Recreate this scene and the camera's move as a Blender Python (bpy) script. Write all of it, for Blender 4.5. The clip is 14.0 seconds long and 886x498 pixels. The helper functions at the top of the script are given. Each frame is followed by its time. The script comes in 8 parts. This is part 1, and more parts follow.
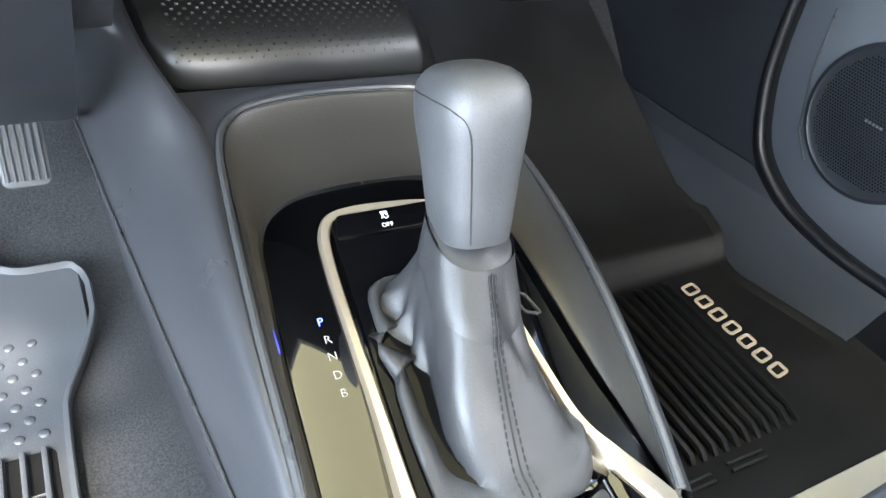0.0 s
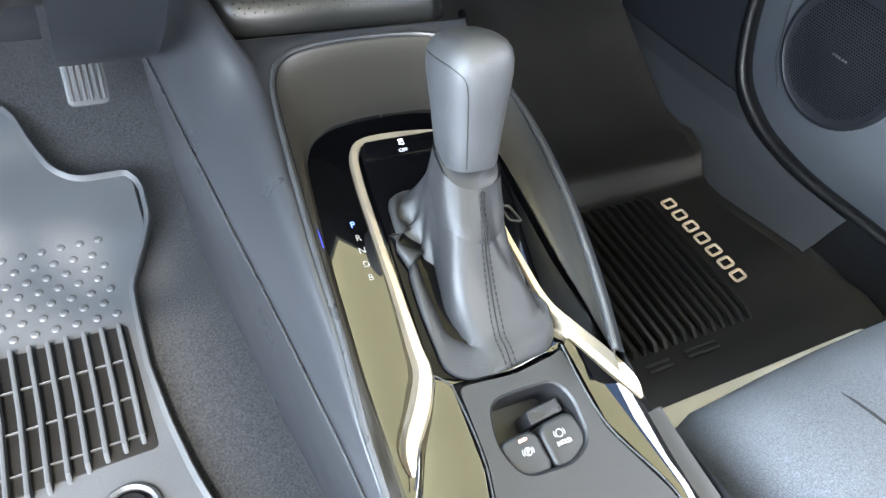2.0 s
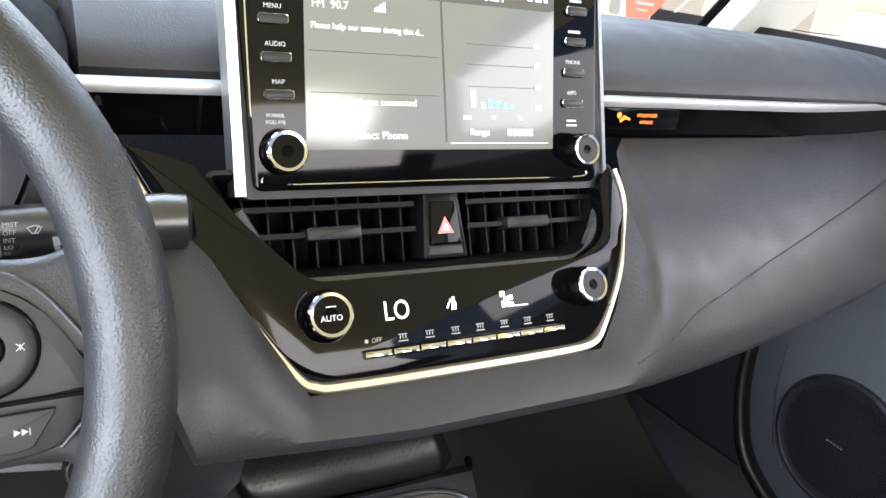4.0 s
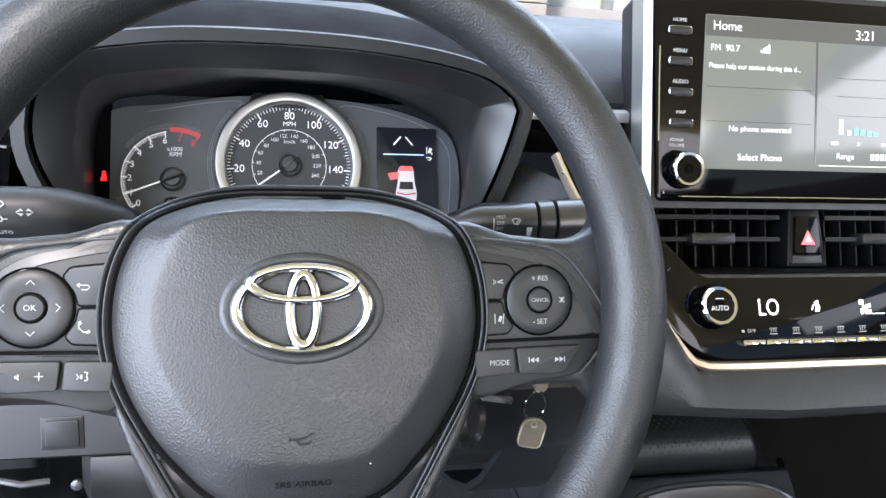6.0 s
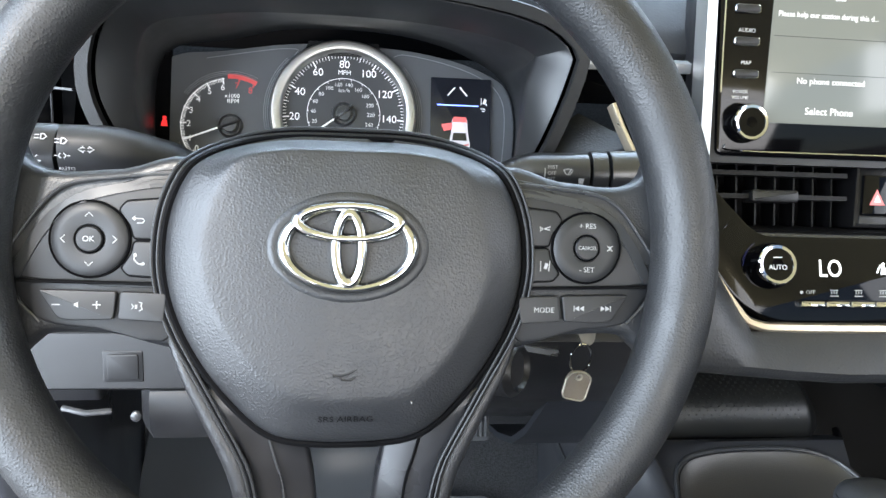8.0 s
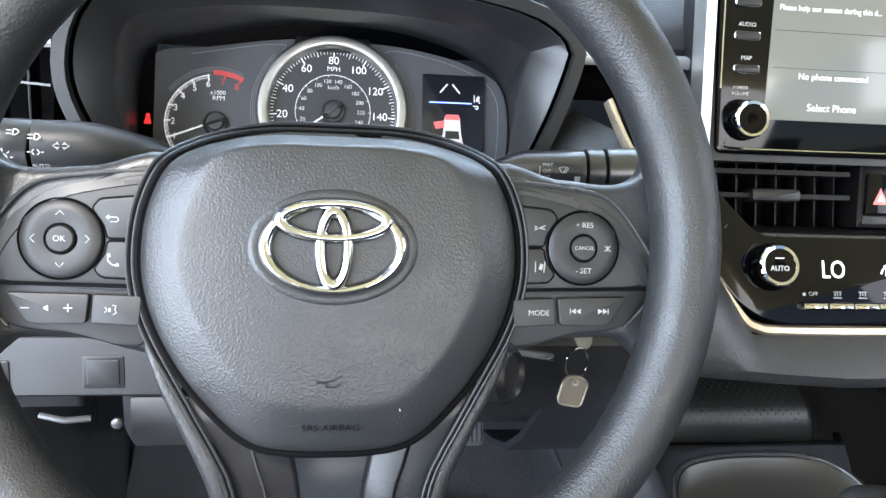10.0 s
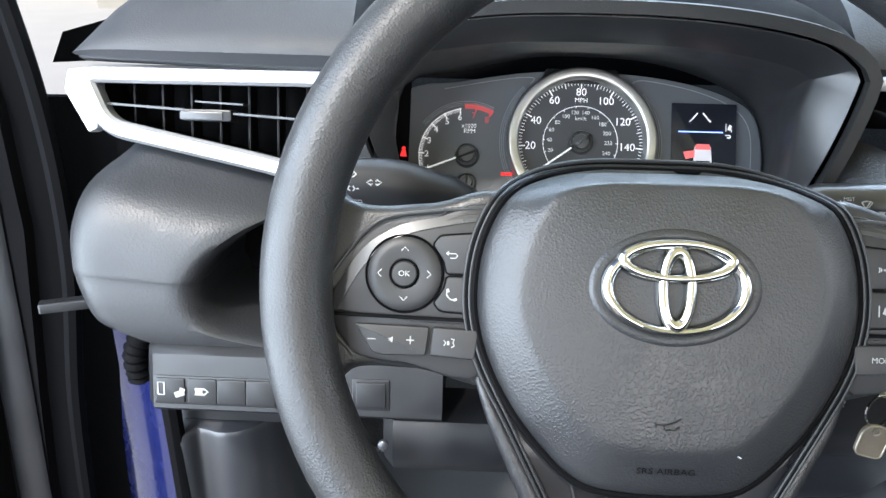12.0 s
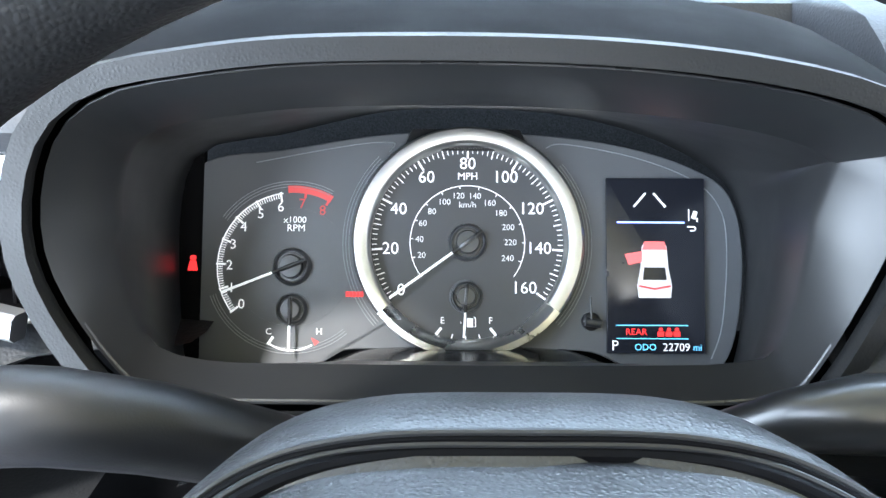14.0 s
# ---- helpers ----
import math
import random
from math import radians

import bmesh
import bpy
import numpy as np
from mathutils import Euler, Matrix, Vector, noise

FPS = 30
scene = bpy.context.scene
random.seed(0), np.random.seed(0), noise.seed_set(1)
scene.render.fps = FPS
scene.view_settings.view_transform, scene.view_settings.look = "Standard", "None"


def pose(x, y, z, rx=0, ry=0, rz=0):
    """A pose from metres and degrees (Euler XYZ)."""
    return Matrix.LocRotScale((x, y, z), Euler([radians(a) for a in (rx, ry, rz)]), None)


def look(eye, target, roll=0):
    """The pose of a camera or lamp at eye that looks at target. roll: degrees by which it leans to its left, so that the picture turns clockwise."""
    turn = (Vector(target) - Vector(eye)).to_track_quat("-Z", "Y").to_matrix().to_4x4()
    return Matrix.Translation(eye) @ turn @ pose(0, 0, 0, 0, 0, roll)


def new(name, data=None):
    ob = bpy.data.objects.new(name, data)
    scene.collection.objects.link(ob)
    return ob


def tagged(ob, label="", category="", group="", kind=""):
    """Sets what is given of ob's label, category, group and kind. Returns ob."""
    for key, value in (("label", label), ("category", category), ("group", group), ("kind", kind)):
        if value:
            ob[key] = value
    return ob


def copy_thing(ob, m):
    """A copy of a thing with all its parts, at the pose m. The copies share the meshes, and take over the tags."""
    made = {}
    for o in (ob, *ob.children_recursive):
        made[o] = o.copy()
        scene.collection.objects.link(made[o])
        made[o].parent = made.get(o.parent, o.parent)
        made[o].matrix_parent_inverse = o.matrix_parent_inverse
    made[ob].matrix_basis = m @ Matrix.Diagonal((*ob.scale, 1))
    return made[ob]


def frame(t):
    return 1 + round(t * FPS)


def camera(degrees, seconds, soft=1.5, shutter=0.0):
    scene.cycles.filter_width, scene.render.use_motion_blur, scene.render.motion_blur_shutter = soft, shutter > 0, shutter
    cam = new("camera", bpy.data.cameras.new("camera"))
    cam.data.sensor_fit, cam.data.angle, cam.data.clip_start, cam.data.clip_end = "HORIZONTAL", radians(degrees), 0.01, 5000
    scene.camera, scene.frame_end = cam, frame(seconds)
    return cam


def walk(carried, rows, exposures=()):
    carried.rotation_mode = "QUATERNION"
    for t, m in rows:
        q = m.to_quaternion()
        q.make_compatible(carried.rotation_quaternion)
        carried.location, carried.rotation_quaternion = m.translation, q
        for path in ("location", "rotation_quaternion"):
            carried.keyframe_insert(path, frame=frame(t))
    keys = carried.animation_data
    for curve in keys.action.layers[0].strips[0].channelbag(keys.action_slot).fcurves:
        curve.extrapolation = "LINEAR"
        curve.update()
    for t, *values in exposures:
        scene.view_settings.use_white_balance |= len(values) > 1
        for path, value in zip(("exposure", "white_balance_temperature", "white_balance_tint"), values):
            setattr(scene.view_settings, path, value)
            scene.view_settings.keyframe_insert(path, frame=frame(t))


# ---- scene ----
EXPOSURE = 0.65
cam = camera(61.70, 14.0, 1.5, 0.0)
# seconds, eye (metres), heading to the left, pitch, roll (degrees)
ROWS = [
    (0.0, -0.1714, -0.2129, 0.5754, -34.472, -37.112, 10.888),
    (0.5, -0.2006, -0.2586, 0.6371, -36.078, -42.956, 13.264),
    (1.0, -0.2216, -0.2907, 0.6575, -36.073, -45.038, 13.589),
    (1.5, -0.2226, -0.2904, 0.6586, -35.843, -45.119, 13.2),
    (2.0, -0.2212, -0.2875, 0.6552, -35.663, -44.129, 12.686),
    (2.5, -0.2194, -0.26, 0.6591, -34.737, -39.208, 11.407),
    (3.0, -0.2193, -0.2277, 0.6968, -33.45, -30.757, 9.976),
    (3.2, -0.2173, -0.2203, 0.7171, -33.073, -27.694, 9.539),
    (5.3, -0.29, -0.3051, 0.8194, -21.071, -20.197, 6.059),
    (5.5, -0.3167, -0.305, 0.8105, -18.506, -20.574, 5.616),
    (6.0, -0.3683, -0.3012, 0.7925, -12.835, -21.834, 4.768),
    (6.5, -0.3944, -0.3094, 0.789, -8.358, -23.34, 3.969),
    (7.0, -0.3901, -0.3144, 0.7925, -6.457, -24.354, 3.74),
    (7.5, -0.3856, -0.3138, 0.7911, -6.671, -24.996, 3.946),
    (7.7, -0.3747, -0.3103, 0.7867, -7.267, -25.053, 4.204),
    (9.8, -0.3414, -0.293, 0.7776, -10.008, -24.647, 5.055),
    (10.0, -0.3582, -0.291, 0.776, -8.663, -24.745, 4.676),
    (10.5, -0.4083, -0.2896, 0.7761, -4.599, -24.87, 3.554),
    (11.0, -0.4444, -0.2931, 0.7788, -0.856, -24.882, 2.562),
    (11.5, -0.4499, -0.2932, 0.7796, 1.596, -24.53, 1.658),
    (12.0, -0.4474, -0.2847, 0.7793, 2.493, -23.678, 1.002),
    (12.5, -0.4066, -0.2138, 0.7915, 2.352, -22.945, 0.499),
    (13.0, -0.373, -0.139, 0.793, 1.606, -22.468, 0.231),
    (13.5, -0.3733, -0.0791, 0.7809, 0.697, -22.838, 0.199),
    (14.0, -0.3805, -0.0594, 0.7716, -0.354, -23.662, 0.511),
]


def eye_pose(x, y, z, heading, pitch, roll):
    return pose(x, y, z, 90 + pitch, 0, heading) @ pose(0, 0, 0, 0, 0, roll)


# seconds, stops, white balance (kelvin, tint)
LEVELS = [
    (0.0, 1.60, 6400, 11), (0.6, 1.46, 6330, 11), (1.5, 1.43, 6350, 11), (2.4, 1.55, 6350, 10), (3.1, 1.56, 6600, 12), (3.7, 0.70, 6750, 15), (4.6, -0.10, 6650, 18), (5.5, -0.25, 6400, 24), (6.3, 0.04, 6400, 13), (7.5, 0.02, 6400, 11), (9.0, 0.18, 6450, 12),
    (10.2, 0.13, 6380, 12), (11.4, -0.03, 6380, 12), (12.0, -0.10, 6380, 11), (12.5, -0.14, 6330, 11), (13.0, -0.06, 6280, 10), (13.5, 0.40, 6200, 10), (14.0, 0.50, 6150, 10),
]
walk(cam, [(t, eye_pose(*r)) for t, *r in ROWS], [(t, EXPOSURE + stops, kelvin, tint) for t, stops, kelvin, tint in LEVELS])

# ---- light ----
world = bpy.data.worlds.new("daylight")
scene.world = world
world.use_nodes = True
wn, wl = world.node_tree.nodes, world.node_tree.links
sky = wn.new("ShaderNodeTexSky")
sky.sky_type = "NISHITA"
sky.sun_disc = False
sky.sun_elevation, sky.sun_rotation = radians(48), radians(-150)
wl.new(sky.outputs[0], wn["Background"].inputs[0])
wn["Background"].inputs[1].default_value = 0.15
sun = new("sun", bpy.data.lights.new("sun", "SUN"))
sun.data.energy, sun.data.angle, sun.data.color = 4.0, radians(4), (1.0, 0.95, 0.87)
sun.matrix_world = look((-2.0, -3.5, 5.0), (0, 0, 0))


def window_light(name, m, w, h, watts, color):
    """Daylight that enters by one of the car's openings."""
    ob = new(name, bpy.data.lights.new(name, "AREA"))
    ob.data.shape, ob.data.size, ob.data.size_y, ob.data.energy, ob.data.color = "RECTANGLE", w, h, watts, color
    ob.matrix_world = m


window_light("door_opening_daylight", look((-1.0, -0.38, 0.78), (0.1, -0.1, 0.64)), 1.15, 0.95, 36.0, (0.76, 0.88, 1.0))
window_light("passenger_window_daylight", look((0.85, -0.4, 0.98), (0.0, 0.0, 0.4)), 0.9, 0.36, 5.0, (0.95, 0.97, 1.0))
window_light("rear_window_daylight", look((0.0, -1.6, 1.0), (0.0, 0.3, 0.4)), 1.1, 0.45, 15.0, (0.97, 0.96, 0.95))
window_light("windscreen_daylight", look((0.0, 0.85, 1.45), (0.0, 0.05, 0.45)), 1.7, 0.9, 30.0, (0.64, 0.82, 1.0))


# ---- materials ----
def material(name, color, rough=0.5, metal=0.0, vary=0.15, grain=0.0, size=0.001, kind="noise", coat=0.0,
             stains=40.0, spec=0.5, emit=None, glow=0.0, alt=None, speck=0.0, rough_vary=0.08):
    """A surface with colour drift, wear in its gloss, and a fine relief whose cells measure size metres."""
    m = bpy.data.materials.new(name)
    m.use_nodes = True
    n, l = m.node_tree.nodes, m.node_tree.links
    b = n["Principled BSDF"]
    b.inputs["Metallic"].default_value = metal
    b.inputs["Specular IOR Level"].default_value = spec
    b.inputs["Coat Weight"].default_value = coat
    b.inputs["Coat Roughness"].default_value = 0.05
    co = n.new("ShaderNodeTexCoord")
    big = n.new("ShaderNodeTexNoise")
    big.inputs["Scale"].default_value, big.inputs["Detail"].default_value = stains, 4.0
    l.new(co.outputs["Object"], big.inputs["Vector"])
    mix = n.new("ShaderNodeMix")
    mix.data_type = "RGBA"
    mix.inputs[6].default_value = (*[c * (1 - vary) for c in color], 1)
    mix.inputs[7].default_value = (*[min(1, c * (1 + vary)) for c in (alt or color)], 1)
    l.new(big.outputs["Fac"], mix.inputs[0])
    out = mix.outputs[2]
    ramp = n.new("ShaderNodeMapRange")
    ramp.inputs["From Min"].default_value, ramp.inputs["From Max"].default_value = 0.3, 0.7
    ramp.inputs["To Min"].default_value, ramp.inputs["To Max"].default_value = max(0.02, rough - rough_vary), min(1, rough + rough_vary)
    l.new(big.outputs["Fac"], ramp.inputs["Value"])
    l.new(ramp.outputs["Result"], b.inputs["Roughness"])
    if grain:
        if kind == "leather":
            tex = n.new("ShaderNodeTexVoronoi")
            tex.feature = "SMOOTH_F1"
            tex.inputs["Smoothness"].default_value = 0.35
            tex.inputs["Scale"].default_value = 1 / size
            warp = n.new("ShaderNodeTexNoise")
            warp.inputs["Scale"].default_value, warp.inputs["Detail"].default_value = 0.6 / size, 2.0
            l.new(co.outputs["Object"], warp.inputs["Vector"])
            add = n.new("ShaderNodeVectorMath")
            add.operation = "MULTIPLY_ADD"
            add.inputs[1].default_value = (size * 0.7,) * 3
            l.new(warp.outputs["Color"], add.inputs[0])
            l.new(co.outputs["Object"], add.inputs[2])
            l.new(add.outputs[0], tex.inputs["Vector"])
            soft = n.new("ShaderNodeMapRange")
            soft.interpolation_type = "SMOOTHSTEP"
            soft.inputs["From Min"].default_value, soft.inputs["From Max"].default_value = 0.75, 0.0
            l.new(tex.outputs["Distance"], soft.inputs["Value"])
            height = soft.outputs["Result"]
            scale = 0.25
        elif kind == "weave":
            height = None
            for axis in ("X", "Y"):
                wave = n.new("ShaderNodeTexWave")
                wave.bands_direction = axis
                wave.inputs["Scale"].default_value = 0.31 / size
                wave.inputs["Distortion"].default_value = 0.6
                l.new(co.outputs["Object"], wave.inputs["Vector"])
                if height is None:
                    height = wave.outputs["Fac"]
                else:
                    mul = n.new("ShaderNodeMath")
                    mul.operation = "MULTIPLY"
                    l.new(height, mul.inputs[0]), l.new(wave.outputs["Fac"], mul.inputs[1])
                    height = mul.outputs[0]
            scale = 1.0
        else:
            tex = n.new("ShaderNodeTexNoise")
            tex.inputs["Scale"].default_value, tex.inputs["Detail"].default_value = 1 / size, 3.0
            l.new(co.outputs["Object"], tex.inputs["Vector"])
            height, scale = tex.outputs["Fac"], 1.0
        bump = n.new("ShaderNodeBump")
        bump.inputs["Strength"].default_value = min(1.0, grain)
        bump.inputs["Distance"].default_value = size * 0.35 * scale * max(1.0, grain)
        l.new(height, bump.inputs["Height"])
        l.new(bump.outputs[0], b.inputs["Normal"])
        if speck:
            mul = n.new("ShaderNodeMix")
            mul.data_type, mul.blend_type = "RGBA", "MULTIPLY"
            mul.inputs[0].default_value = speck
            cr = n.new("ShaderNodeMapRange")
            cr.inputs["From Min"].default_value, cr.inputs["From Max"].default_value = 0.3, 0.7
            cr.inputs["To Min"].default_value, cr.inputs["To Max"].default_value = 0.2, 2.0
            l.new(height, cr.inputs["Value"])
            l.new(out, mul.inputs[6]), l.new(cr.outputs["Result"], mul.inputs[7])
            out = mul.outputs[2]
    l.new(out, b.inputs["Base Color"])
    if emit:
        b.inputs["Emission Color"].default_value = (*emit, 1)
        b.inputs["Emission Strength"].default_value = glow
    return m


RIM = material("grained_rim_skin", (0.0110, 0.0114, 0.0124), 0.44, vary=0.12, spec=0.47, grain=1.15, size=0.0012, kind="leather")
SKIN = material("fine_grained_skin", (0.0125, 0.013, 0.0142), 0.44, vary=0.1, spec=0.5, grain=0.8, size=0.0011, kind="leather")
PAD = material("grained_soft_plastic", (0.0125, 0.013, 0.0145), 0.43, vary=0.1, spec=0.56, grain=1.1, size=0.0012, kind="leather")
DASH = material("grained_dash_skin", (0.0155, 0.0160, 0.0174), 0.46, vary=0.1, spec=0.42, grain=0.6, size=0.0019, kind="leather")
DECK = material("dull_deck_skin", (0.028, 0.029, 0.032), 0.56, vary=0.1, spec=0.28, grain=0.5, size=0.0016, kind="leather")
DARK = material("dark_moulded_plastic", (0.008, 0.008, 0.009), 0.42, vary=0.15, spec=0.4, grain=0.2, size=0.0008)
GREY = material("satin_grey_plastic", (0.028, 0.029, 0.031), 0.32, vary=0.08, grain=0.15, size=0.0006)
CONSOLE = material("satin_console_plastic", (0.0210, 0.0220, 0.0250), 0.30, vary=0.06, spec=0.70, rough_vary=0.03, stains=12, grain=0.25, size=0.0012, kind="leather")
LINER = material("soft_tray_liner", (0.026, 0.0245, 0.0215), 0.30, vary=0.04, rough_vary=0.0, grain=0.4, size=0.0012, kind="leather")
SPOKE = material("satin_spoke_paint", (0.018, 0.018, 0.020), 0.34, 0.2, vary=0.08, spec=0.5)
MATTE = material("matte_black_trim", (0.0028, 0.0028, 0.0032), 0.9, vary=0.2, spec=0.06)
KICK = material("dark_kick_panel_plastic", (0.0105, 0.0117, 0.0145), 0.38, spec=0.36, vary=0.06, rough_vary=0.02, stains=10)
DOORTRIM = material("blue_grey_door_trim", (0.06, 0.066, 0.076), 0.34, vary=0.06, rough_vary=0.02, stains=10)
SWITCH = material("satin_switch_plastic", (0.011, 0.0112, 0.0122), 0.46, vary=0.08, spec=0.38, rough_vary=0.03)
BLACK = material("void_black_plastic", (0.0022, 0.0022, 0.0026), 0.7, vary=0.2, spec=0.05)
GLOSS = material("piano_black", (0.0016, 0.0016, 0.002), 0.05, vary=0.1, rough_vary=0.02, spec=0.17)
PIANO = material("piano_black_console", (0.0014, 0.0014, 0.0017), 0.04, vary=0.1, coat=0.8, rough_vary=0.015, spec=1.0)
CHROME = material("polished_chrome", (0.45, 0.45, 0.44), 0.07, 1.0, vary=0.03, rough_vary=0.03)
SATIN = material("satin_silver", (0.54, 0.54, 0.525), 0.38, 1.0, vary=0.05, rough_vary=0.05)
CHAMP = material("champagne_metal", (0.50, 0.43, 0.33), 0.30, 0.75, vary=0.04, rough_vary=0.03)
SILVER = material("silver_paint", (0.36, 0.36, 0.365), 0.38, 0.6, vary=0.05, rough_vary=0.05)
LEATHER = material("grey_leather", (0.0165, 0.0172, 0.0188), 0.50, vary=0.12, spec=0.38, grain=0.4, size=0.0013, kind="leather")
KNOB = material("grained_knob_leather", (0.033, 0.0345, 0.0375), 0.50, vary=0.12, grain=0.6, size=0.0013, kind="leather")
THREAD = material("dark_thread", (0.012, 0.012, 0.013), 0.8, spec=0.2, vary=0.2)
RUBBER = material("grey_mat_rubber", (0.046, 0.048, 0.051), 0.45, vary=0.18, grain=0.4, size=0.0015, stains=12)
RUBBER_D = material("black_mat_rubber", (0.0080, 0.0074, 0.0068), 0.42, spec=0.28, vary=0.2, grain=0.4, size=0.0015, stains=12)
CARPET = material("speckled_carpet", (0.0150, 0.0153, 0.0163), 0.95, vary=0.3, grain=1.0, size=0.0022, speck=0.8, stains=30)
FABRIC = material("woven_seat_cloth", (0.056, 0.059, 0.065), 0.9, vary=0.1, spec=0.15, grain=0.7, size=0.0011, speck=0.4, stains=60)
BEIGE = material("beige_headliner", (0.78, 0.68, 0.38), 0.9, vary=0.06, grain=0.4, size=0.002)
PALE = material("pale_trim", (0.62, 0.6, 0.55), 0.7, vary=0.06, grain=0.3, size=0.002)
BLUE = material("blue_car_paint", (0.005, 0.009, 0.06), 0.25, 0.2, vary=0.1, coat=0.8)
WHITE = material("white_print", (0.75, 0.75, 0.75), 0.6, vary=0.03)
POCKET = material("soft_pocket_rubber", (0.0085, 0.0088, 0.0085), 0.34, vary=0.06, spec=0.42, rough_vary=0.0)
ICON = material("dim_switch_print", (0.24, 0.24, 0.24), 0.6, vary=0.03)
PRINT = material("fine_white_print", (0.25, 0.25, 0.25), 0.6, vary=0.03)
TICKS = material("lit_white_print", (0.8, 0.8, 0.8), 0.6, vary=0.03, emit=(0.9, 0.92, 0.95), glow=0.3)
LIT = material("lit_white_segment", (0.8, 0.8, 0.8), 0.6, emit=(1.0, 1.0, 0.98), glow=1.0)
REDLIT = material("lit_red_segment", (0.5, 0.02, 0.02), 0.6, emit=(1.0, 0.03, 0.03), glow=0.8)
REDPRINT = material("red_zone_print", (0.45, 0.06, 0.06), 0.6, emit=(1.0, 0.12, 0.12), glow=0.18)
ORANGE = material("lit_orange_segment", (0.6, 0.15, 0.02), 0.6, emit=(1.0, 0.22, 0.03), glow=1.2)
BLUELIT = material("lit_blue_segment", (0.1, 0.15, 0.8), 0.5, emit=(0.2, 0.3, 1.0), glow=3.0)
CYAN = material("lit_cyan_segment", (0.1, 0.4, 0.6), 0.5, emit=(0.15, 0.55, 0.9), glow=0.8)
YELLOW = material("lit_yellow_segment", (0.5, 0.5, 0.05), 0.5, emit=(0.8, 0.9, 0.05), glow=1.0)
DIAL = material("dial_plate_face", (0.085, 0.09, 0.099), 0.42, vary=0.1, grain=0.3, size=0.0006)
DIALFACE = material("dark_dial_face", (0.045, 0.047, 0.051), 0.45, vary=0.12, grain=0.3, size=0.0005)
HUB = material("needle_hub_plastic", (0.050, 0.052, 0.056), 0.32, vary=0.1, spec=0.6)
LIPGRAIN = material("grained_hood_lip", (0.0085, 0.0088, 0.0094), 0.52, vary=0.08, spec=0.34, grain=0.5, size=0.0012, kind="leather")
HOODWALL = material("smooth_hood_wall", (0.014, 0.0145, 0.0155), 0.40, vary=0.06, spec=0.6, rough_vary=0.03)
STALK = material("satin_stalk_plastic", (0.011, 0.0112, 0.012), 0.30, vary=0.08, spec=0.7, rough_vary=0.03)
VANE = material("dark_vent_plastic", (0.0032, 0.0032, 0.0037), 0.40, vary=0.1, spec=0.17)
SILLTRIM = material("blue_grey_sill_trim", (0.0150, 0.0165, 0.0195), 0.5, vary=0.1, rough_vary=0.03, stains=14)
SCREENTEXT = material("soft_lit_lettering", (0.4, 0.4, 0.4), 0.5, emit=(1.0, 1.0, 0.98), glow=0.62)
LEGEND = material("pale_key_legend", (0.42, 0.42, 0.42), 0.6, vary=0.03)
FINELINE = material("pale_contour_line", (0.24, 0.25, 0.27), 0.4, vary=0.05)
COWL = material("glossy_cowl_plastic", (0.010, 0.0102, 0.011), 0.22, vary=0.1, spec=0.6, rough_vary=0.04)
BRIGHT = material("bright_machined_silver", (0.80, 0.80, 0.79), 0.28, 1.0, vary=0.04, rough_vary=0.04)
LCD = material("lit_display_panel", (0.03, 0.034, 0.03), 0.12, emit=(0.62, 0.66, 0.6), glow=0.26, rough_vary=0.02)
LCD_BAR = material("lit_display_header", (0.03, 0.03, 0.03), 0.12, emit=(0.5, 0.53, 0.52), glow=0.12, rough_vary=0.02)
MINI = material("dark_info_display", (0.008, 0.009, 0.012), 0.2, vary=0.1, emit=(0.1, 0.12, 0.2), glow=0.03)
TAN = material("tan_print", (0.5, 0.4, 0.3), 0.6, vary=0.1)
BRASS = material("worn_key_metal", (0.42, 0.39, 0.32), 0.4, 0.9, vary=0.15)
REDTRI = material("red_triangle_print", (0.55, 0.12, 0.12), 0.5, emit=(1.0, 0.3, 0.3), glow=0.25)
WHITETRI = material("pale_triangle_print", (0.8, 0.7, 0.7), 0.5)
CONCRETE = material("pale_concrete", (0.42, 0.41, 0.395), 0.9, vary=0.12, grain=0.4, size=0.02, stains=1.5)
STONE = material("pale_stone", (0.42, 0.40, 0.35), 0.85, vary=0.15, grain=0.5, size=0.03, stains=3)
DARKPAINT = material("dark_car_paint", (0.02, 0.022, 0.025), 0.2, 0.3, vary=0.1, coat=0.8)
TYRE = material("tyre_rubber", (0.02, 0.02, 0.02), 0.8)
SIGN = material("red_sign_card", (0.55, 0.1, 0.06), 0.6, vary=0.05)


def glass_material(name, tint=(1, 1, 1)):
    m = bpy.data.materials.new(name)
    m.use_nodes = True
    b = m.node_tree.nodes["Principled BSDF"]
    b.inputs["Base Color"].default_value = (*tint, 1)
    b.inputs["Roughness"].default_value = 0.0
    b.inputs["Transmission Weight"].default_value = 1.0
    b.inputs["IOR"].default_value = 1.02
    return m


GLASS = glass_material("clear_glass")


# ---- builders ----
def plane(x, y, z, tilt):
    """A frame on a face that leans back by tilt degrees: x to the right, y up the face, z towards the driver."""
    a = radians(tilt)
    return Matrix(((1, 0, 0, x), (0, math.sin(a), -math.cos(a), y), (0, math.cos(a), math.sin(a), z), (0, 0, 0, 1)))


def thing(name, label, category, m=None, group="", kind=""):
    ob = new(name)
    ob.empty_display_size = 0.02
    if m is not None:
        ob.matrix_world = m
    return tagged(ob, label, category, group, kind)


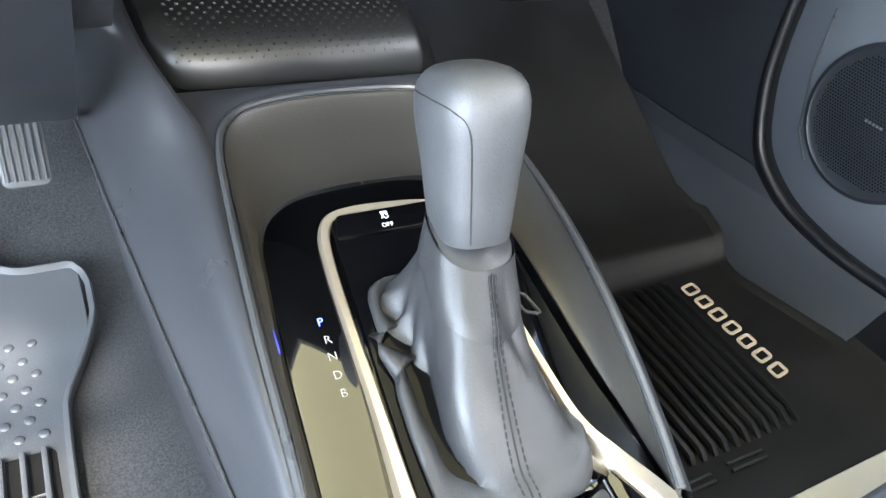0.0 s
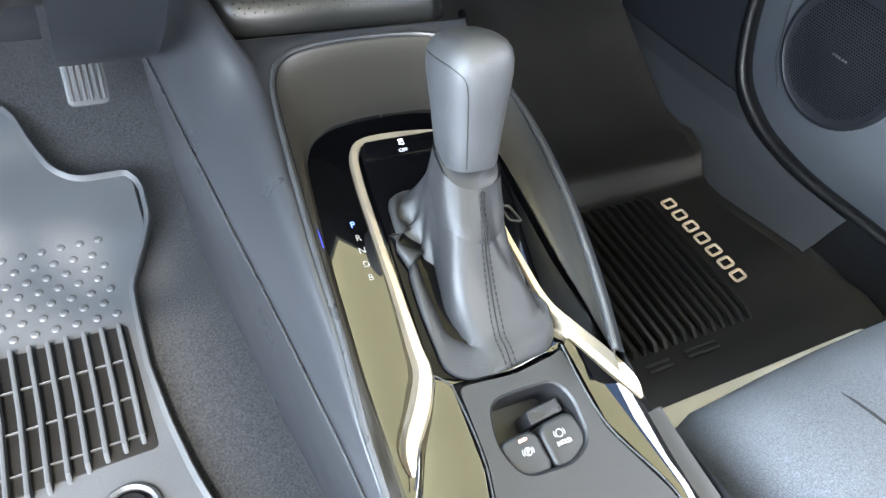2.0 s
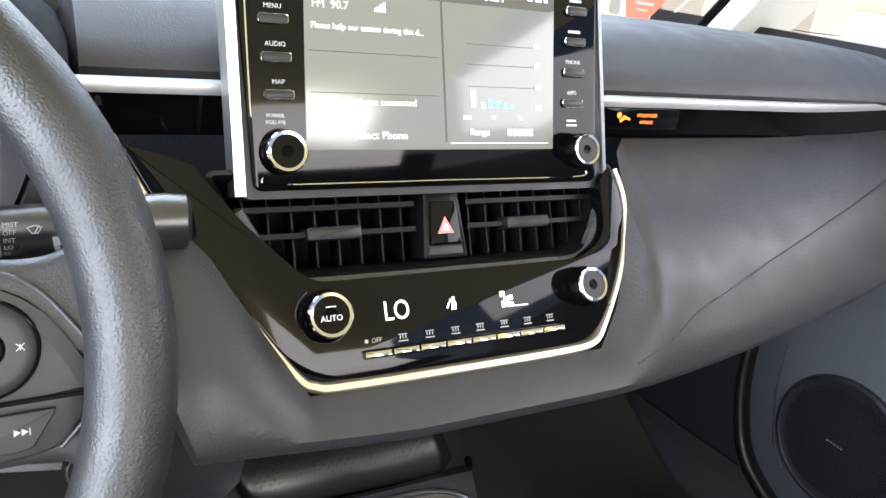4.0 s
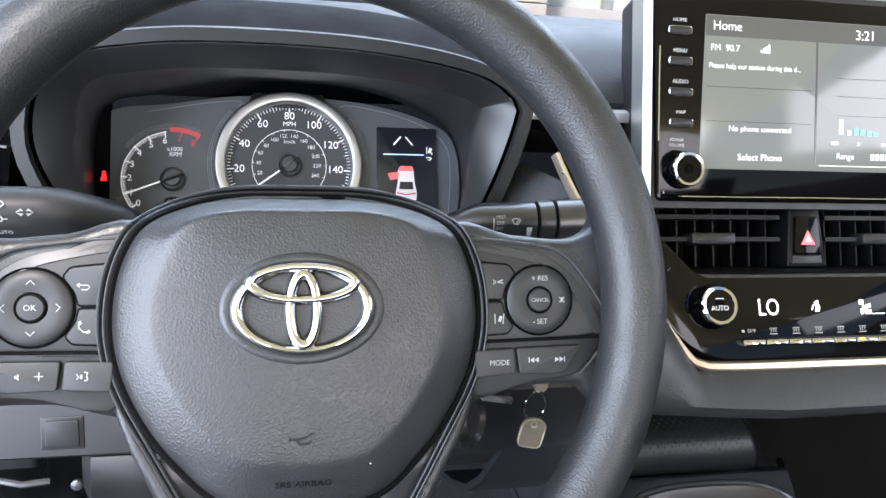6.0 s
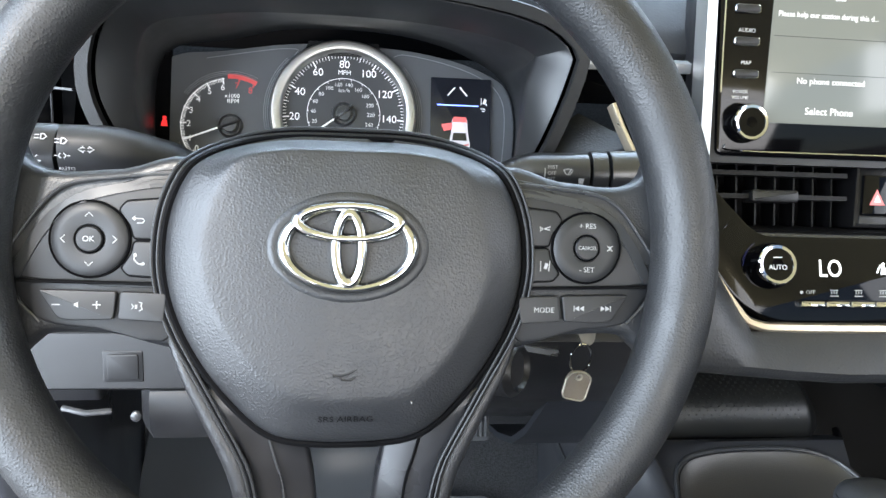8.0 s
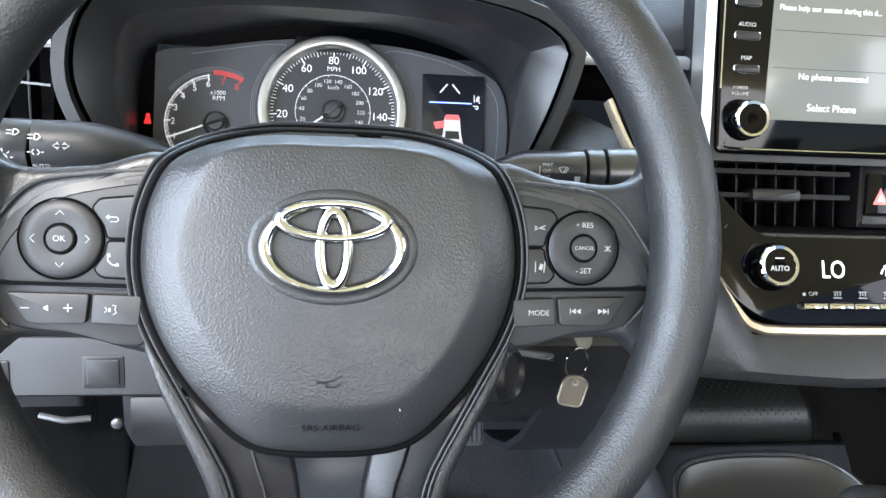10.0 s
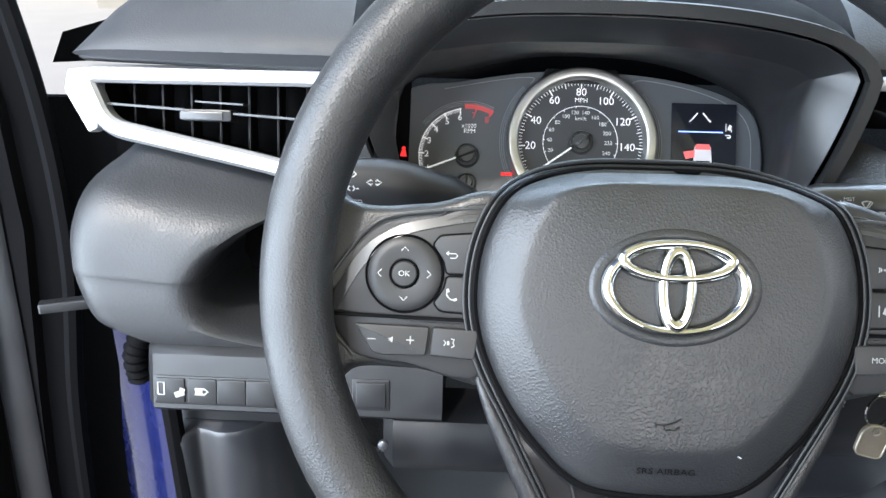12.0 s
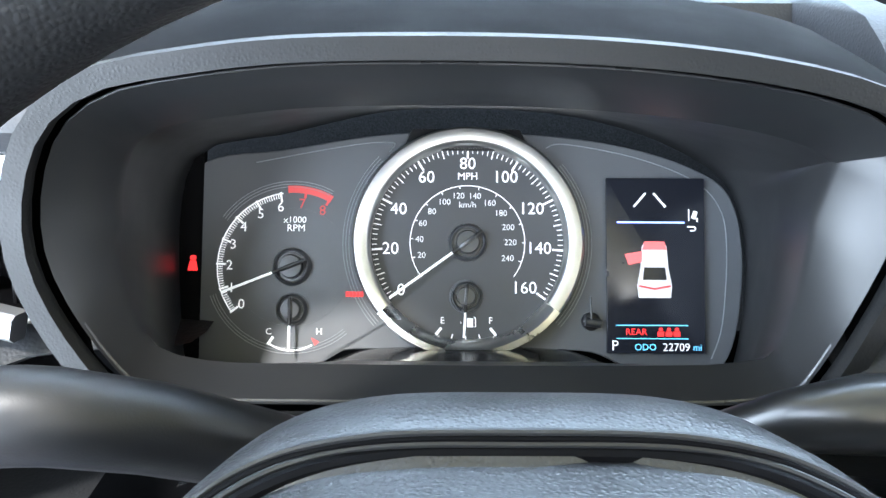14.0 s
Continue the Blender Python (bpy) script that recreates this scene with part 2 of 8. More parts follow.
def finish(name, mesh, mat, parent, label, sharp):
    mesh.materials.clear()
    mesh.materials.append(mat)
    if sharp is not None:
        mesh.shade_smooth()
        mesh.set_sharp_from_angle(angle=radians(sharp))
    ob = new(name, mesh)
    if parent is not None:
        ob.parent = parent
    if label:
        ob["label"] = label
    return ob


def part(name, bm, mat, parent, label="", sharp=38):
    """Links a bmesh as one mesh under a thing or part."""
    bmesh.ops.recalc_face_normals(bm, faces=bm.faces)
    mesh = bpy.data.meshes.new(name)
    bm.to_mesh(mesh)
    bm.free()
    return finish(name, mesh, mat, parent, label, sharp)


def curve2(pts, n=6, closed=True):
    """A smooth line through control points of any dimension (Catmull-Rom)."""
    p = [Vector(q) for q in pts]
    out, k = [], len(p)
    for i in range(k if closed else k - 1):
        a, b, c, d = (p[(i + j - 1) % k] if closed else p[max(0, min(k - 1, i + j - 1))] for j in range(4))
        for s in range(n):
            t = s / n
            out.append(0.5 * ((2 * b) + (c - a) * t + (2 * a - 5 * b + 4 * c - d) * t * t + (3 * b - a - 3 * c + d) * t ** 3))
    if not closed:
        out.append(p[-1])
    return out


def rounded(pts, r, n=4):
    """A closed outline with its corners rounded by r (one radius, or one for each corner)."""
    p, out, k = [Vector(q[:2]) for q in pts], [], len(pts)
    for i in range(k):
        ri = r[i] if isinstance(r, (list, tuple)) else r
        a, b, c = p[i - 1], p[i], p[(i + 1) % k]
        u, v = (a - b), (c - b)
        e = min(ri, u.length * 0.48, v.length * 0.48)
        s, f = b + u.normalized() * e, b + v.normalized() * e
        for j in range(n + 1):
            t = j / n
            out.append((1 - t) ** 2 * s + 2 * t * (1 - t) * b + t * t * f)
    return out


def offset(pts, d):
    """An outline moved inwards by d."""
    k = len(pts)
    area = sum(pts[i - 1][0] * pts[i][1] - pts[i][0] * pts[i - 1][1] for i in range(k))
    s = 1 if area > 0 else -1
    out = []
    for i in range(k):
        a, b, c = Vector(pts[i - 1][:2]), Vector(pts[i][:2]), Vector(pts[(i + 1) % k][:2])
        t1, t2 = (b - a), (c - b)
        t1 = t1.normalized() if t1.length > 1e-9 else t2.normalized()
        t2 = t2.normalized() if t2.length > 1e-9 else t1
        nrm = Vector((-(t1.y + t2.y), t1.x + t2.x))
        nrm = nrm.normalized() if nrm.length > 1e-9 else Vector((-t1.y, t1.x))
        out.append(b + nrm * (s * d))
    return out


def loft(bm, rings, closed=True, caps=(True, True)):
    vs = [[bm.verts.new(p) for p in ring] for ring in rings]
    for a, b in zip(vs, vs[1:]):
        k = len(a)
        for i in range(k if closed else k - 1):
            j = (i + 1) % k
            bm.faces.new((a[i], a[j], b[j], b[i]))
    if closed and caps[0]:
        bm.faces.new(vs[0][::-1])
    if closed and caps[1]:
        bm.faces.new(vs[-1])
    return bm


def prism(bm, outline, z0, z1, bev=0.0005, steps=2):
    """A plate of that outline from z0 to z1 with a rounded upper edge."""
    rings = [[(p[0], p[1], z0) for p in outline]]
    for s in range(steps + 1):
        a = s / steps * math.pi / 2
        d = bev * (1 - math.cos(a))
        o = offset(outline, d) if d > 1e-7 else outline
        rings.append([(p[0], p[1], z1 - bev + bev * math.sin(a)) for p in o])
    return loft(bm, rings)


def dome(bm, outline, z0, z1, crown, inset, rings_n=4):
    """A plate whose top swells by crown."""
    cx = sum(p[0] for p in outline) / len(outline)
    cy = sum(p[1] for p in outline) / len(outline)
    rings = [[(p[0], p[1], z0) for p in outline]]
    o = offset(outline, inset)
    rings.append([(p[0], p[1], z1 - inset) for p in outline])
    for k in range(rings_n):
        s = 1 - k / rings_n
        rings.append([(cx + (p[0] - cx) * s, cy + (p[1] - cy) * s, z1 + crown * (1 - s * s)) for p in o])
    return loft(bm, rings)


def box(bm, x0, x1, y0, y1, z0, z1, bev=0.001, r=0.002):
    return prism(bm, rounded([(x0, y0), (x1, y0), (x1, y1), (x0, y1)], r), z0, z1, bev)


def sweep(bm, path, section, up=(0, 0, 1), closed=False, caps=True, scale=None):
    """Moves a section (side, up) along a line."""
    path = [Vector(p) for p in path]
    k, rings = len(path), []
    for i, p in enumerate(path):
        a = path[i - 1] if (closed or i) else p
        b = path[(i + 1) % k] if (closed or i < k - 1) else p
        t = (b - a).normalized()
        u0 = Vector(up(p)) if callable(up) else Vector(up)
        side = t.cross(u0)
        side = side.normalized() if side.length > 1e-6 else Vector((1, 0, 0))
        u = side.cross(t).normalized()
        f = scale[i] if scale else 1.0
        rings.append([p + side * (s[0] * f) + u * (s[1] * (f if not isinstance(f, tuple) else 1)) for s in section])
    if closed:
        rings.append(rings[0])
        vs = [[bm.verts.new(q) for q in ring] for ring in rings[:-1]]
        m = len(section)
        for i in range(k):
            a, b = vs[i], vs[(i + 1) % k]
            for j in range(m):
                bm.faces.new((a[j], a[(j + 1) % m], b[(j + 1) % m], b[j]))
        return bm
    return loft(bm, rings, True, (caps, caps))


def circle(r, n=12, ry=None, start=0.0):
    return [(r * math.cos(start + 2 * math.pi * i / n), (ry or r) * math.sin(start + 2 * math.pi * i / n)) for i in range(n)]


def tube(bm, path, r, n=8, closed=False, up=(0, 0, 1)):
    return sweep(bm, path, circle(r, n), up, closed)


def bar_section(w, h, b=0.3):
    """A strip's section: w wide, h high, with its top edges eased."""
    e = min(w, h) * b
    return [(-w / 2, 0), (w / 2, 0), (w / 2, h - e), (w / 2 - e, h), (-w / 2 + e, h), (-w / 2, h - e)]


def lathe(bm, profile, n=32, x=0.0, y=0.0):
    """Turns (radius, height) about the z axis."""
    rings = [[(x + r * math.cos(2 * math.pi * i / n), y + r * math.sin(2 * math.pi * i / n), z) for i in range(n)] for r, z in profile]
    return loft(bm, rings)


def ring2(cx, cy, rx, ry, n=48):
    return [(cx + rx * math.cos(2 * math.pi * i / n), cy + ry * math.sin(2 * math.pi * i / n)) for i in range(n)]


LETTERS = {}


def text(name, body, size, x, y, z, mat, parent, turn=0.0, align="CENTER", squeeze=1.0, m=None):
    """Raised letters of Blender's own font, flat on the parent's xy plane."""
    key = (body, align)
    if key not in LETTERS:
        cu = bpy.data.curves.new("letters", "FONT")
        cu.body, cu.align_x, cu.align_y, cu.size, cu.extrude, cu.resolution_u = body, align, "CENTER", 1.0, 0.008, 3
        ob = bpy.data.objects.new("letters", cu)
        LETTERS[key] = bpy.data.meshes.new_from_object(ob)
        bpy.data.objects.remove(ob)
        bpy.data.curves.remove(cu)
    me = LETTERS[key].copy()
    me.transform((m or Matrix.Identity(4)) @ pose(x, y, z, 0, 0, turn) @ Matrix.Diagonal((size * squeeze, size, size, 1)))
    return finish(name, me, mat, parent, "", None)


def mark(name, polys, mat, parent, z=0.0, h=0.0003, m=None, label=""):
    """A printed mark out of flat outlines."""
    bm = bmesh.new()
    for o in polys:
        loft(bm, [[(p[0], p[1], z) for p in o], [(p[0], p[1], z + h) for p in o]])
    if m is not None:
        bm.transform(m)
    return part(name, bm, mat, parent, label, None)


def quad(cx, cy, w, h, turn=0.0):
    c, s = math.cos(radians(turn)), math.sin(radians(turn))
    return [(cx + a * c - b * s, cy + a * s + b * c) for a, b in ((-w / 2, -h / 2), (w / 2, -h / 2), (w / 2, h / 2), (-w / 2, h / 2))]


def stroke(pts, w):
    """An outline round a bent line of width w."""
    p = [Vector(q) for q in pts]
    left, right = [], []
    for i, q in enumerate(p):
        t = (p[min(i + 1, len(p) - 1)] - p[max(i - 1, 0)]).normalized()
        nrm = Vector((-t.y, t.x)) * (w / 2)
        left.append(q + nrm), right.append(q - nrm)
    return left + right[::-1]


def grid(bm, rows):
    """A sheet through rows of points."""
    return loft(bm, rows, closed=False)


def solid(bm, d):
    bmesh.ops.recalc_face_normals(bm, faces=bm.faces)
    bmesh.ops.solidify(bm, geom=bm.faces[:], thickness=d)
    return bm


def setting(name, bm, mat, label, category, sharp=38):
    return tagged(part(name, bm, mat, None, "", sharp), label, category, kind="structure")


# ---- outside ----
bm = bmesh.new()
bmesh.ops.create_grid(bm, x_segments=1, y_segments=1, size=400)
bmesh.ops.translate(bm, verts=bm.verts, vec=(0, 0, -0.38))
setting("ground", bm, CONCRETE, "pale sunlit concrete forecourt", "ground")

building = thing("showroom_building", "pale showroom front with stone columns and tall glazing", "building", pose(0, 10.5, -0.38))
bm = bmesh.new()
loft(bm, [[(-14, 0.9, z), (16, 0.9, z), (16, 1.4, z), (-14, 1.4, z)] for z in (3.6, 6.5)])
part("upper_wall", bm, STONE, building)
bm = bmesh.new()
loft(bm, [[(-14, 0.9, z), (16, 0.9, z), (16, 1.2, z), (-14, 1.2, z)] for z in (0, 0.5)])
part("plinth", bm, CONCRETE, building)
for cx, w in ((-5.2, 1.2), (2.6, 1.35), (7.6, 0.9), (11.4, 1.3), (14.5, 1.2)):
    block = part("column_block", prism(bmesh.new(), rounded([(-w / 2, -0.2), (w / 2, -0.2), (w / 2, 0.9), (-w / 2, 0.9)], 0.02, 1), 0.0, 0.58, 0.012, 1), STONE, building)
    block.location = (cx, 0, 0)
    for k in range(1, 6):
        b = new("column_block", block.data)
        b.parent = building
        b.location = (cx, 0, 0.6 * k)
for x in (-9, -7.4, -3.4, -1.6, 0.4, 4.6, 6.2, 9.6, 13.0):
    bm = bmesh.new()
    loft(bm, [[(x, 0.9, z), (x + 0.12, 0.9, z), (x + 0.12, 1.05, z), (x, 1.05, z)] for z in (0.5, 3.6)])
    part("mullion", bm, SATIN, building)
bm = bmesh.new()
loft(bm, [[(-14, 1.1, z), (16, 1.1, z), (16, 1.13, z), (-14, 1.13, z)] for z in (0.5, 3.6)])
part("glazing", bm, material("shop_glazing", (0.5, 0.54, 0.5), 0.15, 0.0, vary=0.5, stains=0.6), building)


def parked_car(m):
    car = thing("parked_car", "dark parked car with alloy wheels on the forecourt", "car", m)
    prof = [(-2.2, 0.35), (-2.25, 0.7), (-2.1, 0.88), (-1.5, 0.95), (-0.7, 1.4), (0.5, 1.45), (1.2, 1.0), (2.0, 0.88), (2.25, 0.7), (2.25, 0.35)]
    ol = curve2([Vector(p) for p in prof], 4)
    bm = bmesh.new()
    rings = []
    for s, k in ((-0.88, 0.96), (-0.82, 1.0), (0.82, 1.0), (0.88, 0.96)):
        rings.append([(p[0] * k, s, 0.3 + (p[1] - 0.3) * k) for p in ol])
    part("body", loft(bm, rings), DARKPAINT, car)
    for sy in (-0.78, 0.78):
        for x in (-1.35, 1.35):
            bm = bmesh.new()
            lathe(bm, [(0.32, -0.11), (0.33, -0.08), (0.33, 0.08), (0.32, 0.11)], 28)
            bm.transform(pose(x, sy * 1.04, 0.33, 90, 0, 0))
            wheel = part("wheel", bm, TYRE, car)
            bm = bmesh.new()
            for k in range(5):
                a = k * 1.2566
                sweep(bm, [(0.03 * math.cos(a), 0.03 * math.sin(a), 0), (0.21 * math.cos(a), 0.21 * math.sin(a), 0)], bar_section(0.05, 0.02))
            lathe(bm, [(0.24, -0.02), (0.24, 0.02), (0.2, 0.02), (0.2, -0.02)], 28)
            bm.transform(pose(x, sy * 1.04 - 0.11 * (1 if sy < 0 else -1), 0.33, 90, 0, 0))
            part("rim", bm, SATIN, wheel)
    for sy in (-0.6, 0.6):
        bm = bmesh.new()
        box(bm, -0.18, 0.18, -0.06, 0.06, -0.02, 0.02)
        bm.transform(pose(2.2, sy, 0.72, 0, 90, 90))
        part("headlight", bm, CHROME, car)
    return car


parked_car(pose(-1.2, 8.0, -0.38, 0, 0, -12))
copy_thing(bpy.data.objects["parked_car"], pose(-4.2, 16.0, -0.38, 0, 0, -60))

# ---- cabin shell ----
bm = bmesh.new()
rows = []
for y, z in ((-1.7, -0.04), (0.40, -0.026), (0.46, -0.022), (0.56, 0.034), (0.78, 0.30), (0.86, 0.56)):
    rows.append([(x, y, z) for x in (-0.74, -0.45, -0.1, 0.1, 0.45, 0.735)])
setting("floor", solid(grid(bm, rows), 0.02), CARPET, "dark speckled carpet on the car floor", "floor")

bm = bmesh.new()
rows = []
for y, h in ((-1.7, 1.16), (-1.0, 1.24), (-0.3, 1.25), (0.1, 1.2), (0.2, 1.15), (0.252, 1.112)):
    rows.append([(x, y, h - 0.10 * (abs(x) / 0.66) ** 3) for x in np.linspace(-0.62, 0.62, 9)])
setting("ceiling", solid(grid(bm, rows), 0.03), BEIGE, "beige fabric headliner above the seats", "ceiling")

for side, nm in ((1, "wall_east"),):
    bm = bmesh.new()
    grid(bm, [[(0.72, y, z) for y in (-1.7, -0.9, 0.3, 0.75)] for z in (-0.03, 0.4, 0.74)])
    setting(nm, solid(bm, 0.02), DARK, "dark inner side of the car body behind the door trim", "wall")
bm = bmesh.new()
grid(bm, [[(x, -1.7, z) for x in (-0.74, 0.74)] for z in (-0.03, 0.85)])
setting("wall_south", solid(bm, 0.03), DARK, "dark rear bulkhead closing the cabin", "wall")
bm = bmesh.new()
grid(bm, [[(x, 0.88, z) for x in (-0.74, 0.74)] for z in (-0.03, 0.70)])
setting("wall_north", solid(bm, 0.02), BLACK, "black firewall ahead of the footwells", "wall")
bm = bmesh.new()
box(bm, -0.80, -0.70, -1.7, 0.25, -0.1, 0.03, 0.01, 0.02)
setting("sill", bm, BLUE, "blue painted sill under the open driver door", "sill")
# windscreen
bm = bmesh.new()
rows = []
for s in np.linspace(0, 1, 6):
    rows.append([(x * (1 - 0.12 * s), 0.80 - 0.62 * s - 0.10 * (x / 0.7) ** 2 * (1 - s * 0.5), 0.715 + 0.46 * s) for x in np.linspace(-0.68, 0.68, 9)])
ws = setting("window_1", solid(grid(bm, rows), 0.004), GLASS, "clear windscreen glass above the dashboard", "windscreen")
ws.visible_shadow = False
for s in (-1, 1):
    bm = bmesh.new()
    path = curve2([(s * 0.725, 0.66, 0.62), (s * 0.712, 0.55, 0.74), (s * 0.675, 0.30, 1.0), (s * 0.62, 0.05, 1.17)], 6, False)
    sweep(bm, path, [(-0.058, -0.02), (0.058, -0.02), (0.070, 0.0), (0.052, 0.024), (-0.052, 0.024), (-0.070, 0.0)], (0, 0.6, 0.8))
    tagged(part("pillar_trim", bm, PALE, None), "pale beige windscreen pillar trim", "pillar", kind="structure")
    bm = bmesh.new()
    tube(bm, [p + Vector((-s * 0.070, 0.02, 0.0)) for p in path], 0.007, 6)
    tagged(part("pillar_seal", bm, BLACK, None), "black windscreen edge seal along the pillar", "seal", kind="structure")


# ---- dashboard ----
dash = thing("dashboard", "charcoal grained dashboard with a soft upper deck and silver trim line", "dashboard", pose(0, 0, 0))


def lip_y(x):
    return 0.06 + (max(0.0, x - 0.14) ** 1.5) * 0.25


def top_of(x):
    """Where the lower pad begins under the trim band or round the centre stack."""
    keys = [(-0.235, 0.200, 0.625), (-0.20, 0.200, 0.655), (-0.165, 0.155, 0.645), (-0.138, 0.114, 0.602), (-0.118, 0.098, 0.572), (-0.100, 0.083, 0.546), (0.0, 0.082, 0.545),
            (0.105, 0.083, 0.546), (0.124, 0.097, 0.568), (0.136, 0.111, 0.59), (0.149, 0.137, 0.63), (0.165, 0.175, 0.657), (0.19, 0.200, 0.661), (0.40, 0.205, 0.661), (0.70, 0.265, 0.665)]
    xs = [k[0] for k in keys]
    return float(np.interp(x, xs, [k[1] for k in keys])), float(np.interp(x, xs, [k[2] for k in keys]))


def pad_lip(x):
    """Foot of the lower pad."""
    rise = max(0.0, min(1.0, (-0.165 - x) / 0.025))
    return lip_y(x) + 0.045 * rise, 0.528 + max(0, x - 0.1) * 0.075 + max(0, -0.05 - x) * 0.10 + 0.062 * rise


def pad_point(x, s):
    """A point of the bulging pad face, s from its top to its foot."""
    (ty, tz), (ly, lz) = top_of(x), pad_lip(x)
    ln = math.hypot(ty - ly, tz - lz)
    b = 0.16 * ln * math.sin(math.pi * s) * (1 if ln > 0.05 else 0.4)
    return x, ty + (ly - ty) * s - b * 0.62, tz + (lz - tz) * s + b * 0.25


bm = bmesh.new()
rows = []
for x in (-0.235, -0.2, -0.18, -0.165, -0.15, -0.138, -0.128, -0.118, -0.108, -0.1, -0.08, -0.04, 0, 0.04, 0.08, 0.105, 0.115, 0.124, 0.13, 0.136, 0.142, 0.149, 0.157, 0.165, 0.18, 0.19, 0.22, 0.26, 0.3, 0.36, 0.42, 0.5, 0.6, 0.7):
    ly, lz = pad_lip(x)
    rows.append([pad_point(x, s) for s in np.linspace(0, 1, 9)] + [(x, ly + 0.001, lz - 0.006), (x, ly + 0.006, lz - 0.011), (x, ly + 0.04, lz - 0.022), (x, ly + 0.12, lz - 0.04)])
part("lower_pad", grid(bm, rows), DASH, dash)
# the pad's lower edge line, rising towards the passenger door
line = []
for x in np.linspace(0.125, 0.52, 40):
    z = float(np.interp(x, [0.1088, 0.1374, 0.1846, 0.2363, 0.2883, 0.398, 0.52], [0.5343, 0.5459, 0.5652, 0.5778, 0.5903, 0.6108, 0.628]))
    s = min(np.linspace(0.05, 1, 1901), key=lambda k: abs(pad_point(x, k)[2] - z))
    px, py, pz = pad_point(x, s)
    line.append((px, py + 0.0002, pz))
part("pad_crease", sweep(bmesh.new(), curve2([line[i] for i in range(0, 40, 3)], 4, False), circle(0.0009, 6), (0, 0, 1)), DARK, dash)
# deck
bm = bmesh.new()
rows = []
for x in sorted(list(np.linspace(-0.70, 0.70, 29)) + [-0.734, -0.730, -0.722, -0.711, -0.69, -0.667, -0.534, -0.527, -0.206, -0.198]):
    side = max(0.0, abs(x) - 0.45) / 0.25
    f = 0.035 * side ** 2 if x > 0 else 0.006 + 0.012 * side ** 3
    dz = -0.012 * side ** 2 if x > 0 else 0.0
    end = max(0.0, abs(x) - 0.64) / 0.06 if x > 0 else 0.0
    low = float(np.interp(x, [-0.734, -0.730, -0.718, -0.69, -0.60], [0.05, 0.32, 0.62, 0.85, 1.0]))
    prof = [(0.216, 0.690), (0.212, 0.697), (0.214, 0.703), (0.224, 0.712), (0.245, 0.728), (0.262, 0.737), (0.285, 0.741), (0.34, 0.742), (0.5, 0.736), (0.66, 0.724), (0.80, 0.708)]
    under_hood = -0.530 < x < -0.202
    prof = [(max(y, 0.30 + 0.004 * k) if under_hood else y, z if not under_hood else min(z, 0.738)) for k, (y, z) in enumerate(prof)]
    prof = [(y, z if z < 0.692 else 0.692 + (z - 0.692) * low) for y, z in prof]
    fall = max(0.0, min(1.0, (-0.40 - x) / 0.15)) * 0.10
    prof = [(y, z - fall * max(0.0, y - 0.28)) for y, z in prof]
    rows.append([(x, y + f, z + dz * min(1, (z - 0.66) / 0.04) - 0.02 * end ** 2 * (1 if z > 0.7 else 0)) for y, z in prof])
part("upper_deck", grid(bm, rows), DECK, dash)
bm = bmesh.new()
grid(bm, [[(x, 0.2215 + d + 0.012 * (max(0.0, abs(x) - 0.45) / 0.25) ** 3, z) for x in np.linspace(-0.732, -0.525, 10)] for d, z in ((0.0, 0.6925), (0.002, 0.688), (0.012, 0.684))])
part("fascia_strip", bm, DECK, dash)
# trim line and black band towards the passenger, and the short piece beside the cluster
for nm, x0, x1 in (("trim_line", 0.140, 0.70), ("trim_line", -0.205, -0.10)):
    pts = [(x, 0.205 + max(0, x - 0.40) ** 1.3 * 0.25, 0.690) for x in np.linspace(x0, x1, 14)]
    bm = bmesh.new()
    sweep(bm, pts, [(-0.006, -0.0035), (0.006, -0.0035), (0.007, 0.0), (0.006, 0.0035), (-0.006, 0.0035)], (0, 0, 1))
    part(nm, bm, SILVER, dash, "satin silver trim line")
    bm = bmesh.new()
    sweep(bm, [(p[0], p[1] + 0.012, 0.6735) for p in pts], [(-0.008, -0.0135), (0.008, -0.0135), (0.008, 0.0125), (-0.008, 0.0125)], (0, 0, 1))
    part("trim_band", bm, GLOSS, dash, "gloss black band under the trim line")
# passenger airbag tell-tale
M = plane(0.216, 0.2085, 0.675, 2)
telltale = thing("airbag_telltale", "orange lit passenger airbag lamp in the black band", "indicator", M)
bm = bmesh.new()
box(bm, -0.04, 0.04, -0.009, 0.009, -0.003, 0.0, 0.0005, 0.002)
part("lens", bm, GLOSS, telltale)
mark("symbol", [quad(-0.022, 0.0, 0.006, 0.003, 30), quad(-0.018, 0.001, 0.008, 0.002, -20), [(-0.026 + 0.0025 * math.cos(a), 0.003 + 0.0025 * math.sin(a)) for a in np.linspace(0, 5.5, 8)]], ORANGE, telltale, 0.0003)
text("lettering", "PASSENGER", 0.0042, 0.004, 0.003, 0.0003, ORANGE, telltale)
text("lettering", "AIRBAG", 0.0042, 0.004, -0.0025, 0.0003, ORANGE, telltale)

# glove box under the passenger side
glove = thing("glove_box", "closed dark glove box under the dashboard pad", "glove box", pose(0, 0, 0))
bm = bmesh.new()
rows = []
for x in np.linspace(0.14, 0.66, 12):
    ly = lip_y(x)
    rows.append([(x, ly + 0.035, 0.512 + 0.05 * (x - 0.1)), (x, ly + 0.075, 0.485 + 0.03 * x), (x, ly + 0.125, 0.44), (x, ly + 0.16, 0.40), (x, ly + 0.22, 0.385), (x, ly + 0.5, 0.37)])
part("lid", grid(bm, rows), DARK, glove)
bm = bmesh.new()
box(bm, -0.044, 0.044, -0.0055, 0.0055, 0, 0.006, 0.0025, 0.0025)
bm.transform(plane(0.317, 0.193, 0.440, 50))
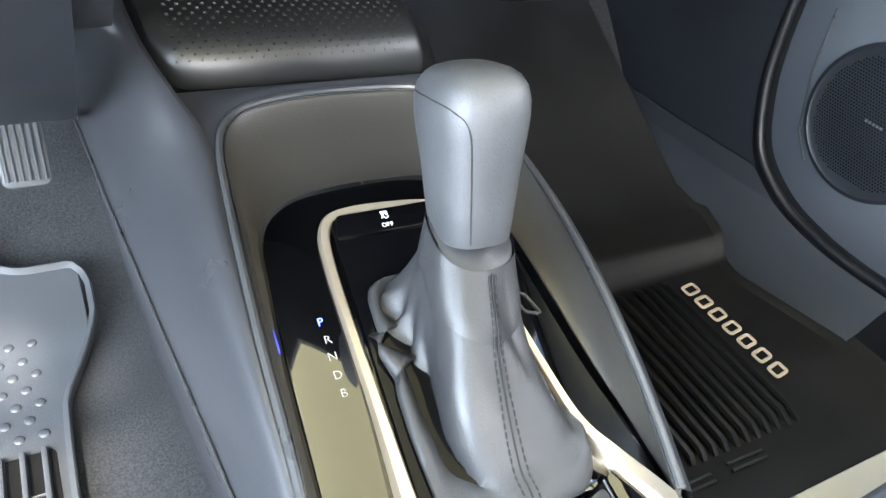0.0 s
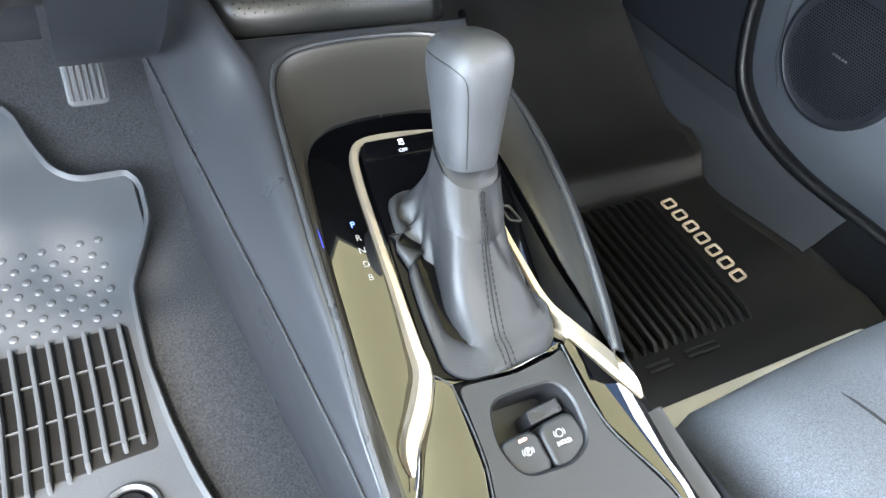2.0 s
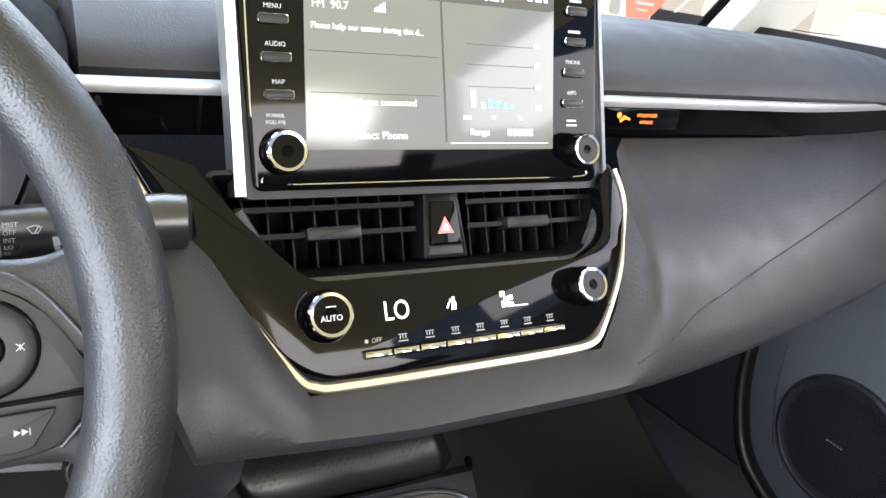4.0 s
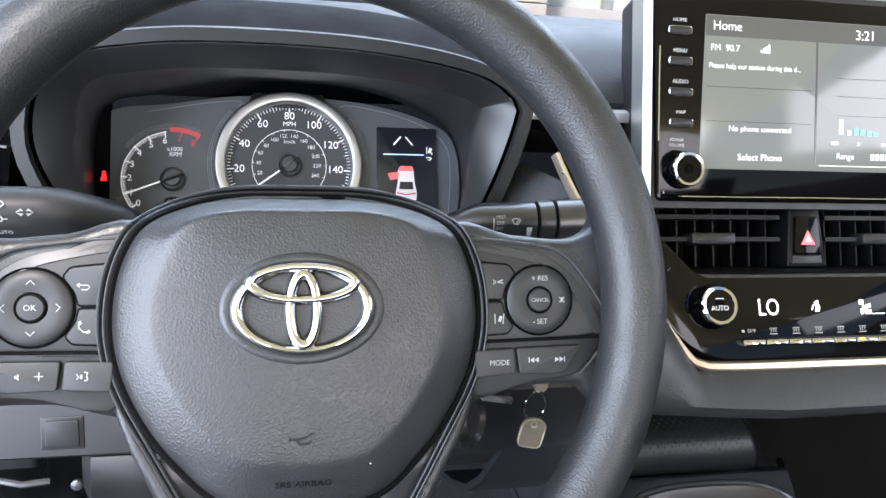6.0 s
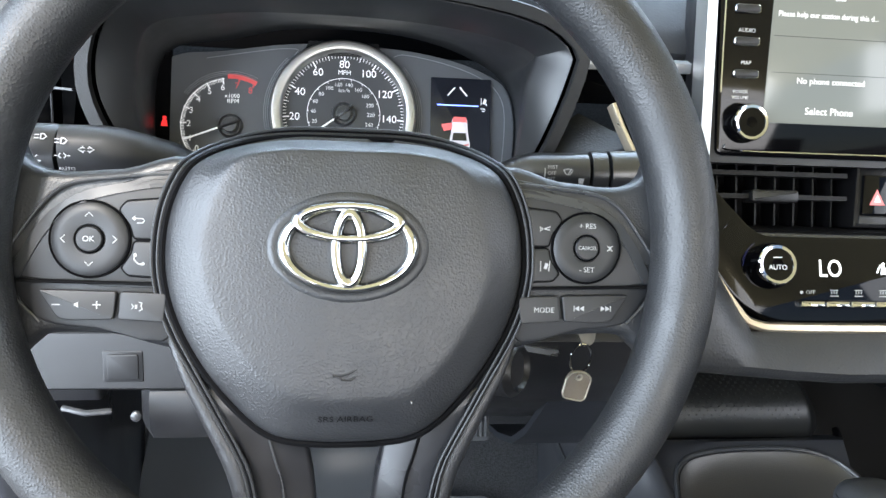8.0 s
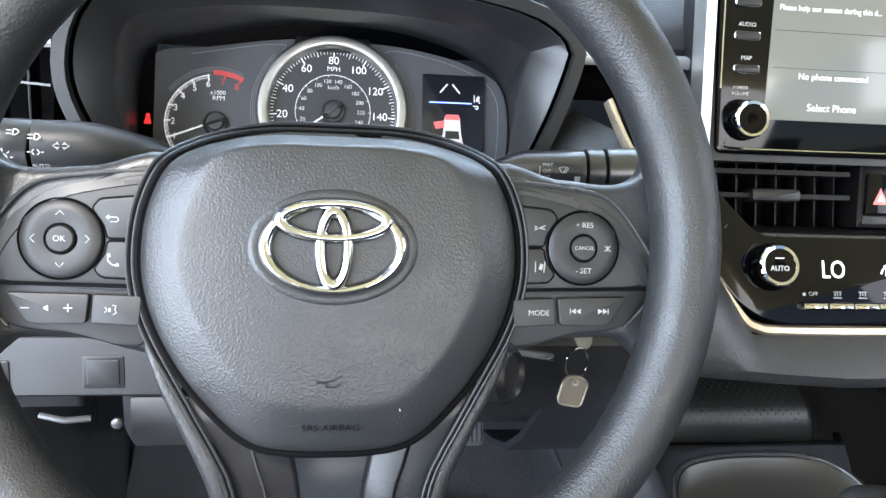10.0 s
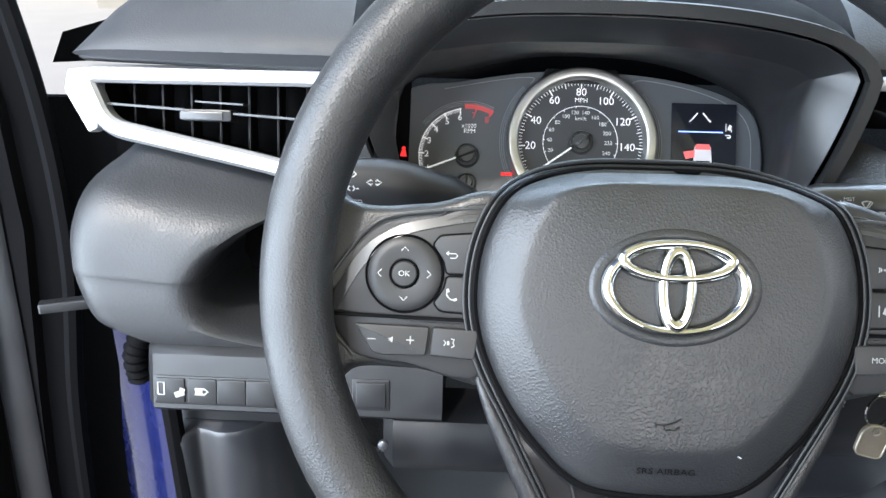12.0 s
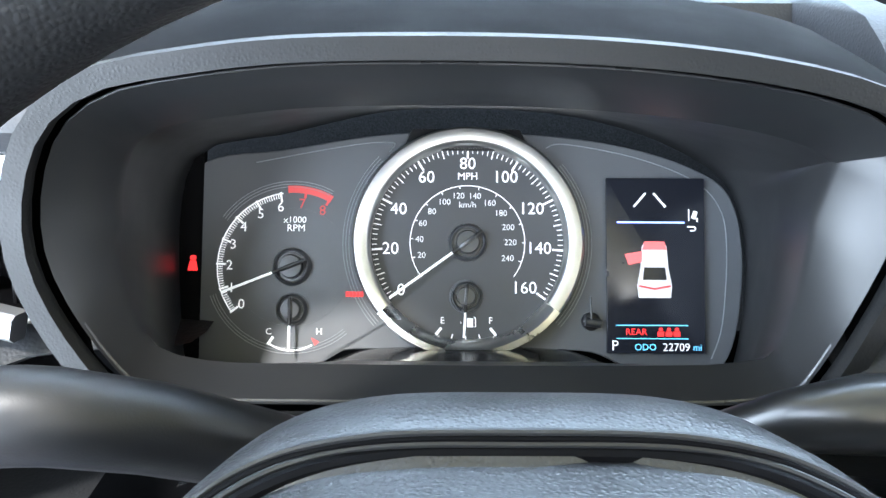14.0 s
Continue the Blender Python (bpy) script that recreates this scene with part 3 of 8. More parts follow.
part("latch", bm, SILVER, glove, "satin silver flap latch")

# left end of the dashboard
bm = bmesh.new()
lv = [(0.640, 0.238, -0.700, -0.50), (0.628, 0.222, -0.708, -0.56), (0.613, 0.196, -0.722, -0.588), (0.597, 0.182, -0.730, -0.611), (0.575, 0.172, -0.735, -0.632), (0.557, 0.167, -0.735, -0.641), (0.552, 0.1665, -0.7345, -0.643),
      (0.535, 0.164, -0.730, -0.643), (0.516, 0.163, -0.722, -0.632), (0.505, 0.164, -0.705, -0.60), (0.498, 0.166, -0.690, -0.57)]
rows = []
for z, y, xl, xr in curve2(lv, 3, False):
    def down(x_, z_=z):
        t_ = 0.634 - (x_ + 0.72) * 0.205
        return 0.498 + (z_ - 0.498) * (t_ - 0.498) / 0.142

    r = [(xl + 0.012, y + 0.10, z), (xl + 0.002, y + 0.045, z), (xl, y + 0.02, z), (xl + 0.008, y + 0.006, z)]
    r += [(xl + 0.02 + (xr - xl - 0.03) * s, y, z) for s in np.linspace(0, 1, 8)]
    r += [(xr - 0.004, y + 0.002, z), (xr + 0.002, y + 0.008, z), (xr + 0.006, y + 0.020, z), (xr + 0.010, y + 0.10, z)]
    rows.append([(p_[0], p_[1], down(p_[0])) for p_ in r])
part("left_pad", grid(bm, rows), DASH, dash)
# flat black sheet: the shade of the recess is put into its colour
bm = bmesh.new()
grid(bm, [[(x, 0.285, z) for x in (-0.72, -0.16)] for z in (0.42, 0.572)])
part("recess", solid(bm, 0.004), BLACK, dash, "flat black sheet for the shaded recess behind the wheel")
# column side panel between recess and centre stack
bm = bmesh.new()
rows = []
for x in (-0.29, -0.26, -0.235, -0.20, -0.165, -0.13):
    rows.append([(x, 0.19, 0.60), (x, 0.14, 0.565), (x, 0.105, 0.545), (x, 0.095, 0.53), (x, 0.10, 0.50), (x, 0.115, 0.47), (x, 0.16, 0.42), (x, 0.30, 0.36)])
part("side_panel", grid(bm, rows), DARK, dash)

# lower driver panel with its switch bank
low = thing("lower_driver_panel", "charcoal knee panel with a switch bank under the steering wheel", "knee panel", pose(0, 0, 0))
bm = bmesh.new()
rows = []
for x in (-0.679, -0.672, -0.62, -0.55, -0.48, -0.465):
    e = 0.01 if x < -0.675 else 0.0
    rows.append([(x, 0.20, 0.502), (x, 0.165 + e, 0.4995), (x, 0.158 + e, 0.496), (x, 0.1555 + e, 0.49), (x, 0.147 + e, 0.458), (x, 0.150 + e, 0.4545), (x, 0.18, 0.450), (x, 0.23, 0.44)])
part("upper_panel", grid(bm, rows), DARK, low)
bm = bmesh.new()
rows = []
for x in (-0.508, -0.50, -0.44, -0.38, -0.30):
    e = 0.012 if x < -0.505 else 0
    rows.append([(x, 0.19, 0.456), (x, 0.152 + e, 0.452), (x, 0.147 + e, 0.446), (x, 0.143 + e, 0.425), (x, 0.149 + e, 0.412), (x, 0.175, 0.405), (x, 0.26, 0.40)])
part("knee_cover", grid(bm, rows), DARK, low)
S = plane(-0.635, 0.1502, 0.4715, 15)
bank = part("switch_bank", box(bmesh.new(), -0.036, 0.06, -0.0105, 0.0105, -0.003, 0.0008, 0.0006, 0.002), DARK, low)
bank.matrix_basis = S
for i, x in enumerate((-0.0235, -0.0005, 0.0205, 0.0415)):
    b = part("switch_button", box(bmesh.new(), x - 0.0107, x + 0.0100, -0.009, 0.009, -0.002, 0.0022, 0.0007, 0.0015), SWITCH, bank)
mark("icon", [stroke([(-0.0325, -0.003), (-0.028, -0.003), (-0.028, 0.006), (-0.0325, 0.006), (-0.0325, -0.003)], 0.0010)], ICON, bank, 0.0023)
mark("icon", [quad(-0.017, -0.002, 0.007, 0.004, 20), quad(-0.015, 0.001, 0.004, 0.002, -20)], ICON, bank, 0.0023)
mark("icon", [stroke([(-0.006 + 0.0, -0.002), (0.001, -0.002), (0.0035, 0.0), (0.001, 0.002), (-0.006, 0.002)], 0.0012), quad(-0.003, 0.0, 0.005, 0.003)], ICON, bank, 0.0023)
S2 = plane(-0.5155, 0.1515, 0.4735, 15)
plug = part("blank_plug", box(bmesh.new(), -0.0135, 0.0135, -0.0115, 0.0115, -0.003, 0.0012, 0.0008, 0.0015), DARK, low)
plug.matrix_basis = S2
part("plug_face", box(bmesh.new(), -0.0105, 0.0105, -0.009, 0.009, -0.002, 0.0022, 0.0008, 0.0012), SWITCH, plug)
bm = bmesh.new()
sweep(bm, [(-0.552, 0.131, 0.4535), (-0.536, 0.127, 0.452), (-0.5205, 0.131, 0.4506)], circle(0.0022, 8))
part("tilt_lever", bm, GREY, low, "grey column adjuster lever")
bm = lathe(bmesh.new(), [(0.0038, 0.0), (0.0038, 0.0025), (0.0026, 0.0036), (0.0006, 0.0038)], 12)
bm.transform(plane(-0.505, 0.134, 0.4445, 10))
part("bolt", bm, GREY, low)
bm = bmesh.new()
sweep(bm, [(-0.2535, 0.098, 0.527), (-0.2232, 0.098, 0.5214)], [(-0.004, -0.002), (0.004, -0.002), (0.004, 0.002), (-0.004, 0.002)])
part("bright_strip", bm, BRIGHT, low)
# kick panel by the driver's feet
kick = thing("kick_panel", "grey side kick panel beside the driver footwell", "trim panel", pose(0, 0, 0))
bm = bmesh.new()
rows = []
KICKPLAN = curve2([(-0.694, 0.203), (-0.684, 0.2015), (-0.678, 0.206), (-0.6735, 0.214), (-0.666, 0.2135), (-0.655, 0.2100), (-0.642, 0.2110), (-0.630, 0.2170), (-0.622, 0.2250), (-0.612, 0.2380), (-0.604, 0.2600), (-0.602, 0.3200), (-0.63, 0.50), (-0.66, 0.75)], 4, False)
for z, dy in ((0.0, 0.0), (0.15, 0.0), (0.30, 0.0), (0.382, 0.0), (0.3865, 0.002), (0.388, 0.006), (0.388, 0.05)):
    rows.append([(p.x, p.y + dy, z) for p in KICKPLAN])
part("panel", grid(bm, rows), CONSOLE, kick)
bm = bmesh.new()
box(bm, -0.690, -0.560, 0.225, 0.300, 0.390, 0.440, 0.004, 0.006)
part("upper_filler", bm, DARK, kick, "dark filler above the kick panel")
bm = bmesh.new()
tube(bm, [(-0.688, 0.206, 0.0), (-0.686, 0.205, 0.2), (-0.69, 0.208, 0.45)], 0.008, 8)
part("door_seal", bm, BLACK, kick)

# small warning card against the foot of the windscreen
card = thing("sign_card", "small red triangular card standing at the windscreen foot", "card", pose(0, 0.62, 0, 90, 0, 0))
bm = bmesh.new()
prism(bm, [(0.525, 0.762), (0.538, 0.716), (0.563, 0.716), (0.604, 0.757)], -0.0008, 0.0008, 0.0002, 1)
part("card", bm, SIGN, card)
mark("print_bar", [stroke([(0.545, 0.750), (0.580, 0.749)], 0.004), stroke([(0.548, 0.741), (0.570, 0.740)], 0.003)], PRINT, card, 0.0009)


# ---- steering wheel ----
wheel = thing("steering_wheel", "black grained three-spoke steering wheel with button pads and a chrome emblem", "steering wheel", plane(-0.361, 0.0, 0.64, 24))
bm = bmesh.new()
path = [(0.1640 * math.cos(a), 0.1640 * math.sin(a), -0.010) for a in np.linspace(0, 2 * math.pi, 97)[:-1]]
sweep(bm, path, circle(0.0160, 18, 0.0175), (0, 0, 1), closed=True)
part("rim", bm, RIM, wheel)
PAD_HALF = [(0.0, 0.0580), (0.035, 0.0570), (0.060, 0.0505), (0.0760, 0.0380), (0.0855, 0.018), (0.0885, -0.006), (0.0855, -0.027), (0.0785, -0.0450), (0.0680, -0.0625), (0.0560, -0.0770), (0.0440, -0.0885), (0.0320, -0.0948), (0.016, -0.0972), (0.0, -0.0976)]
pad_line = curve2(PAD_HALF + [(-x, y) for x, y in PAD_HALF[-2:0:-1]], 6)
INNER_HALF = [(0.0, 0.0440), (0.030, 0.0435), (0.050, 0.0380), (0.0600, 0.022), (0.0660, 0.0), (0.0640, -0.018), (0.0560, -0.036), (0.0440, -0.054), (0.0300, -0.066), (0.016, -0.070), (0.0, -0.071)]
in_line = curve2(INNER_HALF + [(-x, y) for x, y in INNER_HALF[-2:0:-1]], 6)
n_pad = 132


def resample(line, n):
    """The same outline as n points at even angles, from its centre."""
    out = []
    pts = [Vector(p[:2]) for p in line]
    for i in range(n):
        a = 2 * math.pi * i / n
        d = Vector((math.cos(a), math.sin(a)))
        best = None
        for j in range(len(pts)):
            p, q = pts[j - 1], pts[j]
            e = q - p
            den = d.x * e.y - d.y * e.x
            if abs(den) < 1e-12:
                continue
            r = (p.x * e.y - p.y * e.x) / den
            s = (p.x * d.y - p.y * d.x) / den
            if r > 0 and -1e-6 <= s <= 1 + 1e-6 and (best is None or r > best):
                best = r
        out.append(d * best)
    return out


po = [Vector((p.x, p.y)) for p in resample(pad_line, n_pad)]
pad_edge = offset(po, 0.0046)
pi_ = resample(in_line, n_pad)


def sink(y):
    """The cover falls away from the driver towards its upper edge."""
    k = max(0.0, min(1.0, (y - 0.034) / 0.022))
    return -0.028 * k * k * (3 - 2 * k)


bm = bmesh.new()
rings = [[(p.x, p.y, -0.034 + sink(p.y)) for p in pad_edge], [(p.x, p.y, -0.0185 + sink(p.y)) for p in pad_edge], [(p.x * 0.990, p.y * 0.990, -0.0150 + sink(p.y)) for p in pad_edge], [(p.x * 0.970, p.y * 0.970, -0.0128 + sink(p.y) * 0.93) for p in pad_edge]]
for k, z in ((0.25, -0.0108), (0.6, -0.0073), (0.88, -0.0045), (0.95, -0.0039)):
    rings.append([(p.x + (q.x - p.x) * k, p.y + (q.y - p.y) * k, z + sink(p.y) * (1 - k) ** 1.25 * 0.9) for p, q in zip(pad_edge, pi_)])
for f, z in ((0.99, -0.0033), (0.965, -0.0030), (0.90, -0.0026), (0.7, -0.0018), (0.4, -0.0010), (0.1, -0.0008)):
    rings.append([(q.x * f, q.y * f, z) for q in pi_])
part("airbag_pad", loft(bm, rings), PAD, wheel, "grained airbag cover", 60)
bm = bmesh.new()
sweep(bm, [(p.x, p.y, -0.0185 + sink(p.y)) for p in offset(po, 0.0034)], circle(0.0018, 8, 0.0019), (0, 0, 1), closed=True)
part("pad_groove", bm, BLACK, wheel)
# piping down both flanks of the cover, run on along the lower spokes
FLANK = [(0.0690, -0.0625), (0.0585, -0.0830), (0.0480, -0.1040), (0.0440, -0.1190), (0.0405, -0.1400), (0.0395, -0.1560)]
top_run = [p for p in po[100:] + po[:100] if p.y > -0.050]
top_run = sorted(top_run, key=lambda p: math.atan2(p.x, p.y + 0.02))
for nm, d, w, mt in (("pad_piping", 0.0014, 0.0017, SWITCH), ("piping_gap", 0.0002, 0.0016, BLACK), ("pad_piping", -0.0012, 0.0017, SWITCH)):
    flank = [Vector((x - d, y)) for x, y in FLANK]
    run = [Vector((-p.x, p.y)) for p in flank[::-1]] + [p * (1 - d / p.length) for p in top_run] + flank
    bm = bmesh.new()
    sweep(bm, [(p.x, p.y, -0.0180 + sink(p.y) - 0.10 * max(0.0, -0.06 - p.y)) for p in curve2(run, 2, False)], circle(w * 0.5, 8, w * 0.6), (0, 0, 1))
    part(nm, bm, mt, wheel)
bm = bmesh.new()
loft(bm, [[(p.x * f, p.y * (f + (0.10 * up if p.y > 0 else 0)), z + sink(p.y) * 0.9) for p in po] for f, up, z in ((0.75, 0, -0.100), (0.90, 0.9, -0.060), (0.98, 1.0, -0.046), (1.0, 0.7, -0.034), (1.0, 0.2, -0.024), (0.97, 0.0, -0.021))])
part("hub_shell", bm, PAD, wheel, "", 60)
# emblem of plain chrome ovals


def emblem_oval(name, cx, cy, rx, ry, wide, narrow, z, host):
    """A round-backed chrome oval, wider across where it turns at its sides."""
    bm = bmesh.new()
    n = 72
    rings = [[] for _ in range(9)]
    for i in range(n):
        a = 2 * math.pi * i / n
        w = narrow + (wide - narrow) * abs(math.cos(a)) ** 1.5
        for k, (o, h) in enumerate(((1, -0.002), (1, 0.0004), (0.84, 0.0017), (0.45, 0.0033), (0, 0.0038), (-0.45, 0.0033), (-0.84, 0.0017), (-1, 0.0004), (-1, -0.002))):
            rings[k].append((cx + (rx + o * w) * math.cos(a), cy + (ry + o * w) * math.sin(a), z + h))
    loft(bm, rings, True, (False, False))
    return part(name, bm, CHROME, host, "chrome oval emblem" if host == wheel else "", 50)


emblem = emblem_oval("emblem", 0, 0, 0.0289, 0.0186, 0.0031, 0.0021, 0.0, wheel)
emblem_oval("emblem_oval", 0, 0.0114, 0.0226, 0.0074, 0.0034, 0.0024, 0.0010, emblem)
emblem_oval("emblem_oval", 0, -0.0004, 0.0060, 0.0158, 0.0028, 0.0036, 0.0006, emblem)
part("emblem_seat", sweep(bmesh.new(), [(0.0338 * math.cos(a), 0.0226 * math.sin(a), -0.0014) for a in np.linspace(0, 2 * math.pi, 65)[:-1]], circle(0.0026, 8, 0.0012), (0, 0, 1), closed=True), PAD, wheel)
mark("horn_symbol", [stroke([(-0.006, -0.0585), (-0.002, -0.0585), (0.002, -0.0570)], 0.0004), stroke([(-0.006, -0.0575), (-0.006, -0.0595)], 0.0004), stroke([(0.002, -0.0570), (0.0045, -0.0555)], 0.0004), stroke([(-0.003, -0.0585), (-0.002, -0.0605), (0.002, -0.0605), (0.004, -0.059)], 0.0004)], VANE, wheel, -0.0030, 0.0016)
text("airbag_lettering", "SRS AIRBAG", 0.0042, 0.0, 0.0, 0.0, VANE, wheel, squeeze=1.15, m=pose(0, -0.0795, -0.0066, 20, 0, 0))
mark("speck", [ring2(0.030, -0.071, 0.0003, 0.0003, 8)], ICON, wheel, -0.0052, 0.0030)

for s in (-1, 1):
    # spoke that carries the buttons, run out into the rim
    o = curve2([(0.070, 0.036), (0.105, 0.0345), (0.128, 0.0325), (0.1405, 0.0340), (0.1480, 0.0390), (0.1530, 0.0500), (0.162, 0.040), (0.166, 0.0), (0.162, -0.040), (0.153, -0.054), (0.1450, -0.0480), (0.1360, -0.0425), (0.110, -0.0425), (0.070, -0.044)], 5)
    o = [(s * p.x, p.y) for p in o]
    bm = bmesh.new()
    prism(bm, o, -0.036, -0.0222, 0.0055, 4)
    part("side_spoke", bm, SKIN, wheel)
    o = curve2([(0.076, 0.0300), (0.105, 0.0272), (0.1295, 0.0190), (0.144, 0.0010), (0.1535, -0.0135), (0.1520, -0.0190), (0.1450, -0.0285), (0.1370, -0.0365), (0.1150, -0.0395), (0.078, -0.0410)], 4)
    bezel = part("button_bezel", prism(bmesh.new(), [(s * p.x, p.y) for p in o], -0.030, -0.0200, 0.0018), SWITCH, wheel)
    o = curve2([(0.078, 0.0272), (0.105, 0.0246), (0.1275, 0.0168), (0.141, 0.0003), (0.1480, -0.0130), (0.1465, -0.0160), (0.079, -0.0180)], 4)
    face = part("bezel_face", prism(bmesh.new(), [(s * p.x, p.y) for p in o], -0.024, -0.0192, 0.0006, 3), SWITCH, bezel, "", 20)
    bm = bmesh.new()
    acc = curve2([(0.085, 0.0301), (0.097, 0.0284), (0.118, 0.0240), (0.1336, 0.0150), (0.1440, 0.0016), (0.1530, -0.0161)], 6, False)
    inn = curve2([(0.085, 0.0262), (0.097, 0.0242), (0.116, 0.0196), (0.1290, 0.0120), (0.1385, 0.0), (0.1470, -0.0161)], 6, False)
    grid(bm, [[(s * p.x, p.y, -0.0215) for p in acc], [(s * p.x, p.y, -0.0200) for p in acc], [(s * p.x, p.y, -0.0184) for p in inn], [(s * p.x, p.y, -0.0195) for p in inn]])
    part("accent_strip", bm, GREY, bezel, "satin edge strip")
    bm = bmesh.new()
    sweep(bm, [(s * p.x, p.y, -0.0205) for p in curve2([(0.079, 0.0325), (0.105, 0.0303), (0.1298, 0.0250), (0.1465, 0.0060), (0.1565, -0.0130), (0.1500, -0.0245), (0.1390, -0.0365)], 6, False)], circle(0.0009, 8))
    part("edge_line", bm, GREY, bezel)
    bm = bmesh.new()
    sweep(bm, [(s * 0.0855, -0.0188, -0.0186), (s * 0.148, -0.0176, -0.0186)], bar_section(0.0016, 0.0012))
    part("divider_gap", bm, BLACK, bezel)
    cx, cy = s * 0.1168, 0.0015
    bm = bmesh.new()
    lathe(bm, [(0.0180, -0.024), (0.0180, -0.0186), (0.0176, -0.0180), (0.0172, -0.0186)], 48, cx, cy)
    part("dial_groove", bm, BLACK, bezel)
    bm = bmesh.new()
    lathe(bm, [(0.0168, -0.023), (0.0168, -0.0182), (0.0162, -0.0176), (0.0120, -0.0170), (0.0070, -0.0178), (0.0066, -0.0190)], 48, cx, cy)
    dial = part("button_ring", bm, SWITCH, bezel)
    bm = bmesh.new()
    lathe(bm, [(0.0058, -0.022), (0.0058, -0.0172), (0.0053, -0.0166), (0.0030, -0.0164)], 32, cx, cy)
    part("centre_button", bm, SWITCH, bezel)
    zt = -0.0161
    if s < 0:
        text("lettering", "OK", 0.0036, cx, cy, zt, PRINT, dial)
        for a in (0, 90, 180, 270):
            mark("arrow", [stroke([(-0.0017, -0.0009), (0, 0.0009), (0.0017, -0.0009)], 0.0004)], PRINT, dial, 0, 0.0003, pose(cx, cy, -0.0170) @ pose(0, 0, 0, 0, 0, a) @ pose(0, 0.0112, 0))
    else:
        text("lettering", "CANCEL", 0.0025, cx, cy, zt, PRINT, dial)
        text("lettering", "+ RES", 0.0036, cx, cy + 0.0108, -0.0169, PRINT, dial)
        text("lettering", "- SET", 0.0036, cx, cy - 0.0108, -0.0169, PRINT, dial)
        mark("icon", [stroke([(-0.0018, -0.002), (0, 0), (0.0018, 0.002)], 0.0006), stroke([(-0.0018, 0.002), (0.0002, 0.0), (0.0018, -0.002)], 0.0006), stroke([(0, -0.0018), (0, 0.0018)], 0.0005)], PRINT, dial, 0, 0.0003, pose(cx + 0.0115, cy, -0.0170) @ Matrix.Diagonal((0.75, 0.65, 1, 1)))
    # the two buttons beside the pad, cut round the ring
    for k, (y0, y1) in enumerate(((0.0022, 0.0190), (-0.0158, 0.0006))):
        if k == 0:
            o = [(0.0800, y0), (0.0975, y0), (0.0990, 0.008), (0.1040, 0.0150), (0.1010, y1), (0.0810, y1 + 0.0020)]
        else:
            o = [(0.0800, y1), (0.0975, y1), (0.0985, -0.005), (0.1030, -0.0115), (0.1000, y0 + 0.001), (0.0810, y0)]
        b = part("side_button", prism(bmesh.new(), rounded([(s * p[0], p[1]) for p in o], 0.0015), -0.023, -0.0180, 0.0006, 3), SWITCH, bezel, "", 20)
        part("button_gap", prism(bmesh.new(), offset(rounded([(s * p[0], p[1]) for p in o], 0.0015), -0.0008), -0.023, -0.0188, 0.0002), BLACK, bezel)
        m = pose(s * 0.0955, (y0 + y1) / 2, -0.0180) @ Matrix.Diagonal((0.85, 0.85, 1, 1))
        if s < 0 and k == 0:
            polys = [stroke([(-0.003, 0.0008), (0.002, 0.0008), (0.003, -0.0003), (0.002, -0.0016), (-0.001, -0.0016)], 0.0005), [(-0.0035, 0.0008), (-0.0018, 0.0022), (-0.0018, -0.0006)]]
        elif s < 0:
            polys = [stroke([(-0.002, 0.003), (-0.0022, 0.0), (0.0, -0.0022), (0.0025, -0.0025)], 0.0006), quad(-0.0016, 0.0026, 0.0014, 0.0018, 20), quad(0.0024, -0.0022, 0.0018, 0.0014, 20)]
        elif k == 0:
            polys = [stroke([(-0.0005, 0.0), (0.003, 0.0014)], 0.0006), stroke([(-0.0005, 0.0), (0.003, -0.0006)], 0.0006), stroke([(-0.002, 0.001), (-0.0015, 0.0), (-0.002, -0.001)], 0.0004), stroke([(-0.003, 0.0014), (-0.0024, 0.0), (-0.003, -0.0014)], 0.0004)]
        else:
            polys = [stroke([(-0.0022, -0.003), (-0.0022, 0.003)], 0.0005), quad(0.0010, 0.0, 0.0018, 0.0034, -20), stroke([(0.0026, -0.003), (0.0032, 0.003)], 0.0005)]
        mark("icon", polys, PRINT, b, 0, 0.0003, m)
    # lower bar
    o1 = [(0.1045, -0.0222), (0.1385, -0.0215), (0.1300, -0.0345), (0.1245, -0.0355), (0.1060, -0.0350)]
    o2 = [(0.0825, -0.0230), (0.1030, -0.0222), (0.1040, -0.0350), (0.0840, -0.0362)]
    for k, o in enumerate((o1, o2)):
        b = part("lower_button", prism(bmesh.new(), rounded([(s * p[0], p[1]) for p in o], 0.0016), -0.024, -0.0168, 0.0007, 3), SWITCH, bezel, "", 20)
        if s > 0:
            if k:
                text("lettering", "MODE", 0.0036, s * 0.0955, -0.0293, -0.0166, PRINT, b)
            else:
                for dx, d in ((0.1135, -1), (0.1265, 1)):
                    tips = [[(c - d * 0.001, -0.0013), (c - d * 0.001, 0.0013), (c + d * 0.0012, 0.0)] for c in (dx - 0.0012, dx + 0.0012)]
                    mark("icon", tips + [quad(dx + d * 0.0028, 0, 0.0004, 0.0026)], PRINT, b, 0, 0.0003, pose(0, -0.0283, -0.0167))
        elif k:
            mark("icon", [stroke([(-0.003, -0.0015), (-0.0018, 0.0), (-0.003, 0.0015)], 0.0005), quad(-0.0005, 0, 0.0012, 0.0022), stroke([(0.001, 0.0025), (0.0028, 0.0022), (0.0022, 0.0002), (0.003, -0.0015), (0.0012, -0.0025)], 0.0006)], PRINT, b, 0, 0.0003, pose(-0.0955, -0.0290, -0.0167) @ Matrix.Diagonal((0.8, 0.8, 1, 1)))
        else:
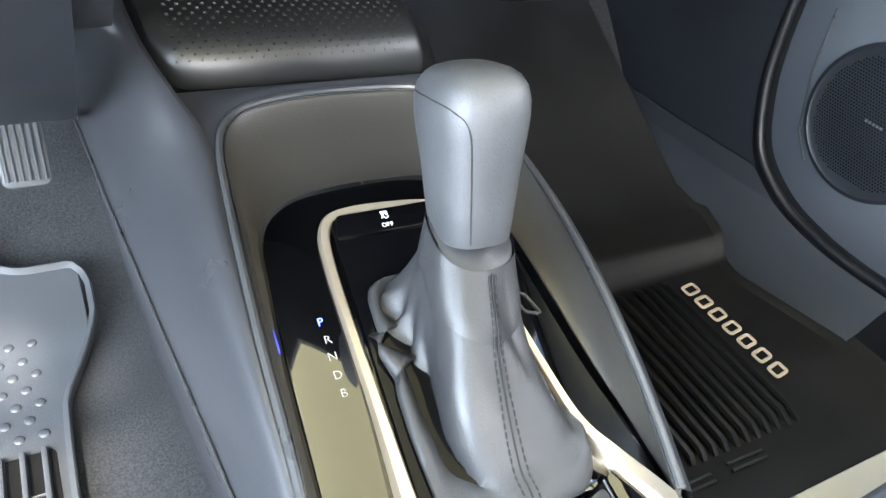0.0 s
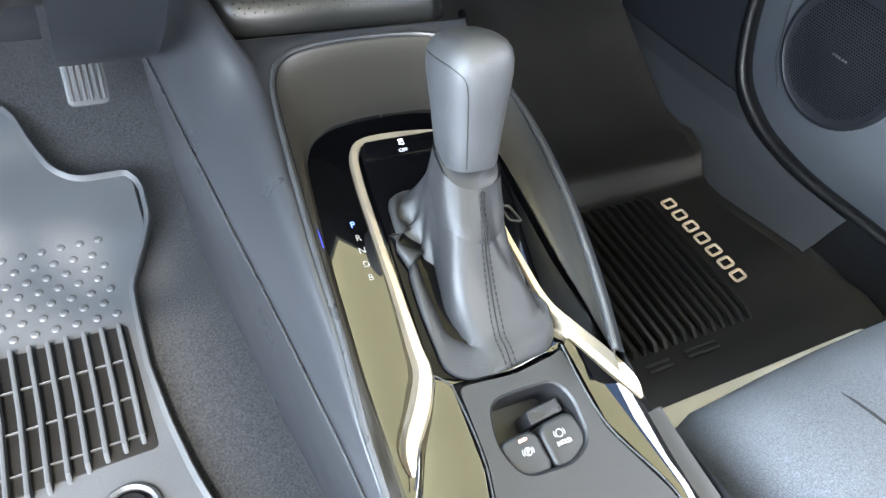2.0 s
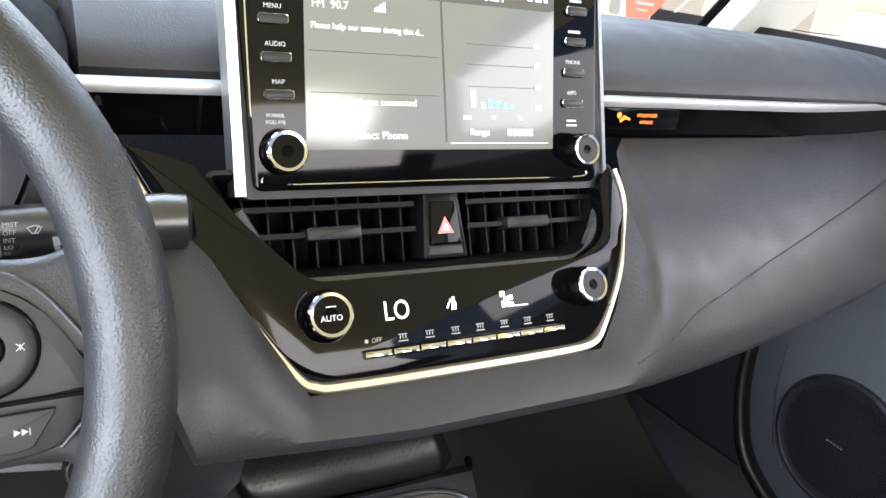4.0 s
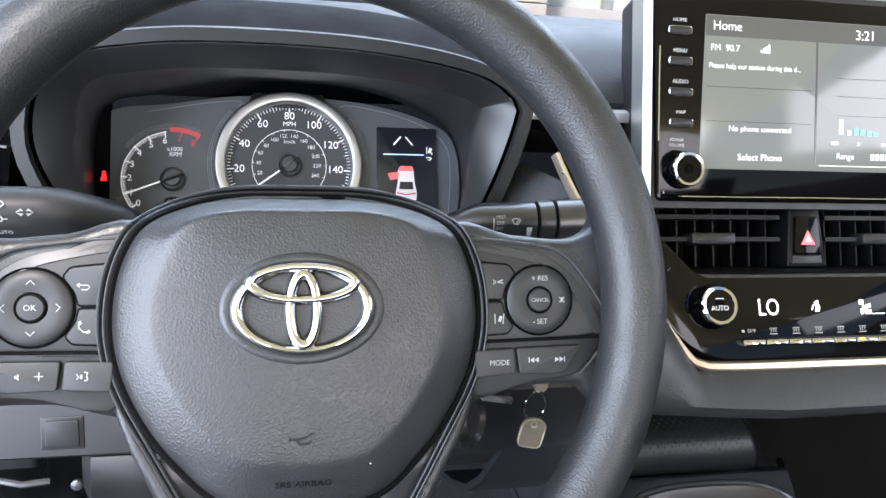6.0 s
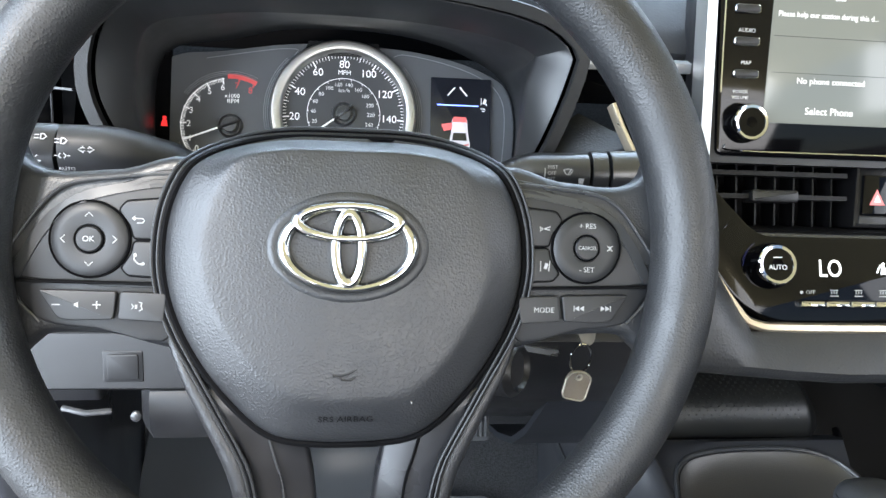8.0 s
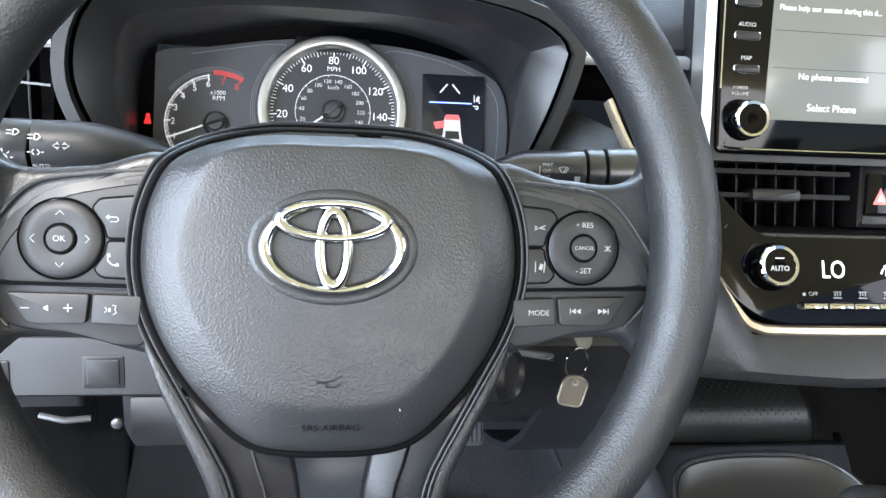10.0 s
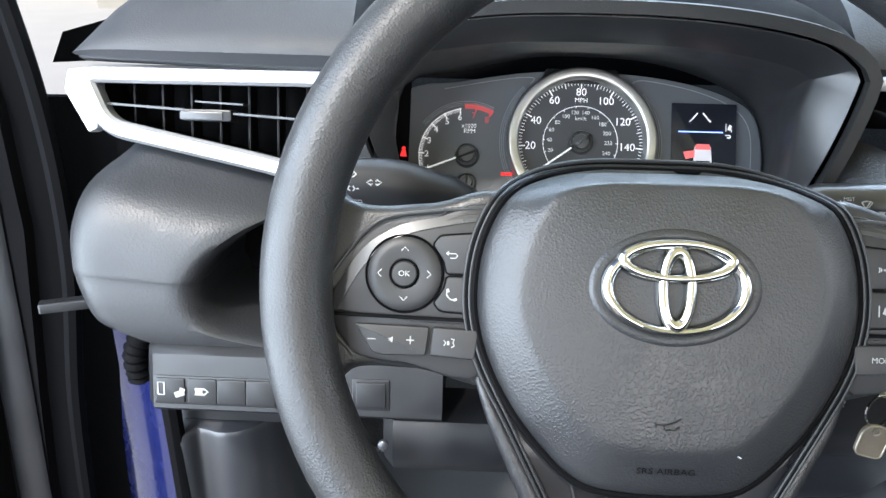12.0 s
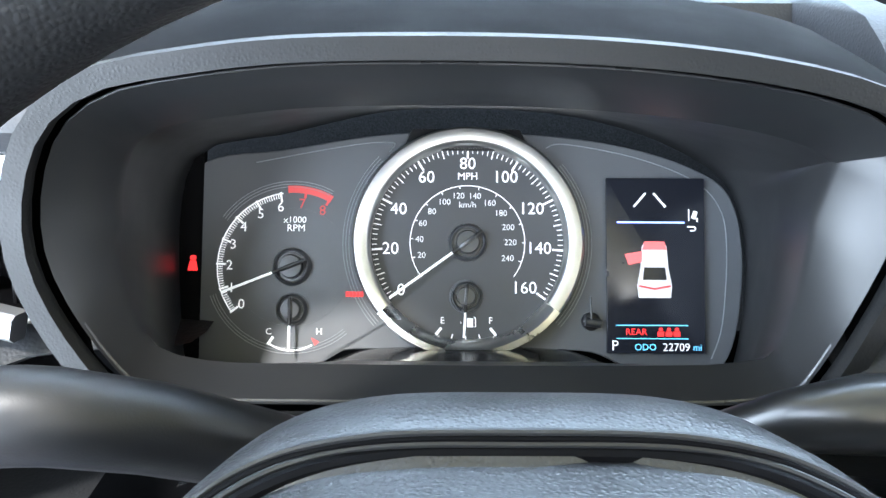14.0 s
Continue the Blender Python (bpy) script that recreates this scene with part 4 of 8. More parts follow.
            mark("icon", [quad(-0.009, 0, 0.0036, 0.0005), quad(0.0085, 0, 0.0036, 0.0005), quad(0.0085, 0, 0.0005, 0.0036), quad(-0.001, 0, 0.0006, 0.0012), [(-0.0006, -0.0006), (0.0005, -0.0014), (0.0005, 0.0014), (-0.0006, 0.0006)]], PRINT, b, 0, 0.0003, pose(-0.1215, -0.0283, -0.0167))
    # lower spoke
    o = [(0.0260, -0.0800), (0.0640, -0.0680), (0.0585, -0.0830), (0.0480, -0.1040), (0.0438, -0.1190), (0.0402, -0.1400), (0.0392, -0.1580), (0.0120, -0.1600), (0.0135, -0.1400), (0.0155, -0.1180), (0.0185, -0.1010), (0.0200, -0.0900)]
    o = curve2(o, 3)
    bm = prism(bmesh.new(), [(s * p.x, p.y) for p in o], -0.040, -0.0300, 0.002)
    for v in bm.verts:
        v.co.z += (abs(v.co.x) - 0.040) * 0.30 - 0.12 * max(0.0, -0.09 - v.co.y)
    part("lower_spoke", bm, SPOKE, wheel, "satin spoke insert")
    skin = curve2([(0.0830, -0.0420, 0.0016), (0.0745, -0.0620, 0.0034), (0.0645, -0.0815, 0.0046), (0.0540, -0.1030, 0.0054), (0.0492, -0.1185, 0.0052), (0.0455, -0.1400, 0.0050), (0.0445, -0.1570, 0.0050)], 5, False)
    bm = sweep(bmesh.new(), [(s * p.x, p.y, -0.0240 - 0.10 * max(0.0, -0.06 - p.y)) for p in skin], circle(1.0, 12, 0.9), (0, 0, 1), scale=[p.z for p in skin])
    part("spoke_skin", bm, PAD, wheel)
    # seam colour follows the light: dark on the lit right spoke, pale on the shaded left
    bm = bmesh.new()
    sweep(bm, [(s * p.x, p.y, -0.0302 - 0.12 * max(0.0, -0.09 - p.y)) for p in curve2([(0.0385, -0.088), (0.0340, -0.105), (0.0300, -0.120), (0.0275, -0.150)], 5, False)], circle(0.0007, 6))
    part("spoke_seam", bm, BLACK if s > 0 else GREY, wheel)

# ---- steering column ----
column = thing("steering_column_cover", "dark plastic shroud round the steering column", "column cover", plane(-0.361, 0.0, 0.64, 24))
bm = bmesh.new()
loft(bm, [[(p[0], p[1] + dy, z) for p in rounded([(-w, -h), (w, -h), (w, t), (-w, t)], 0.03, 5)] for w, h, t, dy, z in ((0.060, 0.060, 0.035, 0, -0.05), (0.072, 0.075, 0.040, 0, -0.07), (0.078, 0.085, 0.030, 0.0, -0.14), (0.082, 0.09, 0.02, 0.0, -0.24))])
part("shroud", bm, DARK, column)
bm = bmesh.new()
lathe(bm, [(0.017, 0.0), (0.017, 0.012), (0.013, 0.016), (0.011, 0.013)], 24)
bm.transform(pose(0.090, -0.072, -0.10) @ pose(0, 0, 0, 0, 50, 0))
part("lock_barrel", bm, DARK, column, "black ignition lock ring")

# ---- stalks ----


def stalk_body(path, radii, flat=0.85):
    bm = bmesh.new()
    pts = [Vector(p) for p in path]
    rings = []
    for i, (p, r) in enumerate(zip(pts, radii)):
        t = (pts[min(i + 1, len(pts) - 1)] - pts[max(0, i - 1)]).normalized()
        u = Vector((0, 0, 1))
        side = t.cross(u).normalized()
        u = side.cross(t)
        rings.append([p + side * (r * flat * math.cos(a)) + u * (r * math.sin(a)) for a in np.linspace(0, 2 * math.pi, 21)[:-1]])
    return loft(bm, rings)


def on_stalk(x, z, cy, cz, ry, rz):
    """A frame on the driver's side of a stalk of oval section."""
    c = max(-0.95, min(0.95, (z - cz) / rz))
    return plane(x, cy - ry * math.sqrt(1 - c * c) - 0.0002, z, math.degrees(math.asin(c)))


stalk = thing("turn_signal_stalk", "black headlight and turn signal stalk with white symbols", "stalk", pose(0, 0, 0))
part("lever", stalk_body([(-0.405, 0.165, 0.580), (-0.436, 0.140, 0.610), (-0.466, 0.122, 0.6335), (-0.490, 0.1155, 0.6420), (-0.498, 0.1145, 0.6430), (-0.5195, 0.1125, 0.6435)], [0.012, 0.0135, 0.0142, 0.0146, 0.0148, 0.0148], 0.9), DARK, stalk)
knob = part("end_knob", stalk_body([(-0.5203, 0.1124, 0.6435), (-0.5215, 0.1124, 0.6436), (-0.542, 0.111, 0.6440), (-0.554, 0.110, 0.6445), (-0.558, 0.1095, 0.6445)], [0.0142, 0.0149, 0.0149, 0.0138, 0.009], 0.9), DARK, stalk)


def signal_frame(x, z):
    return on_stalk(x, z, 0.1122, 0.6436, 0.0136, 0.0151)


mark("icon", [ring2(0, 0, 0.0020, 0.0020, 14)] + [quad(0.0040 * math.cos(a), 0.0040 * math.sin(a), 0.0016, 0.0007, math.degrees(a)) for a in np.linspace(0, 2 * math.pi, 9)[:-1]], ICON, knob, 0.0, 0.0004, signal_frame(-0.531, 0.6423))
for host, x, z in ((knob, -0.5245, 0.6545), (stalk, -0.5140, 0.6528)):
    mark("icon", [stroke([(-0.0015, 0.0016), (0.0, 0.0016), (0.0015, 0.0), (0.0, -0.0016), (-0.0015, -0.0016), (-0.0015, 0.0016)], 0.0006), quad(-0.0036, 0.001, 0.0024, 0.0005), quad(-0.0036, -0.001, 0.0024, 0.0005)], ICON, host, 0.0, 0.0004, signal_frame(x, z))
mark("icon", [stroke([(-0.0008, 0.0014), (-0.002, 0.0), (-0.0008, -0.0014)], 0.0006), stroke([(0.0008, 0.0014), (0.002, 0.0), (0.0008, -0.0014)], 0.0006), quad(-0.0034, 0, 0.0014, 0.0005), quad(0.0034, 0, 0.0014, 0.0005)], ICON, stalk, 0, 0.0004, signal_frame(-0.515, 0.6455))
text("lettering", "AUTO", 0.0032, 0.0, 0.0, 0.0007, ICON, stalk, m=signal_frame(-0.5135, 0.6382))
mark("icon", [stroke([(-0.0002, 0.0008), (-0.0010, 0.0008), (-0.0010, 0.0018), (-0.0036, 0.0), (-0.0010, -0.0018), (-0.0010, -0.0008), (-0.0002, -0.0008)], 0.00045), stroke([(0.0012, 0.0008), (0.0020, 0.0008), (0.0020, 0.0018), (0.0046, 0.0), (0.0020, -0.0018), (0.0020, -0.0008), (0.0012, -0.0008)], 0.00045)], ICON, stalk, 0, 0.0004, signal_frame(-0.5030, 0.6490))

stalk = thing("wiper_stalk", "black wiper stalk with white markings", "stalk", pose(0, 0, 0))
part("lever", stalk_body([(-0.315, 0.165, 0.580), (-0.288, 0.150, 0.606), (-0.266, 0.138, 0.625), (-0.248, 0.1315, 0.6325), (-0.212, 0.1305, 0.6335)], [0.008, 0.009, 0.0105, 0.0130, 0.0135], 0.9), STALK, stalk)
part("collar", stalk_body([(-0.2105, 0.1305, 0.6335), (-0.2095, 0.1305, 0.6335), (-0.200, 0.130, 0.634), (-0.1995, 0.130, 0.634)], [0.013, 0.0143, 0.0145, 0.0130], 0.9), STALK, stalk)
part("end_knob", stalk_body([(-0.1985, 0.130, 0.634), (-0.197, 0.130, 0.634), (-0.168, 0.128, 0.636), (-0.158, 0.1275, 0.636), (-0.155, 0.127, 0.636)], [0.0135, 0.0148, 0.0148, 0.014, 0.009], 0.9), STALK, stalk)


def wiper_frame(x, z):
    return on_stalk(x, z, 0.1306, 0.6332, 0.0123, 0.0137)


for w, z in (("MIST", 0.6408), ("OFF", 0.6374), ("INT", 0.6340), ("LO", 0.6306), ("HI", 0.6272)):
    text("lettering", w, 0.0031, -0.0035, 0.0, 0.0003, PRINT, stalk, m=wiper_frame(-0.2364, z), align="LEFT")
for z in (0.639, 0.6365, 0.634, 0.6315, 0.629, 0.6265):
    mark("scale_bar", [quad(0, 0, 0.0007, 0.0026)], PRINT, stalk, 0.0001, 0.0003, wiper_frame(-0.2415, z))
mark("icon", [stroke([(-0.003, 0.0016), (0, 0.0024), (0.003, 0.0016), (0.0012, -0.0012), (-0.0012, -0.0012), (-0.003, 0.0016)], 0.0006), stroke([(0, -0.001), (0.002, 0.0024)], 0.0006)], PRINT, stalk, 0.0002, 0.0003, wiper_frame(-0.2268, 0.6380))
for k in range(5):
    mark("scale_bar", [quad(0, 0, 0.0016 + 0.0005 * k, 0.0020)], PRINT, stalk, 0.0001, 0.0003, wiper_frame(-0.2180, 0.6250 + 0.0022 * k))
text("lettering", "INT", 0.0034, 0.0, 0.0, 0.0003, PRINT, stalk, m=wiper_frame(-0.2060 - 0.012, 0.6222))

# ---- key ----
key = thing("ignition_key", "metal ignition key with a worn leather tag on a ring", "key", pose(-0.2145, 0.075, 0.5475))
bm = bmesh.new()
prism(bm, curve2([(-0.005, 0.016), (0.007, 0.017), (0.011, 0.010), (0.006, 0.002), (0.005, -0.009), (-0.001, -0.012), (-0.006, -0.004), (-0.009, 0.006)], 4), -0.0014, 0.0014, 0.0008)
bm.transform(plane(0.003, 0.006, 0.002, 12))
part("key_head", bm, BRASS, key)
bm = bmesh.new()
tube(bm, [(0.0068 * math.cos(a), 0.0, -0.017 + 0.0105 * math.sin(a)) for a in np.linspace(0, 2 * math.pi, 25)[:-1]], 0.0008, 6, True, (0, 1, 0))
part("split_ring", bm, CHROME, key)
TAG = [(-0.0090, -0.009), (0.0064, -0.0112), (0.0088, 0.0055), (0.0038, 0.0095), (-0.0045, 0.0090), (-0.0074, 0.0045)]
bm = bmesh.new()
prism(bm, rounded(TAG, 0.004), -0.0016, 0.0016, 0.0008)
tag = part("tag", bm, material("worn_tag_leather", (0.13, 0.108, 0.082), 0.5, vary=0.25, grain=0.4, size=0.002), key, "brown tag with a pale rim")
tag.matrix_basis = plane(-0.001, -0.003, -0.0345, 8) @ pose(0, 0, 0, 0, 0, -4)
part("tag_eyelet", lathe(bmesh.new(), [(0.0012, 0.0014), (0.0012, 0.0022), (0.0024, 0.0024), (0.0026, 0.0014)], 16, 0.000, 0.0060), BRASS, tag)
part("tag_rim", sweep(bmesh.new(), [(p.x, p.y, 0.0014) for p in rounded(TAG, 0.004)], circle(0.0006, 6), (0, 0, 1), True), BRASS, tag)


# ---- instrument cluster ----
CL = plane(-0.366, 0.284, 0.625, 28)
cluster = thing("instrument_cluster", "grey instrument cluster with lit dials and a small colour display", "instrument cluster", CL)
FACE = [(-0.142, 0.030), (-0.128, 0.043), (-0.0950, 0.0470), (-0.0369, 0.0560), (0.0321, 0.0560), (0.0800, 0.0500), (0.1150, 0.0390), (0.1340, 0.0250), (0.1400, -0.004), (0.1370, -0.040), (0.1290, -0.0610),
        (0.1150, -0.0650), (0.0853, -0.0640), (0.0628, -0.0550), (0.030, -0.0540), (-0.0300, -0.0540), (-0.0639, -0.0550), (-0.0805, -0.0650), (-0.1197, -0.0660), (-0.1380, -0.0600), (-0.1440, -0.010)]
face_line = curve2(FACE, 4)
part("dial_plate", dome(bmesh.new(), [(p.x, p.y) for p in face_line], -0.010, -0.0036, 0.0, 0.0005, 3), DIAL, cluster)
bm = bmesh.new()
sweep(bm, [(p.x, p.y, -0.0034) for p in curve2([(-0.108, 0.0405), (-0.072, 0.0475), (-0.050, 0.0510), (-0.0375, 0.0510), (-0.0400, 0.0465)], 5, False)], circle(0.0003, 5))
part("contour_line", bm, FINELINE, cluster)
bm = bmesh.new()
sweep(bm, [(p.x, p.y, -0.0034) for p in curve2([(0.040, 0.0490), (0.050, 0.0510), (0.085, 0.0445), (0.115, 0.0330), (0.1290, 0.0180), (0.1320, -0.004), (0.1290, -0.040), (0.1230, -0.058)], 5, False)], circle(0.0003, 5))
part("contour_line", bm, FINELINE, cluster)
# black side pocket with the belt lamp
part("side_pocket", prism(bmesh.new(), rounded([(-0.150, -0.060), (-0.1345, -0.062), (-0.1345, 0.050), (-0.150, 0.052)], 0.003), -0.008, -0.0030, 0.0003), BLACK, cluster)
mark("belt_lamp", [ring2(-0.1385, -0.0085, 0.0016, 0.0014, 10), [(-0.1412, -0.0150), (-0.1360, -0.0150), (-0.1370, -0.0100), (-0.1400, -0.0100)]], REDLIT, cluster, -0.0028)


def polar(cx, cy, r, deg):
    return (cx + r * math.cos(radians(deg)), cy + r * math.sin(radians(deg)))


def arc_line(cx, cy, r, a0, a1, w, n=40):
    outer = [polar(cx, cy, r + w / 2, a0 + (a1 - a0) * i / n) for i in range(n + 1)]
    inner = [polar(cx, cy, r - w / 2, a0 + (a1 - a0) * i / n) for i in range(n + 1)]
    return outer + inner[::-1]


def tick(cx, cy, r0, r1, deg, w):
    a, b = Vector(polar(cx, cy, r0, deg)), Vector(polar(cx, cy, r1, deg))
    return stroke([a, b], w)


def hub(parent, x, y, r, z, deg):
    """A turned hub: a stepped collar round a cap whose rib lies along the needle."""
    bm = bmesh.new()
    lathe(bm, [(r * 1.18, z), (r * 1.14, z + 0.0022), (r * 1.02, z + 0.0034), (r * 0.94, z + 0.0030), (r * 0.90, z + 0.0018), (r * 0.74, z + 0.0018), (r * 0.72, z + 0.0052), (r * 0.66, z + 0.0058), (r * 0.2, z + 0.0060)], 36, x, y)
    hb = part("needle_hub", bm, HUB, parent)
    bm = bmesh.new()
    box(bm, -r * 0.62, r * 0.62, -r * 0.12, r * 0.12, z + 0.0056, z + 0.0074, 0.0003, 0.0003)
    bm.transform(pose(x, y, 0, 0, 0, deg))
    part("hub_rib", bm, HUB, hb)
    return hb


def needle(parent, x, y, deg, r0, r1, w, z, back=0.009):
    a, b = polar(x, y, r0, deg), polar(x, y, r1, deg)
    t = polar(x, y, -back, deg)
    bm = bmesh.new()
    sweep(bm, [(*t, z), (*polar(x, y, 0, deg), z), (*a, z)], bar_section(w * 1.5, 0.0016), (0, 0, 1))
    part("needle_arm", bm, DARK, parent)
    bm = bmesh.new()
    sweep(bm, [(*a, z), (*b, z)], bar_section(w, 0.0012), (0, 0, 1))
    part("needle", bm, TICKS, parent, "white needle")


# speedometer
speedo = part("speedometer", lathe(bmesh.new(), [(0.0495, -0.0035), (0.0495, -0.0032), (0.030, -0.0030), (0.002, -0.0029)], 64), DIALFACE, cluster, "round speedometer dial")
def bezel_arc(profile, a0, a1, n):
    """A length of turned ring from a0 to a1 degrees, cut flat at its foot."""
    bm = bmesh.new()
    ang = np.radians(np.linspace(a0, a1, n))
    loft(bm, [[(r * math.cos(a), max(-0.0535, r * math.sin(a)), z) for r, z in profile] for a in ang])
    return bm


part("bezel_ring", bezel_arc([(0.0490, -0.003), (0.0488, 0.0060), (0.0496, 0.0078), (0.0510, 0.0086), (0.0562, 0.0080), (0.0574, 0.0068), (0.0582, -0.002)], -38, 219, 96), SATIN, speedo, "brushed silver bezel")
part("bezel_foot", bezel_arc([(0.0490, -0.003), (0.0489, 0.0030), (0.0505, 0.0060), (0.0540, 0.0086), (0.0572, 0.0082), (0.0582, -0.002)], 219, 322, 48), BRIGHT, speedo, "bright machined foot of the bezel")
bm = bmesh.new()
prism(bm, rounded([(-0.0330, 0.0470), (0.0310, 0.0470), (0.0265, 0.0575), (-0.0285, 0.0575)], 0.001), -0.004, 0.0015, 0.0006)
part("bezel_tab", bm, DARK, cluster)
SP0, SPS = 216.0, -252.0 / 160
maj, mnr = [], []
for v in range(0, 161, 2):
    a = SP0 + SPS * v
    if v % 20 == 0:
        maj.append(tick(0, 0, 0.0432, 0.0487, a, 0.0010))
    elif v % 10 == 0:
        mnr.append(tick(0, 0, 0.0445, 0.0487, a, 0.0005))
    else:
        mnr.append(tick(0, 0, 0.0458, 0.0484, a, 0.0004))
for o in maj:
    mark("major_tick", [o], TICKS, speedo, -0.0028)
tagged(mark("minor_tick_scale", mnr, TICKS, speedo, -0.0028), kind="stuff")
for v, x, y in ((0, -0.0334, -0.0243), (20, -0.0390, -0.0034), (40, -0.0350, 0.0168), (60, -0.0210, 0.0332), (80, 0.0, 0.0403), (100, 0.0193, 0.0335), (120, 0.0326, 0.0173), (140, 0.0363, -0.0029), (160, 0.0288, -0.0230)):
    text("numeral", str(v), 0.0086, x, y, -0.0027, TICKS, speedo)
text("lettering", "MPH", 0.0052, 0, 0.0338, -0.0027, TICKS, speedo)
text("lettering", "km/h", 0.0044, 0, 0.0192, -0.0027, WHITE, speedo)
mark("inner_arc", [arc_line(0, 0, 0.0291, 216, -36, 0.0004, 60)] + [tick(0, 0, 0.0276, 0.0291, 196 - k * 19.6, 0.0004) for k in range(12)], TICKS, speedo, -0.0028)
for v, x, y in ((20, -0.0232, -0.0066), (40, -0.0243, 0.0015), (60, -0.0227, 0.0096), (80, -0.0181, 0.0157), (100, -0.0118, 0.0206), (120, -0.0047, 0.0238), (140, 0.0037, 0.0237), (160, 0.0112, 0.0202), (180, 0.0170, 0.0150), (200, 0.0207, 0.0078), (220, 0.0218, 0.0001), (240, 0.0204, -0.0080)):
    text("numeral", str(v), 0.0043, x, y, -0.0027, WHITE, speedo)
hub(speedo, 0, 0, 0.0082, -0.003, 216)
needle(speedo, 0, 0, 216, 0.0095, 0.0480, 0.0013, 0.0025)
# fuel gauge inside the speedometer
fuel = part("fuel_gauge", lathe(bmesh.new(), [(0.0085, -0.0029), (0.0082, -0.0022), (0.003, -0.0022)], 28, -0.0007, -0.0273), DIAL, speedo)
hub(fuel, -0.0007, -0.0273, 0.0066, -0.003, 267)
needle(fuel, -0.0007, -0.0273, 267, 0.008, 0.0205, 0.0011, 0.002, 0.006)
for a, w in ((232, 0.0013), (251, 0.0005), (270, 0.0005), (289, 0.0005), (308, 0.0013)):
    mark("tick", [tick(-0.0007, -0.0273, 0.0200, 0.0245, a, w)], TICKS, fuel, -0.0027)
text("lettering", "E", 0.0046, -0.0125, -0.0395, -0.0027, TICKS, fuel)
text("lettering", "F", 0.0046, 0.0118, -0.0395, -0.0027, TICKS, fuel)
mark("pump_icon", [quad(0.0014, -0.0405, 0.003, 0.0045), stroke([(0.0032, -0.0425), (0.0042, -0.0425), (0.0042, -0.0385), (0.0034, -0.0375)], 0.0005), [(-0.0030, -0.0405), (-0.0033, -0.0395), (-0.0033, -0.0415)]], TICKS, fuel, -0.0028)
# arcs either side of the speedometer
for r in (0.0602, 0.0617, 0.0632):
    for a0, a1 in ((136, 222), (-42, 40)):
        mark("arc_line", [arc_line(0, 0, r, a0, a1, 0.00035)], FINELINE, cluster, -0.0034)

# tachometer
tx, ty = -0.0886, -0.0128
tach = part("tachometer", lathe(bmesh.new(), [(0.0300, -0.0038), (0.0299, -0.0034), (0.003, -0.0034)], 48, tx, ty), DIAL, cluster, "rev counter with a red zone")
mark("scale_arc", [arc_line(tx, ty, 0.0378, 217, 98, 0.0005)], TICKS, tach, -0.0033)
for v in range(0, 7):
    mark("major_tick", [tick(tx, ty, 0.0335, 0.0385, 217 - 19.5 * v, 0.0010)], TICKS, tach, -0.0033)
tagged(mark("minor_tick_scale", [tick(tx, ty, 0.0352, 0.0380, 217 - 19.5 * v / 10, 0.0004) for v in range(0, 61) if v % 10], TICKS, tach, -0.0033), kind="stuff")
mark("red_zone", [arc_line(tx, ty, 0.0396, 94, 60.5, 0.0036), tick(tx, ty, 0.0355, 0.0390, 80.5, 0.0012), tick(tx, ty, 0.0355, 0.0390, 62, 0.0012)], REDPRINT, tach, -0.0033)
for v, x, y in ((0, -0.1138, -0.0319), (1, -0.1190, -0.0237), (2, -0.1203, -0.0123), (3, -0.1186, -0.0017), (4, -0.1135, 0.0072), (5, -0.1050, 0.0139), (6, -0.0950, 0.0175), (7, -0.0841, 0.0192), (8, -0.0737, 0.0158)):
    text("numeral", str(v), 0.0070, x, y, -0.0031, TICKS if v < 7 else REDPRINT, tach)
text("lettering", "x1000", 0.0047, tx + 0.0010, ty + 0.0238, -0.0031, TICKS, tach)
text("lettering", "RPM", 0.0050, tx + 0.0016, ty + 0.0196, -0.0031, TICKS, tach)
for r in (0.0408, 0.0422, 0.0436):
    for a0, a1 in ((145, 62), (200, 310)):
        mark("arc_line", [arc_line(tx, ty, r, a0, a1, 0.00035)], FINELINE, tach, -0.0033)
hub(tach, tx, ty, 0.0082, -0.003, 201.5)
needle(tach, tx, ty, 201.5, 0.009, 0.0360, 0.0012, 0.0035)
# temperature gauge
gx, gy = -0.0882, -0.0343
temp = part("temperature_gauge", lathe(bmesh.new(), [(0.0085, -0.0034), (0.0082, -0.0031), (0.003, -0.0031)], 28, gx, gy), DIAL, cluster)
hub(temp, gx, gy, 0.0066, -0.003, 270)
needle(temp, gx, gy, 270, 0.008, 0.0205, 0.0011, 0.003, 0.006)
mark("scale_arc", [arc_line(gx, gy, 0.0205, 237, 300, 0.0008, 20), tick(gx, gy, 0.0165, 0.0212, 236, 0.0014)], TICKS, temp, -0.0031)
text("lettering", "C", 0.0046, gx - 0.0115, gy - 0.0112, -0.0030, TICKS, temp)
text("lettering", "H", 0.0046, gx + 0.0138, gy - 0.0112, -0.0030, TICKS, temp)
mark("hot_mark", [[polar(gx, gy, 0.0170, 305), polar(gx, gy, 0.0215, 303), polar(gx, gy, 0.0215, 311)]], REDPRINT, temp, -0.0031)
mark("warning_lamp", [quad(-0.0605 + 0.0018 * k, -0.0265, 0.0015, 0.0026) for k in range(5)], REDLIT, cluster, -0.0033)
# trip knob
def stem_rod(a, b, r):
    """A short round rod."""
    return tube(bmesh.new(), [a, b], r, 12)


